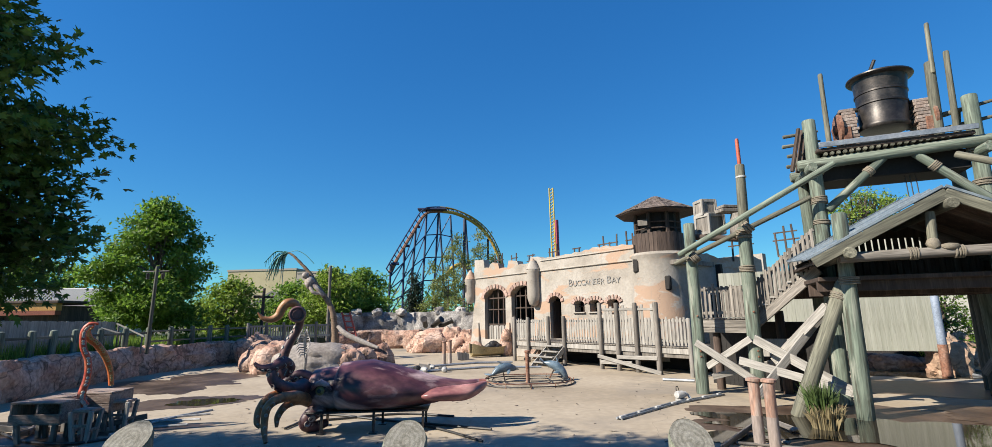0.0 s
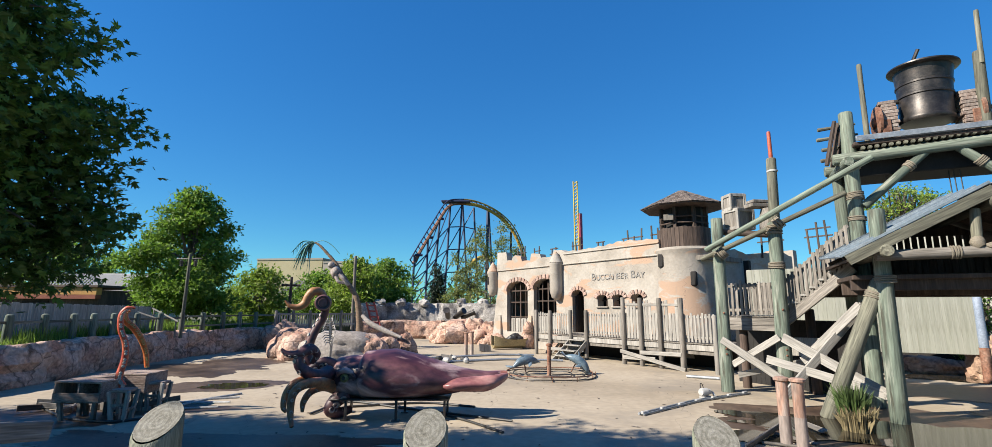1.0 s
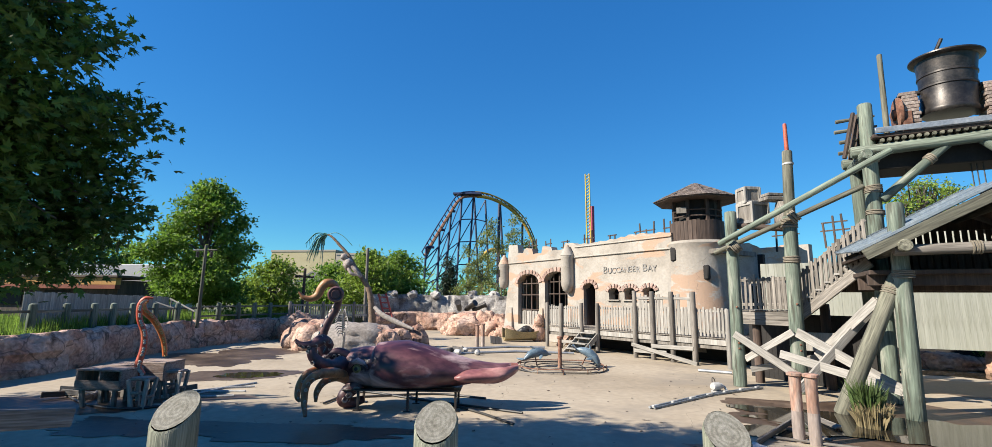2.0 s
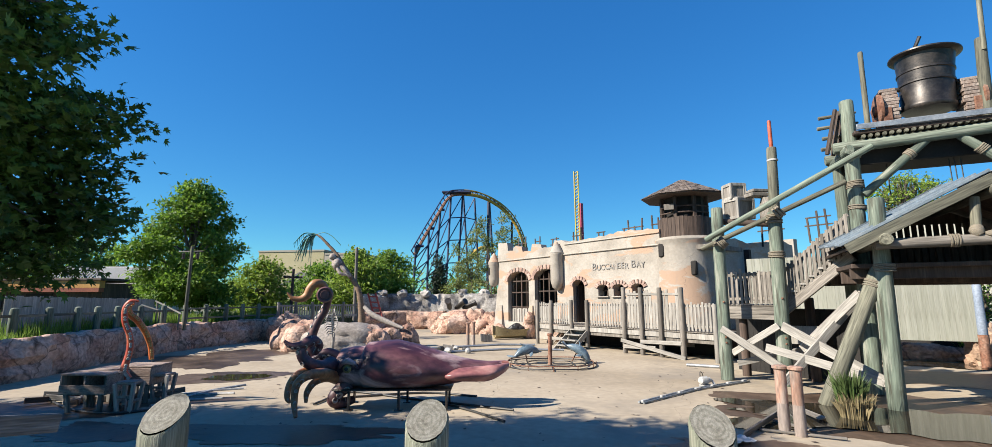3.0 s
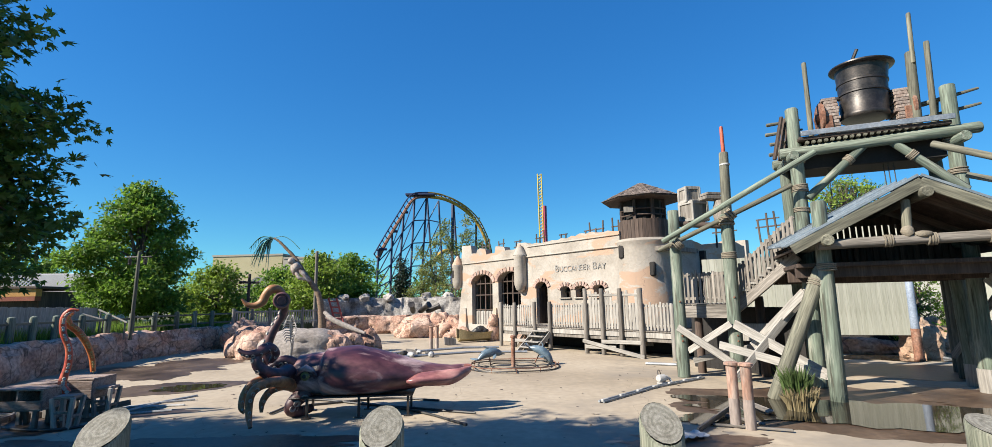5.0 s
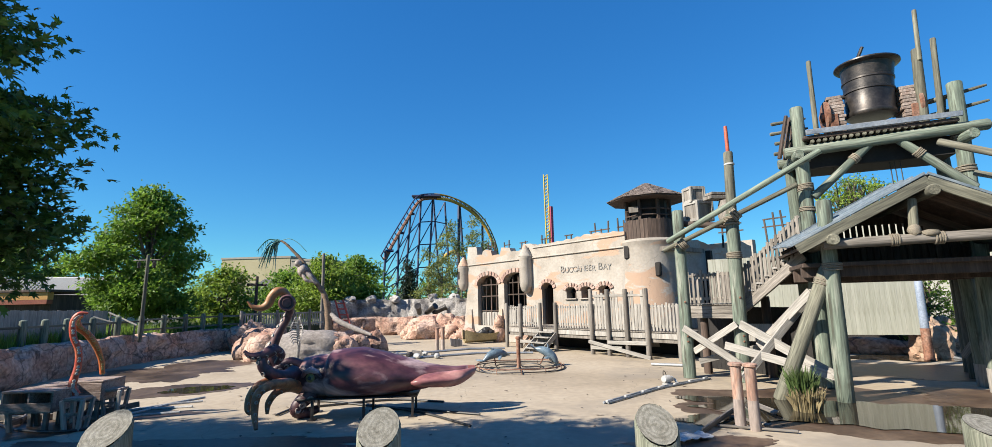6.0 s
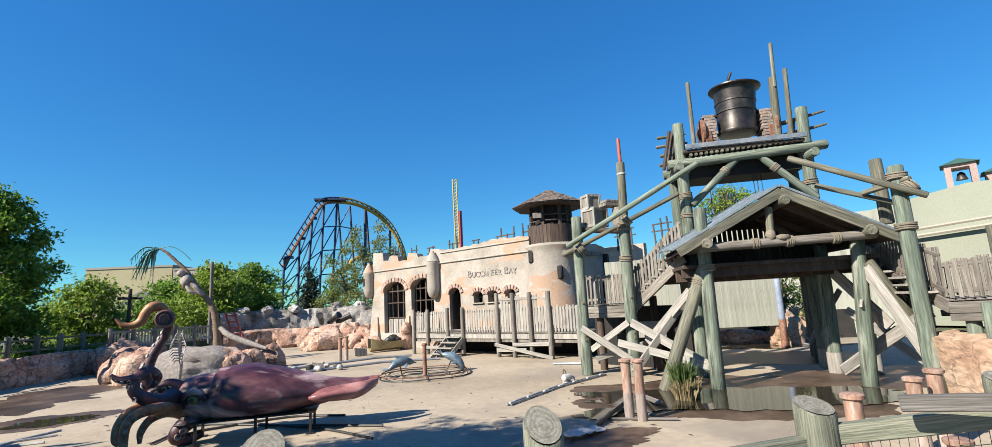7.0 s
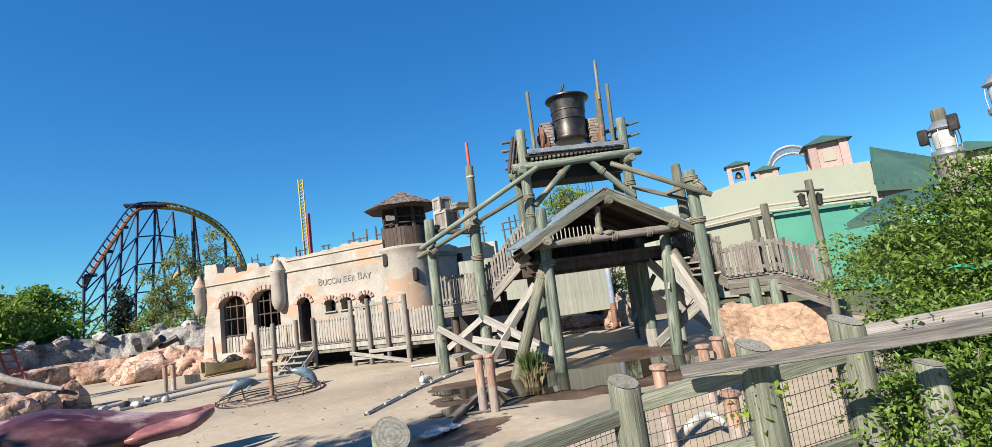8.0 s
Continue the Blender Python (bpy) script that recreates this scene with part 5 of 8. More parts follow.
def dolphin(c, rz, pitch):
    d = thing("dolphin_figure", "blue-grey fibreglass dolphin figure on the hoop frame", "dolphin figure", group="dolphin figures")
    d.matrix_world = pose(*c, 0, pitch, rz) @ Matrix.Scale(0.74, 4)
    pts = [(-0.62, 0, -0.02), (-0.5, 0, 0.03), (-0.25, 0, 0.12), (0.05, 0, 0.16), (0.35, 0, 0.1), (0.6, 0, -0.02), (0.72, 0, -0.1)]
    part("body", tube(smooth_path(pts, 4), lerp_list([0.04, 0.09, 0.18, 0.23, 0.21, 0.14, 0.05], 25), 14), M_DOLPHIN, d)
    part("beak", tube([(0.66, 0, -0.06), (0.86, 0, -0.14)], [0.05, 0.025], 8), M_DOLPHIN, d)
    part("dorsal_fin", tube([(0.02, 0, 0.28), (-0.07, 0, 0.46), (-0.2, 0, 0.54)], [0.12, 0.08, 0.015], 8, squash=0.5), M_DOLPHIN, d)
    for s in (-1, 1):
        part("flipper", tube([(0.25, s * 0.12, 0.05), (0.15, s * 0.3, -0.06), (0.04, s * 0.4, -0.12)], [0.1, 0.09, 0.02], 8, squash=0.4), M_DOLPHIN, d)
        part("fluke", tube([(-0.58, 0, 0.0), (-0.76, s * 0.2, 0.04), (-0.84, s * 0.36, 0.08)], [0.07, 0.11, 0.02], 8, squash=0.4), M_DOLPHIN, d)
    part("strut", tube([(0, 0, 0.1), (0, 0, -0.5)], 0.03, 8), M_RUST, d)


dolphin((0.25, 18.0, 0.36), 25, -12)
dolphin((2.1, 18.1, 0.4), -12, 30)

# ---------------------------------------------------------------- pink fountain posts
M_PINKPALE = mat("bleached_pink", [(0.36, 0.29, 0.25), (0.46, 0.39, 0.35)], 5, 0.85, 0.4, (1, 1, 0.2), 24, vary=0.15)


def pink_posts(p, h, lean=0.0, lab="pair"):
    k = thing("fountain_post", "round peeling pink post with flared cap on floor", "post", (p[0], p[1], 0), group="pink posts")
    part("shaft", lathe([(0.09, h * 0.45), (0.092, h * 0.7), (0.094, h - 0.06)], 14), M_PINKPOST, k)
    part("faded_base", lathe([(0.093, 0), (0.095, h * 0.2), (0.092, h * 0.45)], 14), M_PINKPALE, k, "bleached pale pink base")
    part("cap", lathe([(0.095, h - 0.06), (0.125, h - 0.04), (0.125, h), (0.09, h + 0.015)], 14), M_PINKPOST, k)


for px, h in (((4.57, 9.03, 0), 1.13), ((4.75, 8.87, 0), 1.13), ((-2.57, 25.13, 0), 1.1), ((-2.28, 25.12, 0), 1.15)):
    pink_posts(px, h)
for q in ((5.33, 4.8, 1.1), (7.34, 5.72, 1), (7.73, 5.72, 1.08)):
    pink_posts(q, q[2])
pink_posts((5.73, 4.05, 0.2), 0.75)

# ---------------------------------------------------------------- pipes and hoses on the floor
def pipe(pts, r, label, material=None):
    me = part("pipe", tube(pts, r, 8), material or M_PIPE)
    return tagged(me, label, "pipe", "pipes on the floor")


pipe([(2.65, 11.38, 0.03), (4.45, 13.09, 0.03), (6.34, 14.37, 0.03)], 0.028, "pale plastic pipe lying on the concrete", M_STEEL)
pipe([(2.74, 11.31, 0.03), (4.53, 13.01, 0.03), (6.4, 14.29, 0.03)], 0.024, "grey plastic pipe lying beside its twin", M_STEEL)
pipe([(2.69, 11.34, 0.015), (4.49, 13.05, 0.015), (6.3, 14.3, 0.015)], 0.014, "black cable lying between the floor pipes", M_BLACKPIPE)
for k in range(7):
    q = Vector((2.8, 11.45, 0.03)).lerp(Vector((6.25, 14.28, 0.03)), k / 6) + Vector((0, 0.05 * math.sin(math.pi * k / 6) * 3, 0))
    cl = box(bmesh.new(), (0, 0, 0.01), (0.07, 0.22, 0.075), bevel=0.012)
    tagged(part("pipe_clip", cl, M_PIPE, m=pose(*q, 0, 0, -48), smooth=False), "pale plastic clip holding the floor pipes", "pipe clip", "clips on the floor pipes")
pump = thing("pump", "small white plastic pump beside the floor pipes", "pump", (4.9, 13.52, 0), 25)
part("motor", lathe([(0.03, -0.16), (0.085, -0.15), (0.1, -0.12), (0.1, 0.06), (0.07, 0.08), (0.07, 0.16), (0.03, 0.17)], 16), M_PIPE, pump, m=pose(0, 0, 0.17, 0, 90, 0))
part("base", boxes(((0, 0, 0.035), (0.26, 0.18, 0.07)), bevel=0.01), M_PIPE, pump, smooth=False)
part("outlet", tube(smooth_path([(0.12, 0, 0.17), (0.22, -0.02, 0.15), (0.24, -0.1, 0.05)], 4), 0.032, 8), M_PIPE, pump)
part("cable", tube(smooth_path([(-0.1, 0.05, 0.22), (0.05, 0.2, 0.34), (0.18, 0.26, 0.3), (0.3, 0.3, 0.02)], 5), 0.011, 6), M_BLACKPIPE, pump)
for a, b, c in (((-8.54, 11.57, 0.02), (-7.81, 12.46, 0.02), (-7.13, 12.79, 0.02)), ((-8.02, 11.16, 0.02), (-7.76, 12.63, 0.02), (-7.39, 13.33, 0.02)), ((-8.61, 12.16, 0.02), (-7.81, 11.99, 0.02), (-6.99, 12.13, 0.02)), ((-7.99, 10.66, 0.02), (-7.69, 11.28, 0.02), (-6.93, 11.55, 0.02))):
    pipe([a, b, c], 0.03, "pale plastic pipe lying on the concrete")
for pts in ([(-4.5, 10.94, 0.03), (-4.17, 12.36, 0.03), (-2.45, 11.58, 0.03), (-0.12, 10.53, 0.03)], [(-2.81, 11.88, 0.03), (-1.33, 10.78, 0.03), (-0.28, 9.58, 0.03)], [(-3.95, 11.74, 0.03), (-2.3, 12.33, 0.03), (-1, 11.93, 0.03)],
            [(-10.75, 11.14, 0.03), (-9.33, 10.23, 0.03), (-8.19, 9.96, 0.03), (-7.64, 10.38, 0.03)]):
    pipe(smooth_path(pts, 5), 0.025, "black hose lying on the concrete", M_BLACKPIPE)
for pts in ([(-4.3, 22.8, 0.05), (-0.9, 24.87, 0.05), (0.84, 24.81, 0.05)], [(-3.46, 21.19, 0.05), (-0.53, 22.69, 0.05), (2.03, 22.33, 0.05)], [(5.78, 17.52, 0.05), (6.68, 17.01, 0.05)], [(17.74, 23.3, 0.05), (16.96, 19.72, 0.05), (16.3, 16.8, 0.05)], [(18.18, 23.46, 0.12), (17.04, 19.52, 0.12), (17.05, 17.56, 0.12)]):
    pipe(pts, 0.05, "pale plastic pipe lying on the concrete", M_STEEL)
# rowing boat with a dark heap in it beside the fort
boat = thing("rowing_boat", "small yellowish rowing boat with dark clutter inside", "boat", (-0.2, 28.97, 0), 25)
M_BOAT = mat("boat_paint", [(0.36, 0.28, 0.13), (0.46, 0.37, 0.2)], 3, 0.7, 0.3)
bm = bmesh.new()
prev = None
for i in range(11):
    t = i / 10
    w = 0.55 * math.sin(math.pi * (0.12 + 0.8 * t)) ** 0.6
    z = 0.55 + 0.25 * (2 * t - 1) ** 2
    x = -1.3 + 2.6 * t
    row = [bm.verts.new(p) for p in ((x, -w, z), (x, -w * 0.75, 0.2), (x, 0, 0.05), (x, w * 0.75, 0.2), (x, w, z), (x, w - 0.05, z), (x, w * 0.7, 0.26), (x, 0, 0.12), (x, -w * 0.7, 0.26), (x, -w + 0.05, z))]
    if prev:
        for k in range(10):
            bm.faces.new((prev[k], prev[(k + 1) % 10], row[(k + 1) % 10], row[k]))
    else:
        bm.faces.new(row)
    prev = row
bm.faces.new(prev[::-1])
bmesh.ops.recalc_face_normals(bm, faces=bm.faces)
part("hull", bm, M_BOAT, boat)
part("tarpaulin", blob((0.1, 0, 0.5), (0.6, 0.35, 0.35), 7, 0.35, 3), M_BLACKPIPE, boat)
part("thwart", boxes(((-0.6, 0, 0.45), (0.2, 0.9, 0.04))), M_WOOD_GREY, boat, smooth=False)
for q, s, rz in (((-1.73, 26.92, 0), 0.45, 30), ((-3.16, 22.17, 0), 0.3, 10)):
    cr = thing("broken_box", "grey broken box and boards on the floor", "debris", q, rz, "debris on the floor")
    part("panel", box(bmesh.new(), (0, 0, 0), (s * 1.6, 0.05, s), bevel=0.01), M_WOOD_GREY, cr, m=pose(0, 0, s * 0.42, -30, 10, 0), smooth=False)
    part("panel", box(bmesh.new(), (0, 0, 0), (s, 0.05, s), bevel=0.01), M_WOOD_PALE, cr, m=pose(0.2, 0.3, s * 0.35, 40, 30, 50), smooth=False)
rnd = random.Random(31)
for i in range(9):
    q = Vector((-3.76, 22.18, 0)) + Vector((rnd.uniform(-1.2, 1.6), rnd.uniform(-1.0, 1.0), 0.1))
    tagged(part("fitting", lathe([(0.08, -0.15), (0.13, -0.1), (0.13, 0.1), (0.06, 0.2)], 10), M_PIPE if i % 2 else M_BLACKPIPE, m=pose(*q, 90, 0, rnd.uniform(0, 360))), "small loose pipe fitting lying on concrete", "pipe fitting", "fittings on the floor")
# ---------------------------------------------------------------- moulded rock walls
def rock_wall(name, label, pts, height, material, thick=0.7, seed=1, step=0.28, amp=0.22, parent=None):
    """A wall of moulded boulders along plan points."""
    path = smooth_path([(x, y, 0) for x, y in pts], 8)
    L = [0.0]
    for a, b in zip(path, path[1:]):
        L.append(L[-1] + (b - a).length)
    n = int(L[-1] / step)
    cross = [(0.0, -0.02), (-0.06, 0.18), (0.0, 0.36), (-0.03, 0.55), (0.04, 0.74), (0.12, 0.9), (0.3, 1.0), (0.7, 0.99), (1.0, 0.92), (1.0, -0.02)]
    bm = bmesh.new()
    prev = None
    for i in range(n + 1):
        s = L[-1] * i / n
        k = min(max(int(np.searchsorted(L, s)) - 1, 0), len(path) - 2)
        f = (s - L[k]) / max(L[k + 1] - L[k], 1e-6)
        p = path[k].lerp(path[k + 1], f)
        d = (path[k + 1] - path[k]).normalized()
        nr = Vector((d.y, -d.x, 0))
        row = []
        for a, h in cross:
            q = p - nr * (a * thick) + Vector((0, 0, h * height))
            w = noise.fractal(q * 0.9 + Vector((seed, 0, 0)), 0.9, 2.0, 4) * amp + (abs(noise.noise(q * 0.55 + Vector((0, seed, 3)))) - 0.2) * amp * 1.2
            q = q + nr * w * (0.6 + 0.4 * h)
            if h > 0.6:
                q.z += 0.5 * amp * noise.noise(p * 0.7 + Vector((seed, seed, 0)))
            g = abs(noise.noise(q * 0.8 + Vector((seed * 2, 0, 1))))
            q = q - nr * amp * 0.9 * max(0.0, 1 - g * 8)
            row.append(bm.verts.new(q))
        if prev:
            for j in range(len(cross) - 1):
                bm.faces.new((prev[j], row[j], row[j + 1], prev[j + 1]))
        prev = row
    bmesh.ops.subdivide_edges(bm, edges=bm.edges[:], cuts=1, use_grid_fill=True)
    for v in bm.verts:
        g = abs(noise.noise(v.co * 2.1 + Vector((0, seed, 0))))
        v.co += v.normal * (0.05 * noise.fractal(v.co * 2.7 + Vector((seed, 0, 0)), 0.8, 2.0, 3) - 0.07 * max(0.0, 1 - g * 7))
    bmesh.ops.recalc_face_normals(bm, faces=bm.faces)
    ob = part(name, bm, material)
    return tagged(ob, label, "rock wall", kind="structure")


patches(M_ROCK, (0.12, 0.075, 0.055), 1.7, 0.56, 0.66, 6.0, stretch=(1, 1, 0.7))
patches(M_ROCK, (0.46, 0.33, 0.25), 0.7, 0.6, 0.72, 2.5)
rock_wall("rock_wall", "pink moulded rock retaining wall round the pool", [(-15.6, 5.0), (-14.6, 10), (-14.25, 14.2), (-14.9, 17.0), (-15.3, 20.3), (-15.1, 24.2), (-14.0, 28.0), (-12.3, 30.5)], 1.2, M_ROCK, seed=3)
rock_wall("rock_wall", "pink moulded rock retaining wall by the ramp", [(12.25, 6.06, 0.3)[:2], (11.62, 6.65, 0.2)[:2], (11.71, 7.39, 0.2)[:2], (11.84, 8.07, 0.2)[:2]], 1.3, M_PEACHROCK, 0.9, seed=8, amp=0.2)
rock_wall("rock_wall", "low pink rock terrace at the back of the pool", [(-11.3, 36.28, 0.18)[:2], (-9.13, 37.92, 0.07)[:2], (-5.68, 37.57, 0.08)[:2]], 1.35, M_ROCK, 0.8, seed=5)
rock_wall("rock_wall", "pink rock edging behind the bridge", [(11.9, 20.2), (14.2, 19.6), (16.6, 18.4), (18.6, 18.2)], 0.55, M_ROCK, 0.6, seed=15)


def boulder(c, s, seed, material=None, label="large pink moulded boulder on the pool floor", sub=4, rough=0.3):
    ob = part("boulder", blob((0, 0, 0), s, seed, rough, sub, freq=1.3, flat=-0.35), material or M_ROCK, m=pose(c[0], c[1], s[2] * 0.34 + c[2]))
    return tagged(ob, label, "boulder", "boulders")


boulder(at_floor((-12.93, 26.93, 0)), (0.95, 0.9, 1.2), 1)
boulder((-10.6, 23.4, 0), (1.25, 1.0, 1.0), 2, rough=0.2)
boulder((-9.75, 22.3, 0), (1.1, 0.8, 1.0), 6, rough=0.2)
boulder(at_floor((-8.13, 22.58, -0.14)), (2.1, 1.5, 0.95), 3, M_ROCK_GREY, "broad grey moulded rock dome", rough=0.12)
boulder(at_floor((-6.76, 22.51, -0.14)), (1.0, 0.9, 0.85), 4, rough=0.2)
boulder(at_floor((-6.09, 23.22, -0.22)), (0.6, 0.6, 0.75), 8, rough=0.18)
boulder(at_floor((-5.48, 24.39, 0.26)), (0.55, 0.55, 0.85), 5, rough=0.18)
for i, (q, s) in enumerate((((-4.24, 33.73, 0), (1.7, 1.2, 1.15)), ((-2.7, 33.39, 0), (1.3, 1.1, 1.15)), ((-1.82, 32.95, 0), (1.0, 0.9, 1.0)))):
    boulder(q, s, 20 + i)
boulder(at_floor((16.2, 17.9, 0)), (0.65, 0.6, 1.1), 31, M_PEACHROCK)
boulder(at_floor((17.1, 18.4, 0)), (0.6, 0.55, 1.0), 32, M_PEACHROCK)

# ruined plaster wall on the terrace
rock_wall("ruined_wall", "broken whitish plaster wall with dark stains", [(-12.46, 39.06, 1)[:2], (-9.87, 40.82, 0.93)[:2], (-6.23, 41.03, 0.91)[:2], (-1.45, 39.97, 0.93)[:2]], 2.75, M_RUIN, 1.0, seed=21, amp=0.26)
for i, q in enumerate(((-11.26, 39.94, 2.49), (-9.77, 40.64, 2.48), (-7.8, 40.76, 2.48), (-4.63, 40.74, 2.47), (-2.77, 40.41, 2.46))):
    tagged(part("boulder", blob((0, 0, 0), (0.45, 0.4, 0.35), 60 + i, 0.4, 3), M_RUIN, m=pose(q[0], q[1] + 0.5, 2.75)), "loose whitish stone lying on the ruined wall", "stone", "stones on the ruin")
cart = thing("wheel_wreck", "dark cannon barrels lying on the ruin", "debris", (-4.94, 39.09, 1.57))
for i in range(3):
    part("barrel", lathe([(0.16, 0), (0.22, 0.2), (0.2, 1.0), (0.26, 1.1), (0.26, 1.2)], 14), M_IRON, cart, m=pose(i * 0.5 - 0.5, 0, 0.0, 60, 20 * i, 40 * i))
chair = thing("red_ladder", "bright red wooden ladder frame leaning by the palm", "ladder", (-7.95, 27.89, 0.95))
M_REDP = mat("red_paint", [(0.36, 0.05, 0.04), (0.45, 0.09, 0.07)], 5, 0.6, 0.2)
for s in (-0.22, 0.22):
    board((s, 0, 0.2), (s - 0.5, 0.1, 1.7), 0.1, 0.05, chair, M_REDP, "stile")
for i in range(4):
    board((-0.3 - 0.1 * i, 0.03, 0.55 + 0.32 * i), (0.18 - 0.1 * i, 0.03, 0.52 + 0.32 * i), 0.08, 0.04, chair, M_REDP, "rung")

# puddles with wet margins
M_WET = mat("wet_concrete", [(0.05, 0.031, 0.02), (0.095, 0.06, 0.039), (0.17, 0.118, 0.08)], 0.8, 0.5, 0.15, fine=10, vary=0.15, rough_var=0.22)
M_WATER = mat("shallow_water", [(0.03, 0.026, 0.018), (0.055, 0.045, 0.03)], 0.7, 0.04, 0.0, vary=0.1, rough_var=0.03)


def puddle(name, c, rx, ry, z, material, seed, label, rz=0.0, amp=0.35):
    bm = bmesh.new()
    vs = []
    for i in range(180):
        a = 2 * math.pi * i / 180
        k = 1 + amp * noise.fractal(Vector((math.cos(a) * 1.6, math.sin(a) * 1.6, seed)), 0.8, 2.1, 6)
        vs.append(bm.verts.new((rx * k * math.cos(a), ry * k * math.sin(a), z)))
    bm.faces.new(vs)
    ob = part(name, bm, material, m=pose(c[0], c[1], 0, 0, 0, rz), smooth=False)
    return tagged(ob, label, "puddle")


puddle("wet_patch", (7.7, 10.4, 0), 3.7, 2.3, 0.004, M_WET, 3.0, "dark wet stain on the concrete floor", -15, 0.25)
puddle("wet_patch", (12.0, 15.4, 0), 4.2, 2.0, 0.008, M_WET, 63.0, "dark wet stain on the concrete floor", -25, 0.35)
puddle("wet_patch", (12.22, 10.37, 0), 2.6, 1.6, 0.012, M_WET, 13.0, "dark wet stain on the concrete floor", -15, 0.4)
puddle("wet_patch", (5.5, 10.9, 0), 1.0, 0.7, 0.016, M_WET, 5.0, "dark wet stain on the concrete floor", 10, 0.25)
puddle("puddle", (7.64, 9.93, 0), 3.3, 1.35, 0.020, M_WATER, 7.0, "shallow brown puddle under the bridge", -22, 0.35)
puddle("puddle", (4.46, 9.57, 0), 0.8, 0.45, 0.022, M_WATER, 9.0, "shallow brown puddle on the floor", 0, 0.4)
puddle("puddle", (15.4, 17.69, 0), 2.4, 0.9, 0.024, M_WATER, 17.0, "shallow brown puddle beyond the tower", -20, 0.4)
puddle("wet_patch", (-8.85, 14.71, 0), 1.75, 1.15, 0.008, M_WET, 11.0, "dark wet stain on the concrete floor", 15, 0.3)
puddle("puddle", (-8.41, 14.7, 0), 0.85, 0.6, 0.014, M_WATER, 12.0, "shallow puddle reflecting the sky", 15, 0.4)
puddle("wet_patch", (-11.92, 19.23, 0), 2.4, 2.6, 0.004, M_WET, 23.0, "faint damp stain on the concrete floor", 25, 0.5)
# mud stains, also painted to deepen the tree shade on the floor
puddle("wet_patch", (-9.72, 10.65, 0), 2.6, 1.3, 0.004, M_WET, 43.0, "dark mud stain with tree shade painted into it", 20, 0.5)
puddle("wet_patch", (-7.14, 8.73, 0), 1.8, 0.7, 0.009, M_WET, 47.0, "dark mud stain with tree shade painted into it", 0, 0.5)
puddle("wet_patch", (-4.0, 8.75, 0), 2.1, 0.6, 0.012, M_WET, 53.0, "dark mud stain with tree shade painted into it", 0, 0.5)
puddle("wet_patch", (3.33, 8.18, 0), 1.1, 0.6, 0.005, M_WET, 33.0, "dark wet stain on the concrete floor", 0, 0.5)
# ---------------------------------------------------------------- trees and plants
def leaf_mat(name, c0, c1, trans=0.35):
    m = mat(name, [c0, c1], 0.6, 0.55, 0.0, vary=0.0, spread=0.2, trans=trans, local=False)
    nt = m.node_tree
    N, L = nt.nodes, nt.links
    g = N.new("ShaderNodeNewGeometry")
    mr = N.new("ShaderNodeMapRange")
    mr.inputs["To Min"].default_value, mr.inputs["To Max"].default_value = 0.6, 1.35
    L.new(g.outputs["Random Per Island"], mr.inputs["Value"])
    for n in N:
        if n.type == "VECT_MATH" and n.operation == "SCALE" and n.outputs[0].links and n.outputs[0].links[0].to_node.type in ("BSDF_PRINCIPLED", "BSDF_TRANSLUCENT"):
            L.new(mr.outputs[0], n.inputs["Scale"])
    return m


M_LEAF_DARK = leaf_mat("leaf_dark", (0.055, 0.125, 0.02), (0.14, 0.26, 0.04), 0.45)
M_LEAF = leaf_mat("leaf_mid", (0.13, 0.25, 0.028), (0.26, 0.43, 0.06), 0.5)
M_LEAF_BRIGHT = leaf_mat("leaf_bright", (0.22, 0.34, 0.035), (0.36, 0.5, 0.08), 0.48)
M_LEAF_BUSH = leaf_mat("leaf_bush", (0.07, 0.145, 0.016), (0.23, 0.36, 0.05), 0.24)
M_LEAF_YELLOW = leaf_mat("leaf_yellowish", (0.2, 0.25, 0.05), (0.31, 0.35, 0.1))
M_LEAF_CONIFER = leaf_mat("leaf_conifer", (0.012, 0.03, 0.012), (0.025, 0.05, 0.02), 0.1)
M_BARK = mat("bark", [(0.09, 0.07, 0.055), (0.16, 0.13, 0.105), (0.22, 0.19, 0.16)], 4, 0.95, 0.8, (1, 1, 0.2), 20)


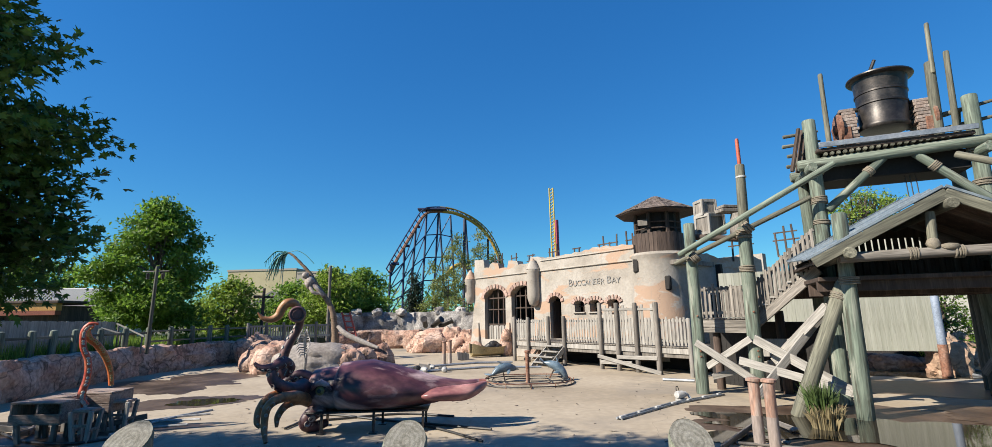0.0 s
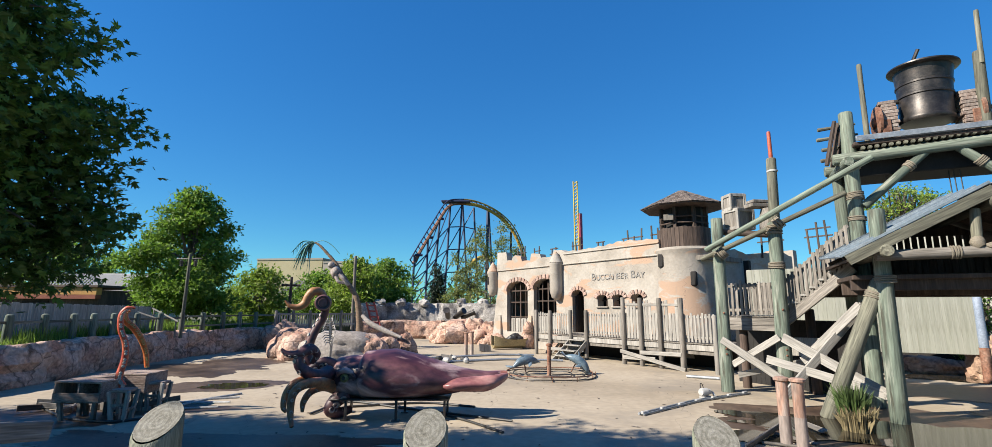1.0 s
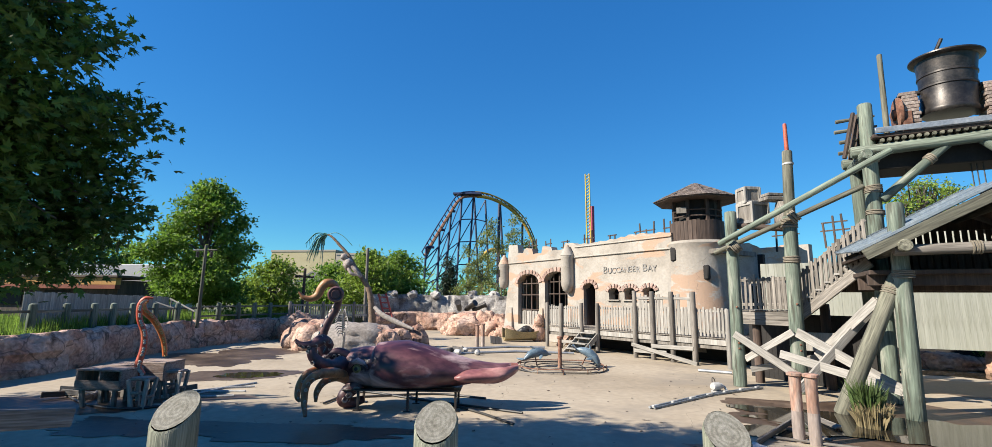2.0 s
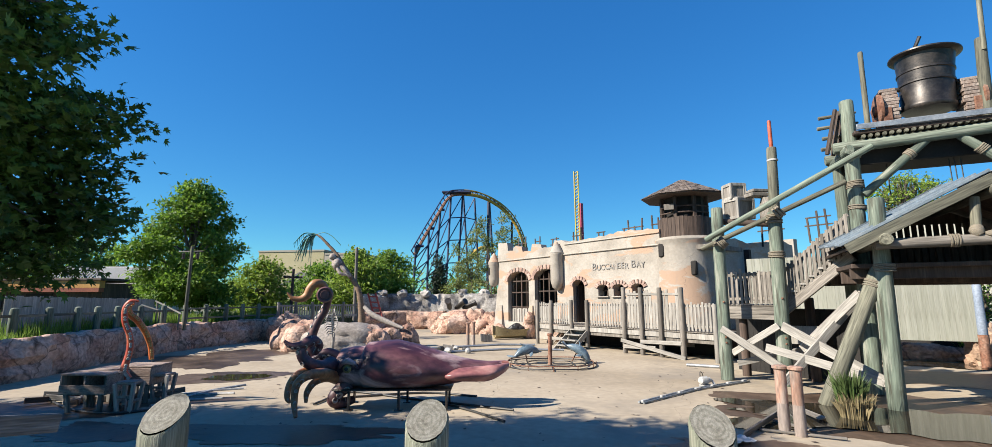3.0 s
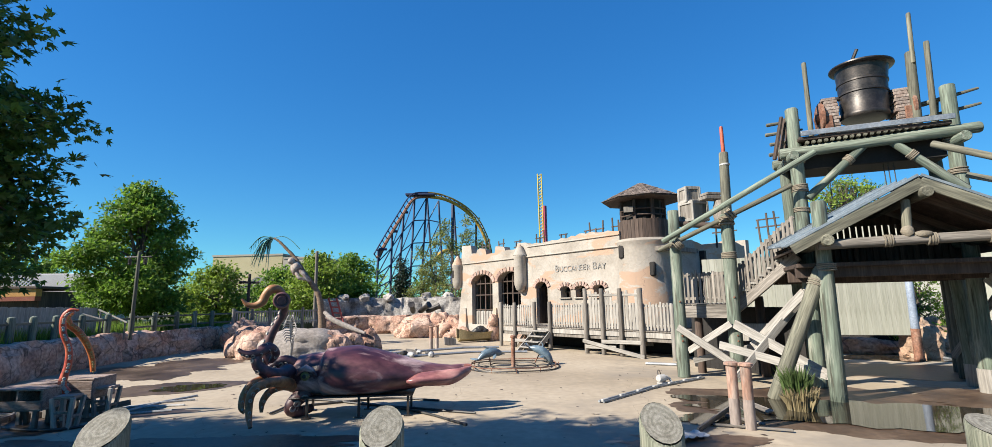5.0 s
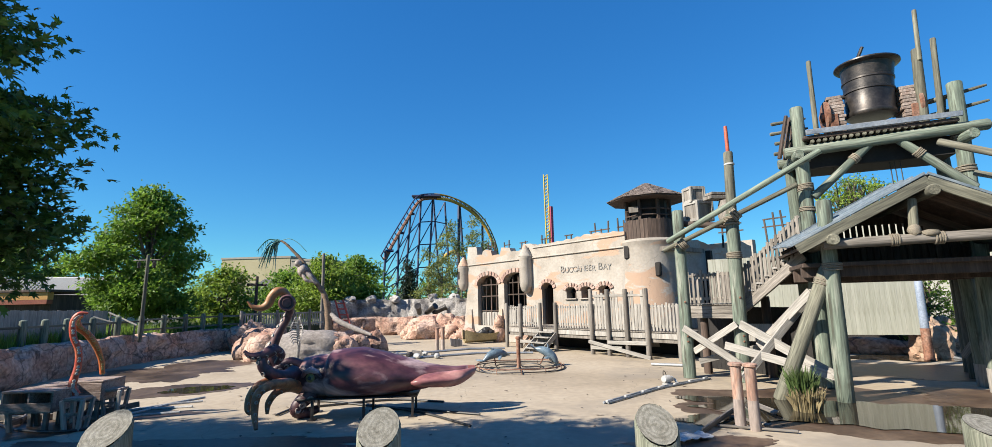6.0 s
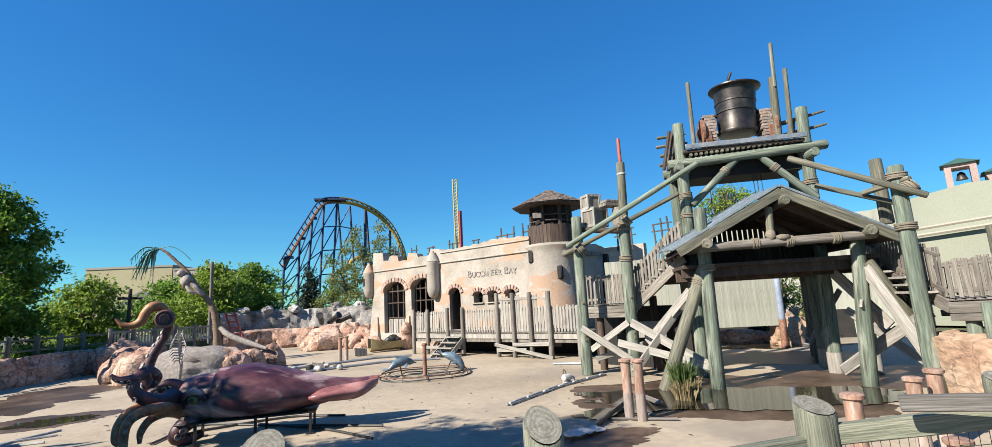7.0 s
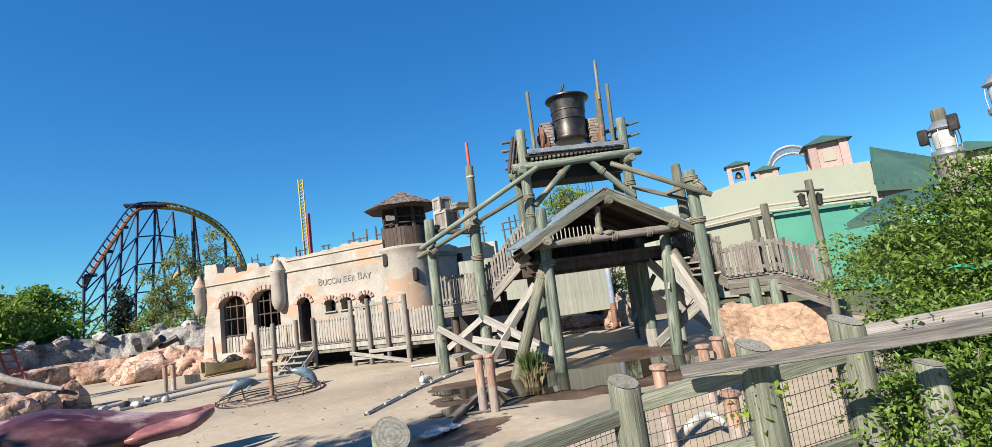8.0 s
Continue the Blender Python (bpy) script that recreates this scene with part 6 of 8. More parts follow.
def leaf_cloud(clumps, n, size, seed, shell=0.55, maple=False):
    """Leaves as folded blades, thick towards the outside of each clump, in twig bunches. clumps: (centre, radii)."""
    r = np.random.RandomState(seed)
    vol = np.array([c[1][0] * c[1][1] * c[1][2] for c in clumps]) ** (2 / 3)
    per = np.maximum((n * vol / vol.sum()).astype(int), 1)
    V, F = [], []
    base = 0
    for (c, s), k in zip(clumps, per):
        tw = max(4, k // 14)
        d = r.normal(size=(tw, 3))
        d /= np.linalg.norm(d, axis=1)[:, None]
        rad = (shell + (1 - shell) * r.rand(tw) ** 0.6)[:, None]
        lump = (1 + 0.28 * np.sin(d[:, :1] * 5 + seed) * np.sin(d[:, 1:2] * 6 + 1.3 * seed) + 0.2 * np.sin(d[:, 2:] * 9 + seed * 2.1))
        tips = np.array(c) + d * rad * lump * np.array(s)
        idx = r.randint(0, tw, k)
        pos = tips[idx] + r.normal(size=(k, 3)) * size * 2.0 * np.array((1, 1, 0.55))
        out = d[idx] + r.normal(size=(k, 3)) * 0.8
        out /= np.linalg.norm(out, axis=1)[:, None]
        nrm = np.array((0, 0, 1.0)) + r.normal(size=(k, 3)) * 0.55
        side = np.cross(out, nrm)
        side /= np.linalg.norm(side, axis=1)[:, None] + 1e-9
        up = np.cross(side, out)
        sz = (size * (0.6 + 0.8 * r.rand(k)))[:, None]
        if maple:
            shape = [(-0.5, 0, 0), (-0.1, 0.62, -0.12), (0.1, 0.3, 0.02), (0.75, 0.5, -0.1), (0.45, 0.16, 0.03), (1.1, 0, -0.08), (0.45, -0.16, 0.03), (0.75, -0.5, -0.1), (0.1, -0.3, 0.02), (-0.1, -0.62, -0.12)]
        else:
            shape = [(-0.7, 0, 0), (0.0, 0.42, 0.1), (0.9, 0, -0.1), (0.0, -0.42, 0.1)]
        q = np.stack([pos + sz * (out * a + side * b + up * e) for a, b, e in shape], 1)
        m = len(shape)
        V.append(q.reshape(-1, 3))
        F.append(base + np.arange(k * m).reshape(k, m))
        base += k * m
    return np.concatenate(V), np.concatenate(F)


def limbs(base, clumps, r0, seed, parent, fork=0.45):
    """Trunk and limbs that reach into the clumps."""
    rnd = random.Random(seed)
    b = Vector(base)
    top = sum((Vector(c) for c, _ in clumps), Vector()) / len(clumps)
    hub = b.lerp(Vector((b.x * 0.6 + top.x * 0.4, b.y * 0.6 + top.y * 0.4, top.z)), fork)
    high = Vector((top.x, top.y, max(c[2] for c, _ in clumps)))
    path = smooth_path([b, b.lerp(hub, 0.5) + Vector((rnd.uniform(-0.1, 0.1), 0, 0)), hub, hub.lerp(high, 0.6)], 4)
    bm = tube(path, lerp_list([r0 * 1.25, r0, r0 * 0.8, r0 * 0.25], len(path)), 10)
    for c, s in clumps:
        c = Vector(c)
        st = hub.lerp(high, rnd.uniform(0, 0.45))
        md = st.lerp(c, 0.5) + Vector((rnd.uniform(-0.2, 0.2), rnd.uniform(-0.2, 0.2), 0.15 * (c - st).length))
        p = smooth_path([st, md, c], 4)
        tube(p, lerp_list([r0 * 0.45, r0 * 0.25, r0 * 0.06], len(p)), 6, bm)
        for _ in range(4):
            e = c + Vector((rnd.uniform(-1, 1) * s[0], rnd.uniform(-1, 1) * s[1], rnd.uniform(-0.5, 1) * s[2])) * 0.8
            tube([md.lerp(c, 0.6), md.lerp(e, 0.8) + Vector((0, 0, 0.1)), e], [r0 * 0.14, r0 * 0.09, r0 * 0.03], 5, bm)
    return part("trunk", bm, M_BARK, parent)


def tree(label, base, clumps, n, size, material, r0, seed, maple=False, group="", shell=0.55, fork=0.45, name="tree"):
    t = thing(name, label, "tree", base, group=group)
    loc = [(tuple(Vector(c) - Vector(base)), s) for c, s in clumps]
    limbs((0, 0, 0), loc, r0, seed, t, fork)
    v, f = leaf_cloud(loc, n, size, seed, shell, maple)
    tagged(part("crown", raw_mesh("crown", v, f, material), None, t), kind="stuff")
    return t


# the maple beside the path; its unseen outer clumps are placed to cast shade
tree("tall maple with dense dark green leaves overhanging pool", (-9.6, 4.2, 0.6),
     [((-6.55, 5.34, 5.95), (1.0, 0.9, 0.65)), ((-6.6, 5.84, 5.85), (0.45, 0.5, 0.32)), ((-6.47, 4.79, 5), (1.2, 1.1, 1.1)), ((-6.73, 6.06, 4.51), (1.25, 1.1, 0.75)), ((-6.37, 6.72, 5.02), (0.62, 0.6, 0.34)),
      ((-6.71, 6.67, 4.26), (0.7, 0.7, 0.42)), ((-7.13, 6.51, 3.57), (1.2, 1.1, 0.8)), ((-6.82, 7.12, 3.54), (0.7, 0.7, 0.45)), ((-7.45, 6.81, 2.95), (1.0, 1.0, 0.45)), ((-7.27, 5.4, 3.91), (1.5, 1.2, 1.6)),
      ((-11.5, 4.5, 6.4), (2.4, 2.2, 1.7)), ((-9.4, 5.6, 4.6), (1.7, 1.6, 1.6)), ((-9.5, 3.8, 8.2), (2.4, 2.2, 1.6)), ((-13.2, 6.0, 5.2), (2.2, 2.0, 1.8)), ((-12.0, 2.2, 7.2), (2.2, 2.0, 1.6)), ((-7.9, 3.9, 8.0), (1.4, 1.4, 1.0)),
      ((-10.2, 7.75, 6.3), (0.6, 0.35, 0.4)), ((-9.8, 5.7, 6.8), (1.3, 0.55, 0.5)), ((-8.6, 5.75, 7.6), (1.2, 0.45, 0.5)), ((-11.0, 6.6, 5.4), (1.2, 0.7, 0.6)), ((-10.9, 5.3, 6.2), (1.3, 0.6, 0.6)), ((-10.6, 7.1, 5.2), (0.9, 0.35, 0.4)), ((-8.3, 4.5, 9.3), (1.2, 0.5, 0.5))],
     56000, 0.09, M_LEAF_DARK, 0.26, 5, True, shell=0.3)


# out-of-view tree added to shade the left of the pool floor
tree("unseen dark green maple added to shade the pool", (-17.0, 4.5, 0.6),
     [((-15.5, 5.5, 6.6), (2.0, 1.8, 1.5)), ((-13.6, 6.2, 5.6), (1.6, 1.5, 1.3)), ((-13.5, 4.0, 8.6), (1.5, 1.3, 1.2)), ((-19.5, 6.4, 5.6), (2.0, 1.8, 1.6)), ((-15.2, 5.0, 8.2), (1.4, 1.3, 1.0)), ((-18.5, 5.0, 7.5), (2.0, 2.0, 1.6)), ((-16.5, 3.0, 8.0), (2.0, 1.8, 1.4))],
     15000, 0.13, M_LEAF_DARK, 0.24, 6, True, shell=0.4)


def round_tree(label, stem, h, w, n, size, material, seed, low=0.22, group=""):
    """A broad rounded tree of many clumps."""
    rnd = random.Random(seed)
    b = Vector((stem[0], stem[1], 0.4))
    cl = []
    for i in range(34):
        t = (i + 0.5) / 34
        z = h * (low + (1 - low) * t * 0.93)
        prof = w / 2 * math.sin(math.pi * (0.14 + 0.82 * t) ** 0.8) ** 0.75
        a = i * 2.4 + rnd.uniform(-0.5, 0.5)
        rr = prof * rnd.uniform(0.35, 0.86)
        s = w * rnd.uniform(0.1, 0.17) * (1.15 - 0.5 * t)
        cl.append(((b.x + rr * math.cos(a), b.y + rr * math.sin(a), b.z + z), (s * 1.1, s * 1.1, s * 0.6)))
    cl.append(((b.x, b.y, b.z + h * 0.93), (w * 0.1, w * 0.1, h * 0.09)))
    return tree(label, tuple(b), cl, n, size, material, 0.02 * h + 0.02, seed, group=group, shell=0.4, fork=0.3)


round_tree("rounded broadleaf tree with fresh green foliage", (-18.77, 27.14, 1.77), 8.7, 6.4, 30000, 0.14, M_LEAF, 11)
round_tree("small bright green tree behind the railing", (-17.99, 33.47, 2.06), 4.7, 5.0, 7000, 0.16, M_LEAF_BRIGHT, 12)
round_tree("bright green tree behind the palm figure", (-13.9, 41.75, 1.97), 6.2, 6.5, 8000, 0.19, M_LEAF_BRIGHT, 13)
round_tree("bright green tree behind the palm figure", (-12.19, 45.39, 1.93), 6.4, 6.0, 8000, 0.19, M_LEAF, 14)
round_tree("shrubby tree beyond the park fence", (-40.03, 44.69, 3.76), 5.5, 8.0, 4000, 0.3, M_LEAF, 15, 0.1)
round_tree("shrubby tree beyond the park fence", (-43.27, 44.41, 3.76), 8.5, 11.0, 7000, 0.3, M_LEAF, 16, 0.1)
round_tree("green tree standing behind the timber tower", (18.9, 24.0, 2.93), 7.9, 3.6, 2600, 0.095, M_LEAF_BRIGHT, 17, 0.8)
round_tree("green shrub beyond the clad wall", (17.6, 19.4, 1.73), 3.2, 2.6, 4000, 0.08, M_LEAF, 18, 0.0)
round_tree("green tree beside the coaster lift", (-22.79, 55.5, 1.88), 6.0, 7.0, 5000, 0.26, M_LEAF, 19)
# dark conifer
cb = (-8.36, 51.32, 2.52)
tree("narrow dark green conifer behind the ruin", (cb[0], cb[1], 0.2), [((cb[0] + 0.2 * math.sin(i * 2.0), cb[1] + 0.2 * math.cos(i * 2.0), 1.0 + i * 0.62), (1.45 - 0.13 * i, 1.45 - 0.13 * i, 0.5)) for i in range(10)], 6000, 0.16, M_LEAF_CONIFER, 0.12, 21, shell=0.2)
# open, yellowish birches
for i, (q, h) in enumerate((((-4.51, 47.79, 2.49), 8.4), ((-2.38, 45.94, 2.48), 10.4), ((-1.04, 49.99, 2.49), 9.6), ((-5.97, 49.64, 2.5), 5.5))):
    rnd = random.Random(70 + i)
    cl = [((q[0] + rnd.uniform(-1.5, 1.5), q[1] + rnd.uniform(-1, 1), h * (0.3 + 0.66 * k / 11)), (0.75, 0.75, 0.6)) for k in range(12)]
    tree("slender open birch with sparse yellowish leaves", (q[0], q[1], 0.2), cl, 3000, 0.13, M_LEAF_YELLOW, 0.1, 30 + i, group="birches", shell=0.1, fork=0.5)
# bush and vines by the ramp
tree("dense bright green bush climbing over the fence", (7.0, 1.6, 0.4),
     [((7.06, 2.09, 2.21), (0.9, 0.85, 0.5)), ((7.32, 2.52, 2.17), (0.6, 0.55, 0.36)), ((7.72, 3.11, 2.15), (0.36, 0.34, 0.25)), ((7.16, 1.78, 2.47), (0.9, 0.8, 0.6)), ((6.68, 1.95, 1.61), (0.9, 0.8, 0.5)), ((6.59, 1.6, 1.79), (1.1, 0.9, 0.8)),
      ((5.53, 1.61, 1.18), (0.7, 0.6, 0.5)), ((5.03, 1.77, 0.99), (0.4, 0.4, 0.35)), ((5.2, 1.33, 1), (0.7, 0.6, 0.5)), ((6.53, 2.33, 1.3), (0.32, 0.32, 0.3)), ((8.62, 3.99, 1.81), (0.28, 0.28, 0.16)), ((7.22, 1.59, 2.76), (0.45, 0.45, 0.35)),
      ((6.06, 1.27, 1.31), (1.0, 0.9, 1.0)), ((7.07, 1.35, 1.96), (1.0, 0.9, 1.0))],
     54000, 0.034, M_LEAF_BUSH, 0.06, 41, shell=0.35, fork=0.2, name="bush")
# reeds at the tower's foot
def reeds(c, n, h, w, seed, material, label, category="reeds"):
    r = np.random.RandomState(seed)
    V, F = [], []
    for i in range(n):
        a, d = r.rand() * 6.28, w * r.rand() ** 0.7
        p = np.array((d * math.cos(a), d * math.sin(a), 0))
        out = np.array((math.cos(a), math.sin(a), 0)) * (0.05 + 0.3 * r.rand() ** 2) * h
        hh = h * (0.55 + 0.5 * r.rand())
        sd = np.array((-math.sin(a + r.rand()), math.cos(a + r.rand()), 0)) * 0.012
        mid, tip = p + out * 0.3 + (0, 0, hh * 0.65), p + out + (0, 0, hh * (0.75 + 0.25 * r.rand()))
        b = len(V)
        V += [p - sd, p + sd, mid + sd * 0.8, tip, mid - sd * 0.8]
        F.append((b, b + 1, b + 2, b + 3, b + 4))
    ob = part(category, raw_mesh(category, V, F, material), None, m=pose(*c))
    return tagged(ob, label, category, kind="stuff")


M_REED = leaf_mat("reed", (0.06, 0.11, 0.03), (0.12, 0.17, 0.05), 0.2)
M_STRAW = leaf_mat("straw", (0.25, 0.2, 0.1), (0.36, 0.3, 0.17), 0.2)
reeds((6.58, 10.37, 0), 420, 0.95, 0.2, 3, M_REED, "tuft of green reeds growing from the puddle", "reeds")
reeds((6.51, 10.15, 0), 300, 0.55, 0.26, 4, M_STRAW, "dry straw-coloured reed stems in the puddle", "dry_reeds")

# grass bank behind the left rock wall
M_GRASS = leaf_mat("grass", (0.17, 0.29, 0.04), (0.3, 0.45, 0.08), 0.5)
bank = sheet("grass_bank", [(-60, -2), (-15.9, 4), (-15.3, 10), (-15.0, 14.2), (-15.6, 17.0), (-16.0, 20.3), (-15.8, 24.2), (-14.6, 28.4), (-13.0, 31), (-14, 60), (-60, 60)], 1.0, M_EARTH, "raised grassy ground behind the rock wall", "ground", 1.1)
rr = np.random.RandomState(9)
V, F = [], []
edge = smooth_path([(-15.4, 10, 0), (-15.1, 14.2, 0), (-15.8, 17.0, 0), (-16.2, 20.3, 0), (-16.0, 24.2, 0), (-14.8, 28.4, 0), (-13.2, 31, 0)], 12)
for i in range(26000):
    k = rr.rand() * (len(edge) - 2)
    p = edge[int(k)].lerp(edge[int(k) + 1], k % 1)
    off = rr.rand() ** 1.4 * 9
    p = np.array((p.x - off, p.y + rr.normal() * 0.3, 1.0))
    h = (0.15 + 0.3 * rr.rand()) * (1.0 + (0.7 if noise.noise(Vector(p) * 0.4) > 0.05 else 0))
    a = rr.rand() * 6.28
    sd = np.array((math.cos(a), math.sin(a), 0)) * 0.02
    tp = p + (rr.normal() * 0.08, rr.normal() * 0.08, h)
    b = len(V)
    V += [p - sd, p + sd, tp]
    F.append((b, b + 1, b + 2))
tagged(part("grass", raw_mesh("grass", V, F, M_GRASS), None), "long green grass on the bank", "grass", kind="stuff")
# ---------------------------------------------------------------- front fence along the path
def fence_post(c, top, r=0.135, slant=0.0, lab=None):
    k = thing("fence_post", lab or "thick round weathered post with cut slanting top", "fence post", (c[0], c[1], 0.3), group="front fence posts")
    bm = bmesh.new()
    seg = 20
    rings = []
    for z, rr in ((0, 1.0), (0.4, 1.02), (top - 0.3 - 0.12, 1.0), (top - 0.3 - 0.02, 1.0), (top - 0.3, 0.93)):
        rings.append([bm.verts.new((r * rr * math.cos(a) * (1 + 0.02 * math.sin(5 * a)), r * rr * math.sin(a), z + (slant * r * math.sin(a) if z > 0.5 else 0))) for a in (2 * math.pi * i / seg for i in range(seg))])
    for a, b in zip(rings, rings[1:]):
        for i in range(seg):
            bm.faces.new((a[i], a[(i + 1) % seg], b[(i + 1) % seg], b[i]))
    bm.faces.new(rings[0][::-1])
    part("post", bm, M_FENCE, k)
    bm = bmesh.new()
    rg = []
    for q in (0.93, 0.75, 0.5, 0.25):
        rg.append([bm.verts.new((r * q * math.cos(a), r * q * math.sin(a), top - 0.3 + slant * r * q * math.sin(a) + 0.004)) for a in (2 * math.pi * i / seg for i in range(seg))])
    for a, b in zip(rg, rg[1:]):
        for i in range(seg):
            bm.faces.new((a[i], a[(i + 1) % seg], b[(i + 1) % seg], b[i]))
    bm.faces.new(rg[-1])
    part("end_grain", bm, M_RINGS, k, "grey cracked end grain")
    return k


def ring_mat():
    m = mat("growth_rings", [(0.2, 0.185, 0.145), (0.3, 0.285, 0.235), (0.36, 0.345, 0.295)], 22, 0.9, 0.4, fine=120, vary=0.12)
    nt = m.node_tree
    N, L = nt.nodes, nt.links
    w = N.new("ShaderNodeTexWave")
    w.wave_type, w.rings_direction = "RINGS", "Z"
    w.inputs["Scale"].default_value, w.inputs["Distortion"].default_value, w.inputs["Detail"].default_value = 11, 6.0, 4
    co = N.new("ShaderNodeTexCoord")
    L.new(co.outputs["Object"], w.inputs["Vector"])
    bsdf = N["Principled BSDF"]
    old = bsdf.inputs["Base Color"].links[0].from_socket
    mx = N.new("ShaderNodeMix")
    mx.data_type, mx.blend_type = "RGBA", "MULTIPLY"
    mx.inputs["Factor"].default_value = 0.28
    L.new(old, mx.inputs["A"])
    L.new(w.outputs["Color"], mx.inputs["B"])
    L.new(mx.outputs["Result"], bsdf.inputs["Base Color"])
    return m


M_RINGS = ring_mat()
FP = [(-2.24, 3.13, 1.59), (-0.58, 3.15, 1.56), (1.17, 3.19, 1.53), (3.14, 3.01, 1.51), (3.93, 2.3, 1.71), (4.89, 2.07, 1.77)]
FL = (-3.75, 2.6, 1.6)
for i, p in enumerate(FP):
    fence_post(p, p[2], 0.135, 0.75 if i < 3 else 0.35)
fence_post((4.91, 1.56, 1.38), (4.91, 1.55, 1.44)[2], 0.1, 0.2)
fence_post(FL, FL[2], 0.135, 0.75)
M_MESHWIRE = mat("black_wire", [(0.02, 0.02, 0.02), (0.04, 0.04, 0.04)], 5, 0.5, 0.1)


def fence_panel(a, b, za, zb, rail=True):
    """Top rail, bottom rail and welded wire mesh between two posts."""
    k = thing("wire_fence", "green-grey timber rails with black welded wire mesh", "fence", group="front fence bays")
    a, b = Vector((a[0], a[1], 0)), Vector((b[0], b[1], 0))
    z0 = 0.75
    board(a + Vector((0, 0, za)), b + Vector((0, 0, zb)), 0.13, 0.09, k, M_FENCE, "top_rail")
    board(a + Vector((0, 0, z0)), b + Vector((0, 0, z0 + zb - za)), 0.13, 0.07, k, M_FENCE, "bottom_rail")
    n = int((b - a).length / 0.05)
    bm = bmesh.new()
    for i in range(1, n):
        t = i / n
        p = a.lerp(b, t)
        tube([p + Vector((0, 0, z0 + (zb - za) * t)), p + Vector((0, 0, za + (zb - za) * t))], 0.0025, 4, bm)
    tagged(part("wire_upright", bm, M_MESHWIRE, k), kind="stuff")
    for j in range(5):
        h = (j + 0.7) / 5.2
        part("wire_cross", tube([a + Vector((0, 0, z0 + (za - z0) * h)), b + Vector((0, 0, z0 + zb - za + (za - z0) * h))], 0.003, 4), M_MESHWIRE, k)


rails = ((0, 1, 1.05, 1.05), (1, 2, 1.05, 1.05), (2, 3, 1.12, 1.25), (3, 4, 1.3, 1.52), (4, 5, 1.45, 1.5))
for i, j, za, zb in rails:
    fence_panel(FP[i], FP[j], za, zb)
fence_panel(FL, FP[0], 1.0, 1.05)
fence_panel(FP[5], (FP[5][0] + 1.9, FP[5][1] - 0.3), 1.5, 1.5)
lb = thing("handrail_board", "long grey sawn handrail board fixed across posts", "handrail")
board((3.34, 2.54, 1.59), (4.72, 0.86, 1.8), 0.1, 0.05, lb, M_HANDRAIL)
lb2 = thing("handrail_board", "long grey sawn handrail board fixed across posts", "handrail")
board((4.92, 2.01, 1.65), (5.5, 1.04, 1.82), 0.12, 0.05, lb2, M_HANDRAIL)
lb3 = thing("handrail_board", "loose grey board lying at the fence end", "board")
board((-3.39, 2.89, 1.54), (-3.39, 3.61, 1.41), 0.13, 0.05, lb3, M_HANDRAIL)
lq = (-3.42, 2.98, 1.52)
log((lq[0], lq[1], -0.1), (lq[0], lq[1], lq[2]), 0.06, lb3, M_WOOD_GREY, "stub", seg=8)
# the bank that the path runs on
sheet("path", [(-14, -12), (14, -12), (14, 1.0), (5.2, 1.2), (3.6, 1.5), (3.2, 2.7), (-2.9, 2.75), (-5.2, 3.0), (-14, 4)], 0.62, M_CONCRETE, "raised concrete path beside the fence", "path", 0.7)
tagged(part("pipe_bend", tube(smooth_path([(5.64, 4.93, 0.05), (5.73, 4.74, 0.25), (6.02, 4.7, 0.3), (6.1, 4.52, 0.2)], 5), 0.06, 10), M_PIPE), "white plastic pipe bend behind the fence", "pipe")

# ---------------------------------------------------------------- left bank: railings, lamp, fence
gr = thing("bank_railing", "green-grey post and rail fence along the wall", "railing")
RAIL = [(-15.55, 13.2), (-15.6, 14.6), (-15.75, 15.9), (-15.86, 17.1), (-15.92, 18.0), (-15.9, 18.9), (-15.9, 20.1), (-15.86, 21.4), (-15.85, 22.8), (-15.82, 24.3), (-15.56, 25.6), (-15.24, 26.6), (-14.98, 27.8), (-14.4, 29.2)]
for i, (x, y) in enumerate(RAIL):
    part("post", lathe([(0.1, 0.95), (0.12, 1.0), (0.118, 1.9), (0.105, 2.02), (0.05, 2.06)], 10), M_WOOD_GREEN, gr, m=pose(x, y, 0, 0, 0, 40 * i))
    if i:
        ox, oy = RAIL[i - 1]
        for z in ((1.86, 1.4) if i > 8 else (1.8, 1.12)):
            board((ox, oy, z), (x, y, z), 0.085, 0.05, gr, M_WOOD_MOSS, "rail")
wf = thing("board_fence", "tall grey vertical board fence on the bank", "board fence")
fa, fb = Vector((-16.24, 14.84, 1.84)), Vector((-17.61, 23.04, 1.57))
n = 60
for i in range(n):
    c = fa.lerp(fb, (i + 0.5) / n)
    board((c.x, c.y, 0.95), (c.x, c.y, 2.42 - 0.1 * i / n + random.uniform(-0.02, 0.02)), (fb - fa).to_2d().length / n * 0.96, 0.03, wf, M_WOOD_PALE, "board", up=tuple((fb - fa).to_2d().to_3d()), bevel=0.004)
for q in (((-19.33, 20.22, 2.3), (-17.56, 21.13, 1.5)), ((-18.07, 20.69, 2.17), (-16.54, 21.31, 1.69)), ((-17.11, 21.5, 2.09), (-16.14, 21.61, 1.78)), ((-16.65, 21.86, 2.24), (-15.22, 21.66, 1.66))):
    hr = thing("ramp_handrail", "thin pale grey sloping handrail beside the fence", "handrail", group="ramp handrails")
    board(q[0], q[1], 0.06, 0.05, hr, M_WOOD_PALE, "rail")
    for k in (0.08, 0.92):
        p = Vector(q[0]).lerp(Vector(q[1]), k)
        log((p.x, p.y, 0.95), (p.x, p.y, p.z), 0.035, hr, M_WOOD_GREY, "post", seg=8)


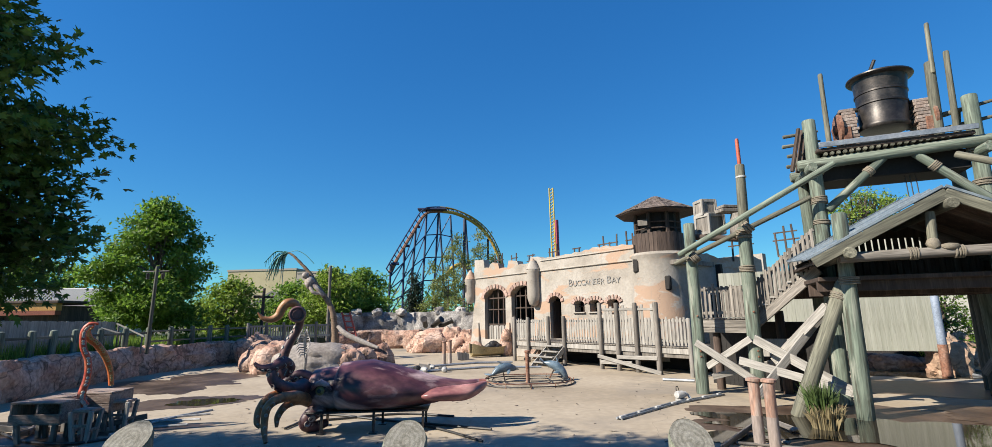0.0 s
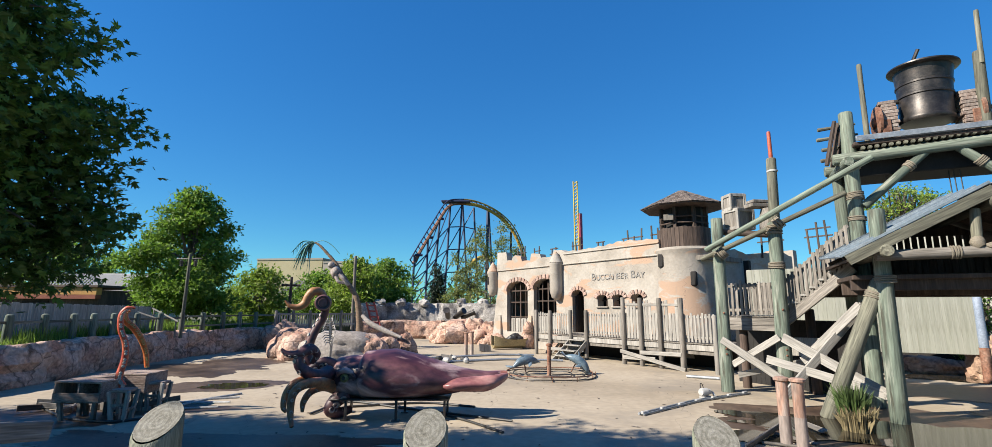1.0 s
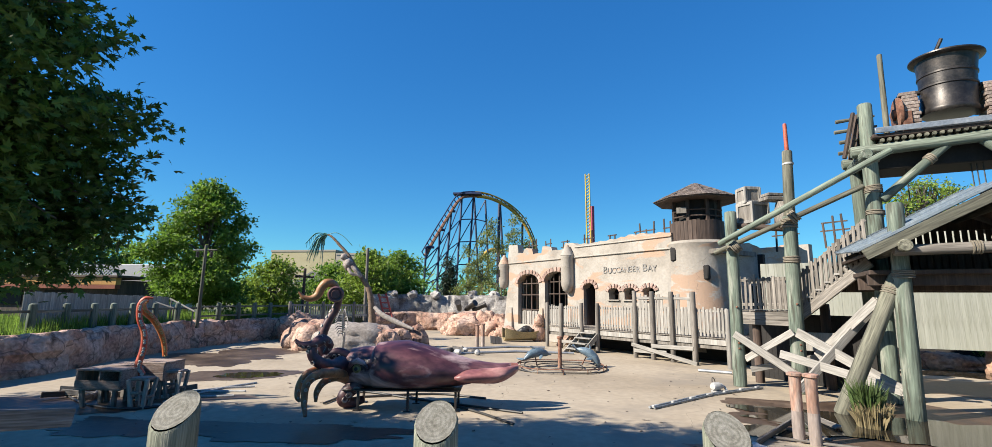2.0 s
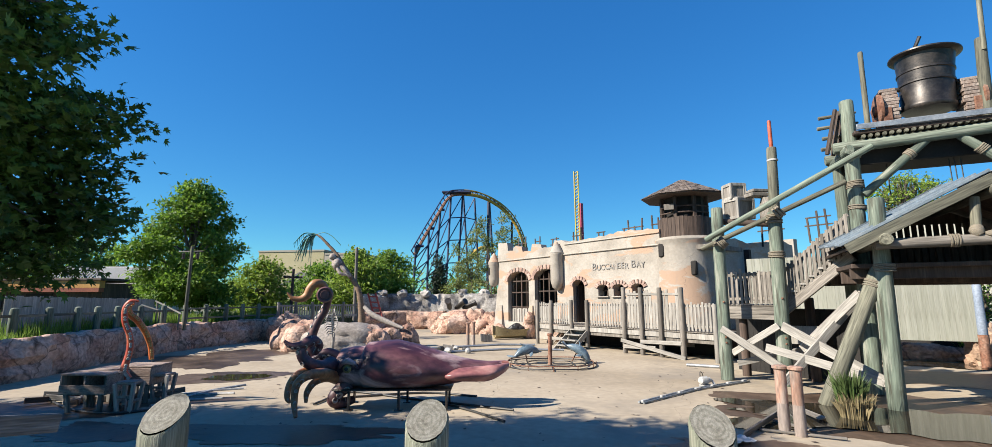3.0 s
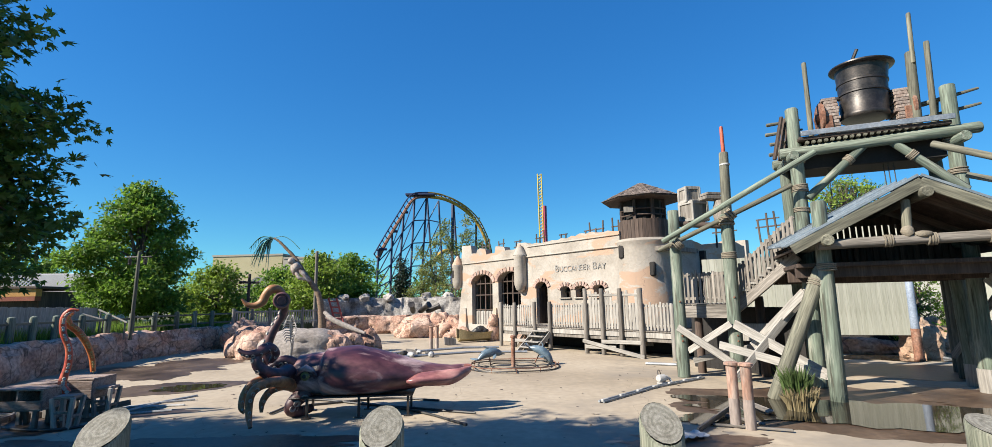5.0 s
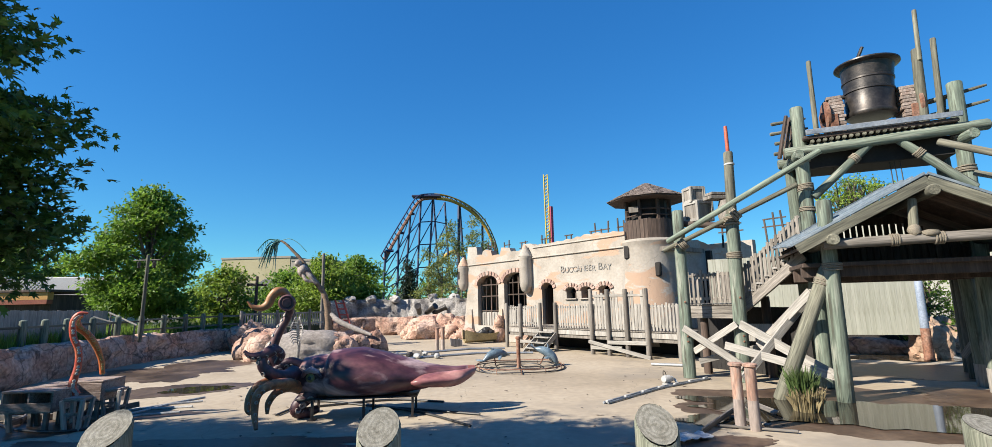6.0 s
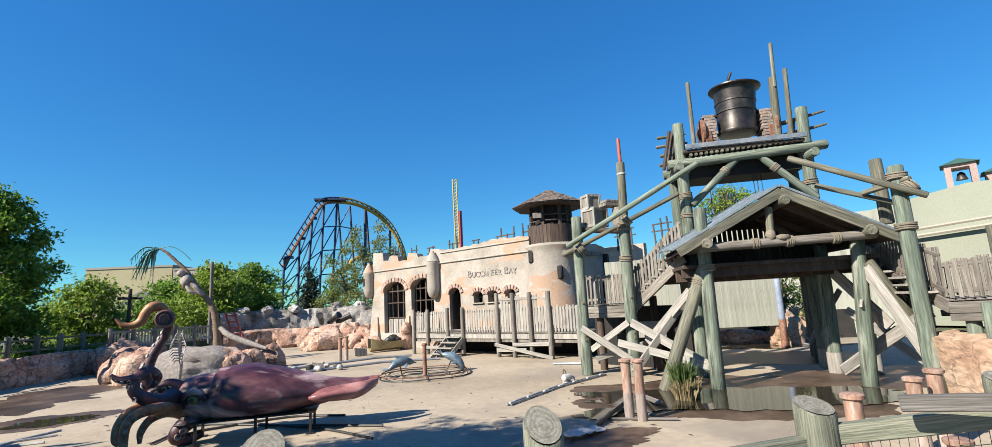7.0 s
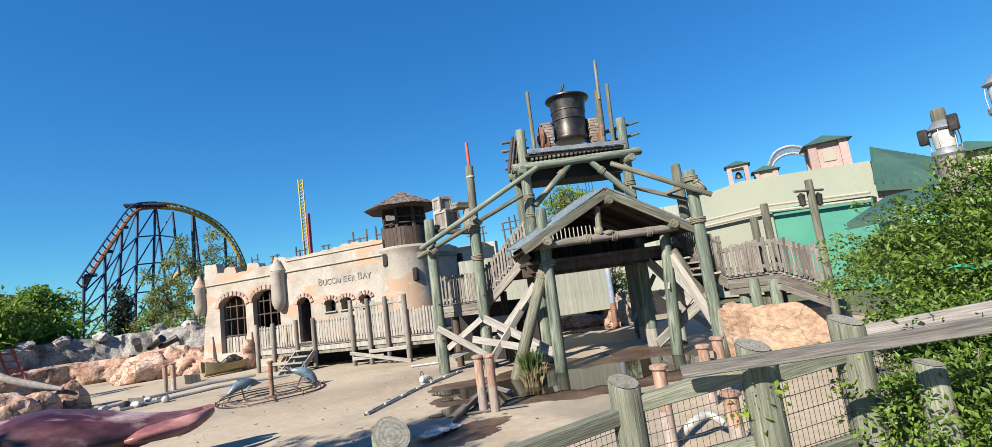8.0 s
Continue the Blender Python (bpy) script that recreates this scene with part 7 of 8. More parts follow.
def lamp_post(base, h, label, r=0.09, k_s=1.0):
    k = thing("street_lamp", label, "street lamp", base, group="mast lamps")
    log((0, 0, 0), (0.05, 0, h), r, k, M_WOOD_MOSS, "mast", seg=10)
    log((-0.95 * k_s, 0, h - 0.42 * k_s), (0.95 * k_s, 0, h - 0.38 * k_s), 0.05 * k_s, k, M_WOOD_GREY, "crossbar", seg=8)
    for x in (-0.55, 0.55):
        lan = part("lantern", lathe([(0.02, 0), (0.13, -0.1), (0.12, -0.14), (0.1, -0.4), (0.13, -0.44), (0.04, -0.5)], 12), M_IRON, k, m=pose(x * k_s, 0, h - 0.48 * k_s) @ Matrix.Scale(k_s, 4))
        part("glass", lathe([(0.09, -0.16), (0.1, -0.38)], 12), M_PIPE, lan)


lp = (-14.84, 21.35, 1.21)
lamp_post((lp[0], lp[1], 0.95), 3.75, "wooden ship-mast lamp post with two lanterns", 0.075, 0.6)
lp = (9.54, 4.61, 2.2)
lamp_post((lp[0], lp[1], 0.0), (9.53, 4.63, 3.65)[2], "leaning wooden mast lamp post with two lanterns", 0.07, 0.5)
for q, tip in (((10.29, 2.83, 4.34), True), ((10, 1.99, 4.72), False)):
    k = thing("street_lamp", "thick log lamp post with galvanised cage lantern", "street lamp", (q[0], q[1], 0.5), group="cage lamps")
    ht = q[2] - 0.5
    log((0, 0, 0), (0, 0, ht - 0.78), 0.19, k, M_WOOD_GREY, "mast")
    if tip:
        log((0, 0, ht - 0.3), (0, 0, ht), 0.1, k, M_WOOD_MOSS, "tip")
    lan = part("lantern", lathe([(0.05, 0.62), (0.1, 0.6), (0.16, 0.52), (0.2, 0.47), (0.14, 0.44), (0.13, 0.14), (0.2, 0.12), (0.2, 0.05), (0.16, 0.0)], 16), M_STEEL, k, m=pose(0, 0, ht - 0.8))
    part("glass", lathe([(0.135, 0.16), (0.15, 0.3), (0.145, 0.43)], 16), M_PIPE, lan)
    for i in range(6):
        a = i * math.pi / 3
        part("cage_bar", tube([(0.18 * math.cos(a), 0.18 * math.sin(a), 0.08), (0.19 * math.cos(a), 0.19 * math.sin(a), 0.3), (0.17 * math.cos(a), 0.17 * math.sin(a), 0.48)], 0.009, 5), M_STEEL, lan)
    board((-0.15, -0.1, ht - 1.42), (-0.1, -0.62, ht - 1.38), 0.16, 0.12, k, M_WOOD_GREY, "bracket")
    if tip:
        for y, z in ((0.2, -0.42), (-0.2, -0.3)):
            fl = part("floodlight", boxes(((-0.16, y, ht + z), (0.07, 0.13, 0.26)), bevel=0.02), M_IRON, k)
            part("flood_bracket", tube([(-0.16, y, ht + z), (0, y * 0.4, ht - 0.42)], 0.02, 6), M_IRON, fl)
    wrap((0, 0, ht - 1.45), (0, 0, 1), 0.19, k, 4)
cross = thing("signpost", "dark wooden cross-armed post behind the squid", "post", (-14.46, 30.77, 2.46))
cross.location.z = 0.0
zt = (-14.49, 30.76, 4.25)[2]
log((0, 0, 0.0), (0, 0, zt), 0.1, cross, M_WOOD_DARK, "mast", seg=8)
log((-0.6, 0, zt - 0.5), (0.6, 0, zt - 0.55), 0.08, cross, M_WOOD_DARK, "arm", seg=8)
fp = thing("flag_pole", "bare grey wooden pole beyond the ruin", "pole", (-12.77, 37.91, 2))
fp.location.z = 0
log((0, 0, 0), (0, 0, (-12.92, 37.86, 6.37)[2]), 0.13, fp, M_WOOD_GREY, "pole", seg=10)
# leaning palm figure
palm = thing("palm_figure", "leaning artificial palm trunk with teal tattered fronds", "palm figure", (-8.8, 27.63, 0.96))
ip = palm.matrix_world.inverted()
pp = [ip @ p for p in smooth_path([(-8.84, 27.6, 0.9), (-8.95, 27.6, 2.1), (-9.15, 27.6, 2.92), (-9.53, 27.6, 3.5), (-9.97, 27.6, 4.1), (-10.43, 27.6, 4.82), (-11.0, 27.6, 5.43), (-11.45, 27.6, 5.87), (-11.75, 27.6, 6.05)], 5)]
part("trunk", tube(pp, [r * (1 + 0.1 * math.sin(i * 2.1)) for i, r in enumerate(lerp_list([0.2, 0.17, 0.15, 0.14, 0.12, 0.1, 0.085, 0.07, 0.05], len(pp)))], 12), mat("palm_trunk", [(0.15, 0.1, 0.065), (0.3, 0.21, 0.14)], 6, 0.9, 0.6, (1, 1, 4), 20), palm)
M_FIGURE = mat("figure_paint", [(0.16, 0.1, 0.08), (0.36, 0.3, 0.26), (0.5, 0.46, 0.42)], 4, 0.7, 0.3)
fig = blob((-10.35, 27.4, 4.3), (0.3, 0.26, 0.38), 5, 0.12, 3)
blob((-10.6, 27.35, 4.72), (0.2, 0.18, 0.2), 6, 0.1, 3, fig)
tube(smooth_path([(-10.2, 27.35, 4.25), (-9.85, 27.3, 3.95), (-9.55, 27.4, 3.55)], 4), [0.13] * 8 + [0.08], 8, fig)
tube(smooth_path([(-10.3, 27.3, 4.1), (-10.05, 27.2, 3.75), (-9.7, 27.4, 3.72)], 4), [0.1] * 8 + [0.06], 8, fig)
fo = part("climbing_figure", fig, M_FIGURE, palm, "brown and white carved figure clinging on", m=ip)
M_TEAL = mat("teal_frond", [(0.06, 0.28, 0.24), (0.2, 0.42, 0.37)], 4, 0.7, 0.2)
c0 = ip @ Vector((-11.75, 27.6, 6.05))
for i in range(16):
    a = i * 0.83
    e = c0 + Vector((-0.75 + 0.55 * math.cos(a), 0.5 * math.sin(a), -0.6 - 0.32 * (i % 4) - 0.3 * (i % 5 == 0)))
    md = c0.lerp(e, 0.45) + Vector((-0.12, 0, 0.32))
    fr = part("frond", tube(smooth_path([c0, md, e], 4), lerp_list([0.03, 0.1, 0.07, 0.015], 9), 6, squash=0.25), M_TEAL, palm)
    for k in range(5):
        p = md.lerp(e, k / 5)
        part("blade", tube([p, p + Vector((-0.06 + 0.05 * (k % 2), 0.05, -0.34))], [0.035, 0.006], 4, squash=0.3), M_TEAL, fr)
part("vine", tube(smooth_path([c0, c0 + Vector((0.5, 0, 0.1)), c0 + Vector((1.0, 0, -0.15)), c0 + Vector((1.5, 0, -0.65))], 5), 0.02, 5), M_TEAL, palm)
logq = thing("driftwood", "grey curved driftwood limb over the rocks", "driftwood", (-7.77, 24.81, 1.79))
il = logq.matrix_world.inverted()
dp = [il @ p for p in smooth_path([(-7.83, 24.79, 1.91), (-7.32, 24.43, 1.55), (-6.45, 24.15, 1.19), (-5.59, 23.85, 0.9)], 5)]
part("limb", tube(dp, lerp_list([0.1, 0.13, 0.13, 0.07], len(dp)), 10), M_ROCK_GREY, logq)

# ---------------------------------------------------------------- far buildings
M_CREAM = mat("cream_wall", [(0.48, 0.42, 0.24), (0.56, 0.5, 0.31)], 0.3, 0.85, 0.2, vary=0.06)
M_GREYWALL = mat("grey_wall", [(0.38, 0.35, 0.29), (0.46, 0.42, 0.35)], 0.3, 0.85, 0.2, vary=0.06)
M_ROOFG = mat("slate_roof", [(0.09, 0.09, 0.09), (0.15, 0.15, 0.15)], 0.6, 0.85, 0.3, vary=0.1)
M_WHITE = mat("white_panel", [(0.6, 0.6, 0.58), (0.7, 0.7, 0.68)], 0.5, 0.6, 0.1, vary=0.05)
M_ORANGEP = mat("orange_paint", [(0.56, 0.26, 0.05), (0.64, 0.36, 0.09)], 0.8, 0.6, 0.1, vary=0.08)
M_REDROOF = mat("red_trim", [(0.25, 0.05, 0.02), (0.33, 0.09, 0.04)], 0.8, 0.6, 0.1)
h1 = thing("show_building", "large cream flat-roofed hall beyond the trees", "building", (-38.76, 81.23, 3.78))
h1.location.z = 0
h1.rotation_euler = (0, 0, radians(-6))
part("wall", boxes(((0, 8, 5.2), (12, 16, 10.4))), M_CREAM, h1, smooth=False)
part("wall", boxes(((9.2, 8, 4.9), (6.2, 15.9, 9.8))), M_GREYWALL, h1, smooth=False)
part("parapet", boxes(((0, 8, 10.5), (12.2, 16.2, 0.3)), ((9.3, 8, 9.9), (6.3, 16.1, 0.3))), M_GREYWALL, h1, smooth=False)
part("roof", boxes(((7, -4, 5.6), (9, 6, 0.3), (22, 0, 0))), M_ROOFG, h1, smooth=False)
h2 = thing("food_stall", "low stall with orange and red striped fascia", "stall", (-30.1, 28.33, 2.5))
h2.location.z = 0.9
h2.rotation_euler = (0, 0, radians(2))
part("wall", boxes(((0, 1.6, 1.2), (10, 3.2, 2.4))), M_WOOD_DARK, h2, smooth=False)
part("window", boxes(((-1.8, -0.02, 1.3), (1.6, 0.06, 0.9)), bevel=0.01), M_DARK, h2)
part("window", boxes(((1.2, -0.02, 1.3), (1.6, 0.06, 0.9)), bevel=0.01), M_DARK, h2)
part("fascia", boxes(((0.0, -0.3, 2.32), (10.4, 0.4, 0.42))), M_ORANGEP, h2, smooth=False)
part("fascia_board", boxes(((0.0, -0.33, 1.98), (10.4, 0.4, 0.24))), M_REDROOF, h2, smooth=False)
part("roof", boxes(((0.0, 1.5, 2.6), (10.7, 4.2, 0.16)), bevel=0.03), M_WOOD_DARK, h2, smooth=False)
lat = part("lattice", boxes(*[((0.4 + 0.22 * i, 1.0, 3.1), (0.05, 0.05, 1.1), (0, 45, 0)) for i in range(16)], *[((0.4 + 0.22 * i, 1.02, 3.1), (0.05, 0.05, 1.1), (0, -45, 0)) for i in range(16)]), M_WHITE, h2, "white diagonal lattice screen", smooth=False)
tagged(lat, kind="stuff")
h3 = thing("container", "white box container standing beyond the fence", "container", (-26.82, 32.32, 2.51))
h3.location.z = 0.9
h3.rotation_euler = (0, 0, radians(5))
part("body", boxes(((0, 1.5, 2.0), (4.2, 3.0, 3.3)), bevel=0.04), M_WHITE, h3, smooth=False)
part("door", boxes(((1.3, -0.02, 1.9), (1.3, 0.05, 2.9)), bevel=0.02), M_WHITE, h3, smooth=False)
part("kerb", boxes(((0, -0.8, 0.35), (7.5, 0.5, 0.7)), bevel=0.03), M_ORANGEP, h3, "orange base board", smooth=False)

# green theatre behind the ramp
M_PALEGREEN = mat("pale_green_wall", [(0.315, 0.335, 0.26), (0.365, 0.385, 0.305)], 0.3, 0.8, 0.15, vary=0.05)
M_TURQ = mat("turquoise_wall", [(0.05, 0.28, 0.205), (0.085, 0.34, 0.25)], 0.3, 0.7, 0.1, vary=0.05)
M_GREENROOF = mat("green_metal_roof", [(0.03, 0.09, 0.07), (0.05, 0.125, 0.1)], 0.5, 0.75, 0.1, vary=0.1)
M_PINKW = mat("pink_trim", [(0.42, 0.29, 0.26), (0.48, 0.36, 0.33)], 0.5, 0.7, 0.1)
th = thing("theatre", "large pale green hall with dark green roof", "building", (0, 0, 0))


def slab(name, material, pts, depth_dir, depth, parent, label=""):
    """An upright wall through world points, with thickness."""
    bm = bmesh.new()
    f = bm.faces.new([bm.verts.new(p) for p in pts])
    r = bmesh.ops.extrude_face_region(bm, geom=[f])
    bmesh.ops.translate(bm, vec=Vector(depth_dir) * depth, verts=[v for v in r["geom"] if isinstance(v, bmesh.types.BMVert)])
    bmesh.ops.recalc_face_normals(bm, faces=bm.faces)
    return part(name, bm, material, parent, label, smooth=False)


A, B = Vector((27.85, 25.81, 5.87)), Vector((31.61, 12.88, 5.05))
A.z = B.z = 0.0
wd = (B - A).normalized()
back = Vector((-wd.y, wd.x, 0)) if (-wd.y + wd.x) > 0 else Vector((wd.y, -wd.x, 0))
if back.x < 0:
    back = -back
zL, zR = (28.83, 24.74, 6.44)[2], (31.64, 12.79, 6.73)[2]
slab("wall", M_PALEGREEN, [A, B, B + Vector((0, 0, zR)), A + (B - A) * 0.5 + Vector((0, 0, (zL + zR) / 2 + 0.7)), A + Vector((0, 0, zL))], back, 14, th)
C0 = Vector((28.41, 16.91, 1.55))
C1 = Vector((29.2, 12.14, 1.63))
C0.z = C1.z = 0
slab("lower_wall", M_TURQ, [C0, C1, C1 + Vector((0, 0, (29.42, 11.62, 4.62)[2])), C0 + Vector((0, 0, (28.67, 16.49, 4.93)[2]))], back, 4, th)
slab("lower_wall", M_PALEGREEN, [A - back * 1.5, C0 - back * 0.2, C0 - back * 0.2 + Vector((0, 0, (28.66, 16.5, 4.86)[2])), A - back * 1.5 + Vector((0, 0, (27.13, 23.64, 4.51)[2]))], back, 1.2, th)
for za in (0, 0.35):
    part("gutter", tube([A - back * 1.8 + Vector((0, 0, (27.17, 23.6, 4.82)[2] - za)), C0 - back * 0.5 + Vector((0, 0, (28.69, 16.45, 5.15)[2] - za)), C1 - back * 0.3 + Vector((0, 0, (29.43, 11.59, 4.78)[2] - za))], 0.09, 6), M_GREYWALL, th)
slab("roof", M_GREENROOF, [(33.52, 13.48, 7.77), (34.52, 10.77, 6.25), (29.77, 9.21, 4.64), (28.84, 11.71, 5.08)], (0.1, 0.1, -1), 0.3, th)
for i in range(9):
    t = i / 8
    a = Vector((33.52, 13.48, 7.77)).lerp(Vector((34.52, 10.77, 6.25)), t)
    b = Vector((28.84, 11.71, 5.08)).lerp(Vector((29.77, 9.21, 4.64)), t)
    part("roof_seam", tube([a.lerp(b, 0.02) + Vector((0, 0, 0.01)), a.lerp(b, 0.98) + Vector((0, 0, 0.01))], 0.06, 5), M_GREENROOF, th)
slab("eave_wall", M_PINKW, [(29.31, 11.88, 4.99), (30.24, 9.38, 4.59), (30.17, 9.6, 3.35), (29.23, 12.07, 3.9)], (0.7, 0.2, 0), 3, th)
slab("porch_roof", M_GREENROOF, [(20.62, 8.03, 3.85), (21.16, 6.59, 4), (16.42, 5, 3.12), (15.6, 7.03, 2.97)], (0.1, 0.1, -1), 0.2, th)


def cupola(c, s, h, open_sides, label):
    k = thing("cupola", label, "cupola", (c[0], c[1], c[2] - 0.35), -55, "roof cupolas")
    for x in (-1, 1):
        for y in (-1, 1):
            part("pier", boxes(((x * s * 0.4, y * s * 0.4, h / 2), (s * 0.22, s * 0.22, h))), M_PINKW, k, smooth=False)
    if not open_sides:
        part("wall", boxes(((0, 0, h / 2), (s * 0.86, s * 0.86, h))), M_PINKW, k, smooth=False)
        for a in (0, 90, 180, 270):
            part("louvre", plate(arch(-s * 0.16, s * 0.16, h * 0.3, h * 0.6, h * 0.78, 8), [], 0.1, -s * 0.46), M_GREYWALL, k, m=pose(0, 0, 0, 0, 0, a), smooth=False)
    else:
        part("base", boxes(((0, 0, 0.15), (s, s, 0.3))), M_PINKW, k, smooth=False)
        part("lintel", boxes(((0, 0, h - 0.1), (s, s, 0.25))), M_PINKW, k, smooth=False)
        part("bell", lathe([(0.3, 0.0), (0.26, 0.1), (0.18, 0.4), (0.08, 0.5)], 14), M_IRON, k, m=pose(0, 0, h * 0.45))
    bm = bmesh.new()
    bmesh.ops.create_cone(bm, cap_ends=True, segments=4, radius1=s * 0.9, radius2=0.05, depth=s * 0.32)
    bmesh.ops.rotate(bm, matrix=Matrix.Rotation(radians(45), 3, "Z"), verts=bm.verts)
    part("roof", bm, M_GREENROOF, k, m=pose(0, 0, h + s * 0.16), smooth=False)


cupola((35.12, 23.11, 8.01), 1.45, 1.7, True, "small pink open bell cupola with green roof")
cupola((37.81, 22.63, 8.16), 1.6, 1.0, False, "small pink roof cupola with green roof")
cupola((36.22, 17.22, 7.72), 2.2, 1.8, False, "square pink roof cupola with arched louvres")
cupola((38.67, 10.91, 5.38), 2.4, 1.6, False, "square pink roof cupola with arched louvres")

# ---------------------------------------------------------------- coasters and drop tower
M_BLUEST = mat("navy_steel", [(0.014, 0.026, 0.085), (0.024, 0.042, 0.125)], 0.5, 0.6, 0.0)
M_YELST = mat("yellow_steel", [(0.5, 0.3, 0.03), (0.6, 0.4, 0.06)], 0.5, 0.6, 0.0)
co = thing("roller_coaster", "navy steel inverted coaster with yellow curving track", "roller coaster")
TRK = [(-23.34, 101.35, 11.68), (-21.36, 102.8, 15.88), (-19.2, 105.26, 20.7), (-16.73, 107.71, 25.64), (-14.19, 109.08, 26.82), (-9.73, 111.58, 26.9), (-5.37, 113.87, 25.22), (-1.92, 115.98, 22.49), (0.37, 117, 18.74), (1.9, 117.98, 14.19), (2.17, 117.98, 8.8)]
TRK = [(x + (2.2 - x) * 0.06, y, z - 0.035 * max(z - 8, 0)) for x, y, z in TRK]
tp = smooth_path(TRK, 8)
half = 36
part("lift_track", tube(tp[:half], 0.35, 6), M_RUST, co, "brownish lift hill track")
part("track", tube(tp[half - 1:], 0.4, 8), M_YELST, co, "yellow tubular track")
for s in (-0.8, 0.8):
    part("rail", tube([p + Vector((s * 0.5, s, 0.9)) for p in tp[:half]], 0.14, 6), M_BLUEST, co)
    part("rail", tube([p + Vector((s * 0.5, s, 0.9)) for p in tp[half - 1:]], 0.15, 6), M_YELST, co)
for i in range(0, len(tp), 2):
    part("tie", tube([tp[i] + Vector((-0.5, -0.9, 0.9)), tp[i], tp[i] + Vector((0.5, 0.9, 0.9))], 0.12, 5), M_BLUEST, co)
def mast(p, q, r=0.24):
    """A raking support from the track at p through q down to the ground."""
    p, q = (Vector((v[0] + (2.2 - v[0]) * 0.06, v[1], v[2] - 0.035 * max(v[2] - 8, 0))) for v in (p, q))
    e = p + (q - p) * (p.z / (p.z - q.z))
    part("column", tube([p, e], r, 6), M_BLUEST, co)
    return p, e


cols = [mast((-23.07, 101.39, 13.63), (-23.19, 101.36, 8.35)), mast((-20.63, 103.96, 17.87), (-20.72, 103.94, 9.81)), mast((-18.41, 106.4, 22.62), (-19.24, 106.26, 9.13)), mast((-16.28, 108.77, 26.44), (-17.01, 108.66, 9.26)),
        mast((-13.57, 110.15, 26.87), (-14.51, 110.03, 9.32)), mast((-13.67, 112.16, 27.32), (-12.66, 112.27, 13.24)), mast((-10.86, 112.46, 26.6), (-10.05, 112.54, 13.24)), mast((-7.42, 114.75, 26.13), (-7.56, 114.74, 16.45), 0.4),
        mast((-7.33, 115.75, 26.34), (-6.71, 115.79, 16.57), 0.3), mast((-1.53, 116.98, 21.34), (-1.57, 116.98, 15.12), 0.3)]
for (p, e), (q, g) in zip(cols[:7], cols[1:7]):
    for k in range(1, 5):
        a, b = p.lerp(e, k / 5), q.lerp(g, k / 5)
        part("strut", tube([a, b], 0.13, 5), M_BLUEST, co)
        part("strut", tube([a, q.lerp(g, (k - 1) / 5)], 0.12, 5), M_BLUEST, co)
for a, b in (((-23.07, 101.39, 13.63), (-21.3, 101.78, 13.65)), ((-20.63, 103.96, 17.87), (-19.45, 104.18, 17.89)), ((-18.54, 106.38, 22.62), (-17.45, 106.56, 22.64)), ((-16.29, 108.77, 26.74), (-16.3, 108.77, 27.48))):
    a, b = (Vector((v[0] + (2.2 - v[0]) * 0.06, v[1], v[2] - 0.035 * max(v[2] - 8, 0))) for v in (a, b))
    part("bracket", tube([a, b], 0.3, 5), M_BLUEST, co)
part("platform", boxes(((0, 0, 0), (6.5, 2.5, 0.4)), bevel=0.05), M_BLUEST, co, m=pose(-13.9, 108.98, 26.6), smooth=False)
loop = smooth_path([(-11.63, 117.43, 11.88), (-10.13, 117.56, 13.89), (-8.21, 118.72, 14.78), (-6.24, 119.84, 13.94), (-5.6, 119.87, 11.27)], 6)
part("low_track", tube(loop, 0.5, 8), M_YELST, co)
M_YELT = mat("yellow_tower", [(0.55, 0.4, 0.04), (0.62, 0.48, 0.08)], 0.3, 0.6, 0.0)
M_PINKT = mat("magenta_tower", [(0.5, 0.05, 0.12), (0.58, 0.09, 0.18)], 0.3, 0.6, 0.0)
dt = thing("drop_tower", "slim yellow drop tower with magenta mast", "drop tower")
a, b = Vector((18.55, 148.85, 41.92)), Vector((18.81, 148.82, 19.19))
for s in (-0.6, 0.6):
    part("chord", tube([a + Vector((s, 0, 0)), Vector((b.x + s, b.y, 0))], 0.22, 6), M_YELT, dt)
for i in range(20):
    z = a.z * (0.5 + i / 40)
    part("lattice", tube([(a.x - 0.6, a.y, z), (a.x + 0.6, a.y, z + a.z / 40)], 0.16, 5), M_YELT, dt)
c = (19.94, 150.69, 31.89)
part("mast", tube([(c[0], c[1], 0), c], 0.8, 8), M_PINKT, dt)
ap = thing("arch_coaster", "grey lattice steel arch behind the theatre roof", "coaster arch")
q = [(60.26, 35.75, 13.24), (60.75, 34.92, 14.65), (61.48, 33.64, 15.07), (62.17, 32.36, 14.51), (62.7, 31.34, 12.91)]
for o, r in ((0, 0.22), (0.9, 0.16)):
    part("chord", tube([p + Vector((0, 0, -o)) for p in smooth_path(q, 6)], r, 6), M_STEEL, ap)
sp = smooth_path(q, 6)
for e in (sp[0], sp[-1]):
    part("leg", tube([e, (e.x, e.y, -0.1)], 0.22, 6), M_STEEL, ap)
for i in range(len(sp) - 1):
    part("web", tube([sp[i], sp[i + 1] + Vector((0, 0, -0.9))], 0.09, 5), M_STEEL, ap)
# distant woodland rim
wood_v, wood_f = leaf_cloud([((x, 160 + 40 * math.sin(x * 0.05), 3.0 + 1.5 * math.sin(x * 0.21)), (9, 6, 5.5 + 2 * math.sin(x * 0.13))) for x in range(-260, 330, 9)], 26000, 0.9, 77, 0.5)
tagged(part("far_woods", raw_mesh("far_woods", wood_v, wood_f, M_LEAF), None), "belt of green woodland on the horizon", "woods", kind="stuff")

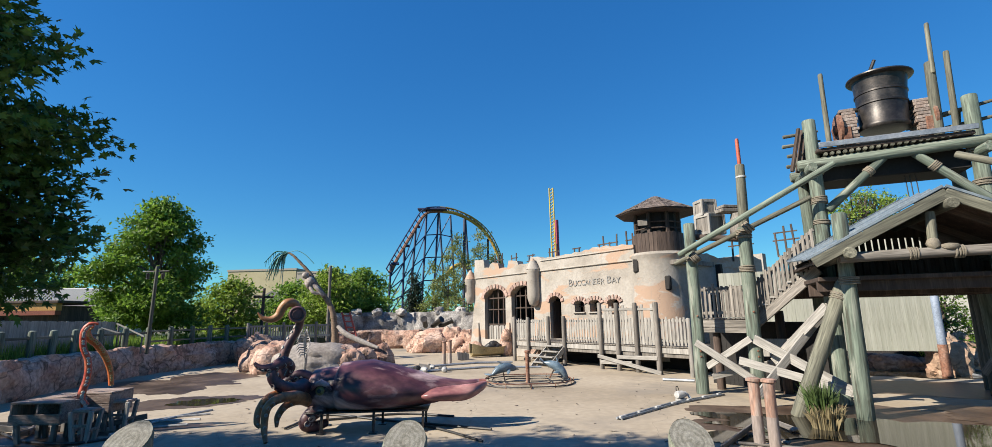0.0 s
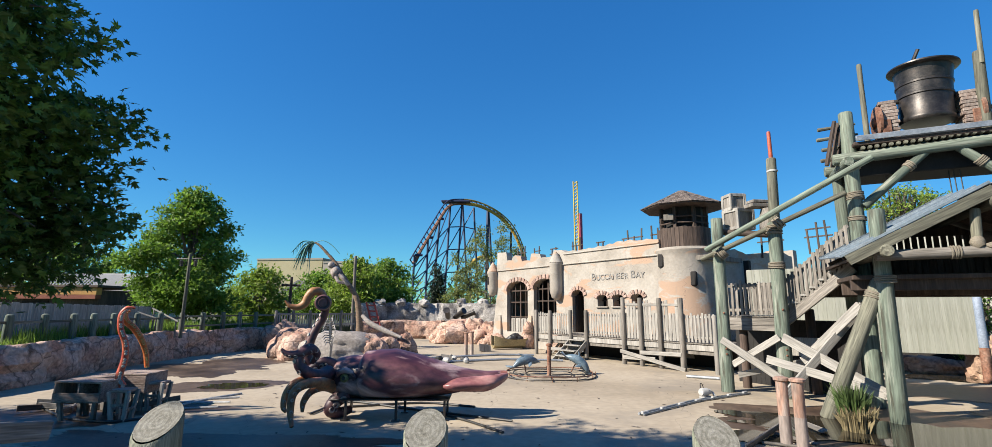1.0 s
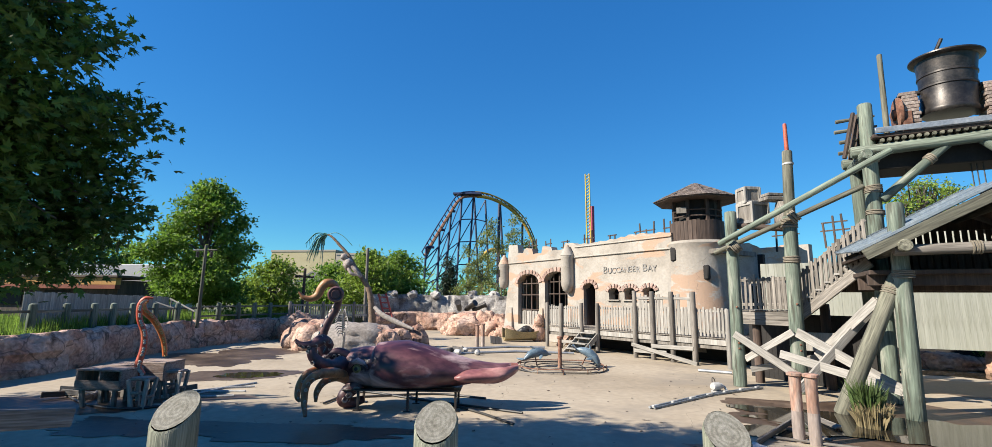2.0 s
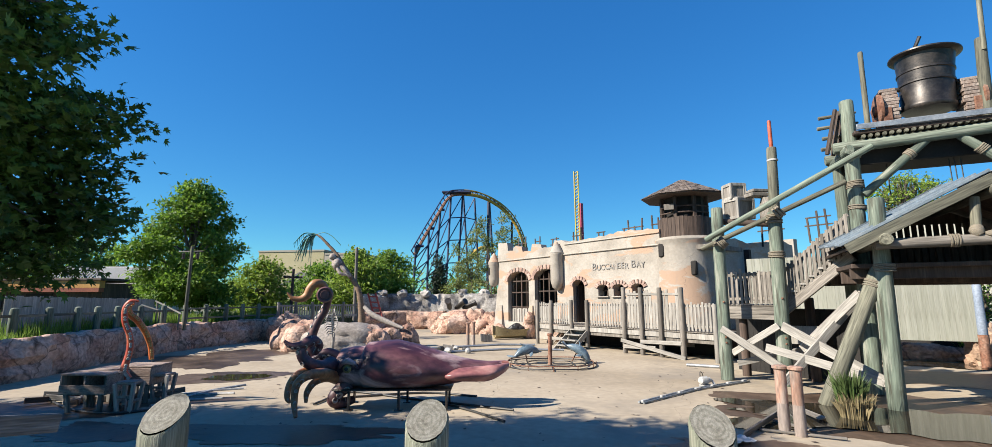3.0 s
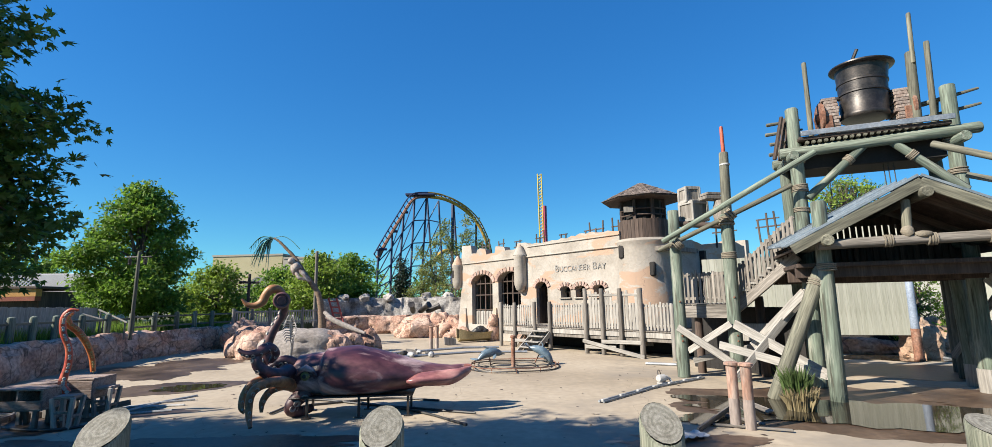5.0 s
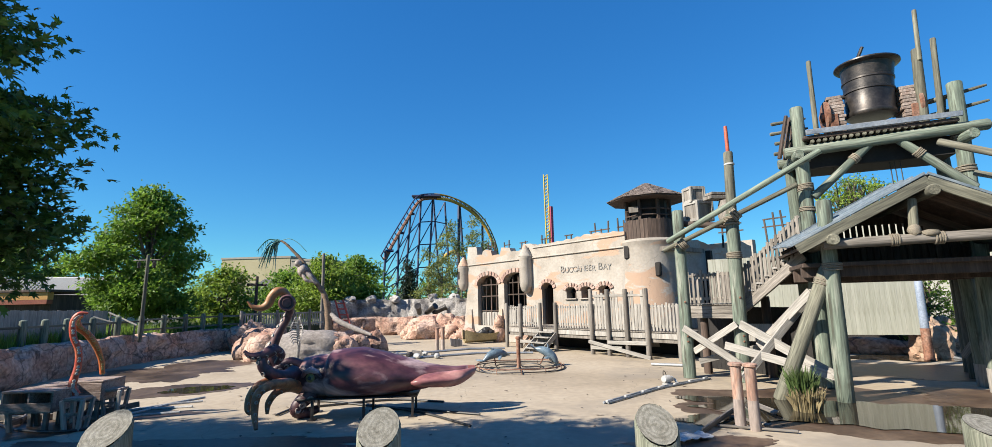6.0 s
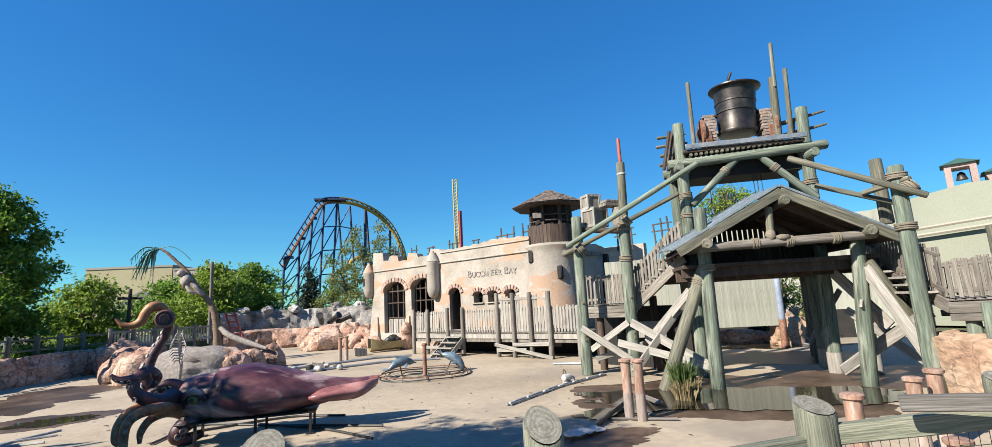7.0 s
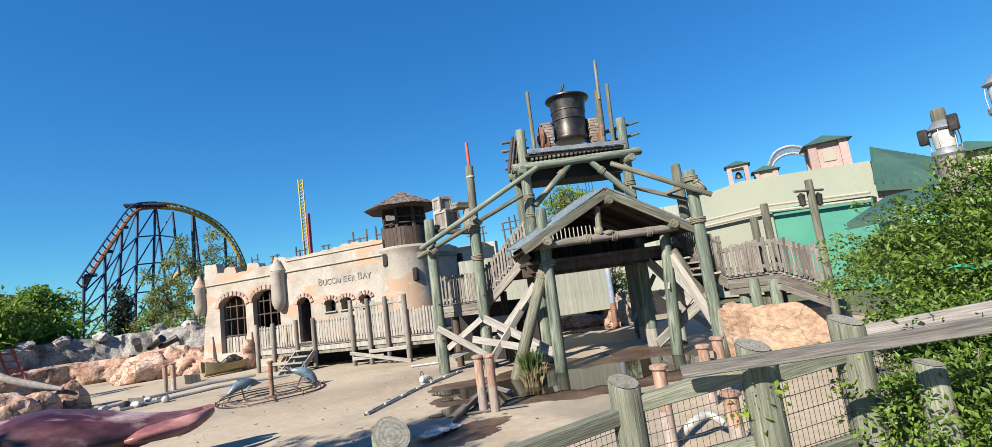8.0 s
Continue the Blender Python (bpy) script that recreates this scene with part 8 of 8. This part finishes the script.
# leaf litter and grit on the pool floor
rl_ = np.random.RandomState(3)
V, F = [], []
for i in range(220):
    x, y = rl_.uniform(-9, 6), rl_.uniform(7.5, 17)
    r0 = rl_.uniform(0.012, 0.045)
    a = rl_.rand() * 6.28
    b = len(V)
    V += [(x + r0 * math.cos(a + k * 1.57) * (1.6 if k % 2 else 0.7), y + r0 * math.sin(a + k * 1.57) * (1.6 if k % 2 else 0.7), 0.006 + 0.012 * rl_.rand()) for k in range(4)]
    F.append((b, b + 1, b + 2, b + 3))
tagged(part("leaf_litter", raw_mesh("leaf_litter", V, F, M_WOOD_DARK), None), "scattered dry leaves and grit on concrete", "litter", kind="stuff")

# ---------------------------------------------------------------- small things
bf = thing("bone_figure", "grey spiny skeletal figure standing behind the squid", "figure", at_floor((-7.92, 20.82, 0)))
bz = (-6.54, 17.09, 1.99)[2]
part("spine", tube(smooth_path([(0, 0, 0), (0.05, 0, bz * 0.4), (-0.02, 0, bz * 0.75), (0.08, 0, bz)], 5), lerp_list([0.06, 0.07, 0.06, 0.02], 16), 10), M_RUIN, bf)
for i in range(11):
    z = bz * (0.42 + 0.05 * i)
    w = 0.3 * math.sin(math.pi * (0.15 + 0.07 * i))
    for s in (-1, 1):
        part("rib", tube([(0.02, 0, z), (s * w * 0.7, -0.12, z + 0.03), (s * w, -0.2, z - 0.1)], [0.03, 0.025, 0.01], 6), M_RUIN, bf)
# grey railing and plank on the rocks behind the squid
br = thing("rock_railing", "pale grey picket railing behind the rocks", "railing")
ra, rb = Vector((-13.35, 26.87, 1.42)), Vector((-9.85, 29.92, 1.19))
ra.z = rb.z = 0.0
for z in (1.35, 1.95):
    board(ra + Vector((0, 0, z)), rb + Vector((0, 0, z)), 0.1, 0.05, br, M_WOOD_PALE, "rail")
for i in range(34):
    p = ra.lerp(rb, (i + 0.5) / 34)
    board((p.x, p.y, 1.2), (p.x, p.y, 2.0), 0.07, 0.03, br, M_WOOD_PALE, "picket", up=tuple(rb - ra))
for i in range(6):
    p = ra.lerp(rb, i / 5)
    log((p.x, p.y, -0.1), (p.x, p.y, 2.15), 0.09, br, M_WOOD_GREY, "post", seg=8)
# boards and scraps lying in the wet
for a, b, w in (((3.71, 8.68, 0.05), (5.28, 10.32, 0.16), 0.14), ((4.19, 9.13, 0.04), (5.33, 8.59, 0.04), 0.06), ((4.75, 9.78, 0.04), (5.07, 9, 0.05), 0.09), ((5.78, 10.9, 0.04), (5.36, 9.27, 0.2), 0.12)):
    o = thing("loose_board", "wet grey board lying in the puddle", "board", group="boards in the puddle")
    board(a, b, w, 0.035, o, M_WOOD_GREY, "plank", up=(0.7, 0.7, 0.1))
sc = thing("scrap_sheet", "crumpled pale plastic sheet on the wet floor", "scrap", (3.35, 8.39, 0.02), 20)
bm = bmesh.new()
bmesh.ops.create_grid(bm, x_segments=14, y_segments=8, size=0.5)
for v in bm.verts:
    v.co.x *= 0.8
    v.co.y *= 0.35
    v.co.z = 0.05 * noise.fractal(v.co * 5, 0.7, 2.0, 3) + 0.05
r = bmesh.ops.solidify(bm, geom=bm.faces[:], thickness=0.006)
part("sheet", bm, M_PIPE, sc)
# teal cloth caught in the bush
tc = thing("cloth_strip", "bright teal cloth strip caught in the bush", "cloth", (6.13, 1.73, 2.04))
it = tc.matrix_world.inverted()
cp = [it @ p for p in smooth_path([(6.11, 1.77, 2.04), (6.06, 1.61, 2.08), (6.09, 1.51, 2.05), (6.13, 1.37, 2.1)], 5)]
part("strip", tube(cp, lerp_list([0.03, 0.07, 0.06, 0.05], len(cp)), 8, squash=0.3), mat("teal_cloth", [(0.0, 0.36, 0.26), (0.02, 0.46, 0.34)], 6, 0.7, 0.2), tc)
# vine shoots on the fence
vine_c = [((FP[4][0], FP[4][1] - 0.05, 1.35), (0.1, 0.12, 0.22)), ((FP[4][0] - 0.12, FP[4][1] + 0.1, 1.1), (0.12, 0.1, 0.2)), ((FP[5][0] - 0.1, FP[5][1] + 0.05, 1.25), (0.1, 0.1, 0.3)), ((FP[5][0] - 0.05, FP[5][1], 0.95), (0.16, 0.12, 0.2))]
vv, vf = leaf_cloud(vine_c, 220, 0.04, 19, 0.2)
tagged(part("vine", raw_mesh("vine", vv, vf, M_LEAF_BRIGHT), None), "green vine shoots climbing the fence posts", "vine", kind="stuff")
# bolts on the outer posts
for po, zs in ((P1, (1.05, 1.2, 2.2)), (P2, (1.1, 1.25, 2.3))):
    for z in zs:
        part("bolt", lathe([(0.03, 0), (0.03, 0.02), (0.015, 0.03)], 8), M_RUST, po, m=pose(-0.03, -0.168, z, 90, 0, 0))
# hanging lines under the platform
for x, z0 in ((0.95, 4.9), (2.2, 5.0), (2.3, 5.05), (2.42, 5.0)):
    part("chain", tube([(x, 2.3, 5.85), (x + 0.01, 2.3, z0)], 0.014, 5), M_BLACKPIPE, T)
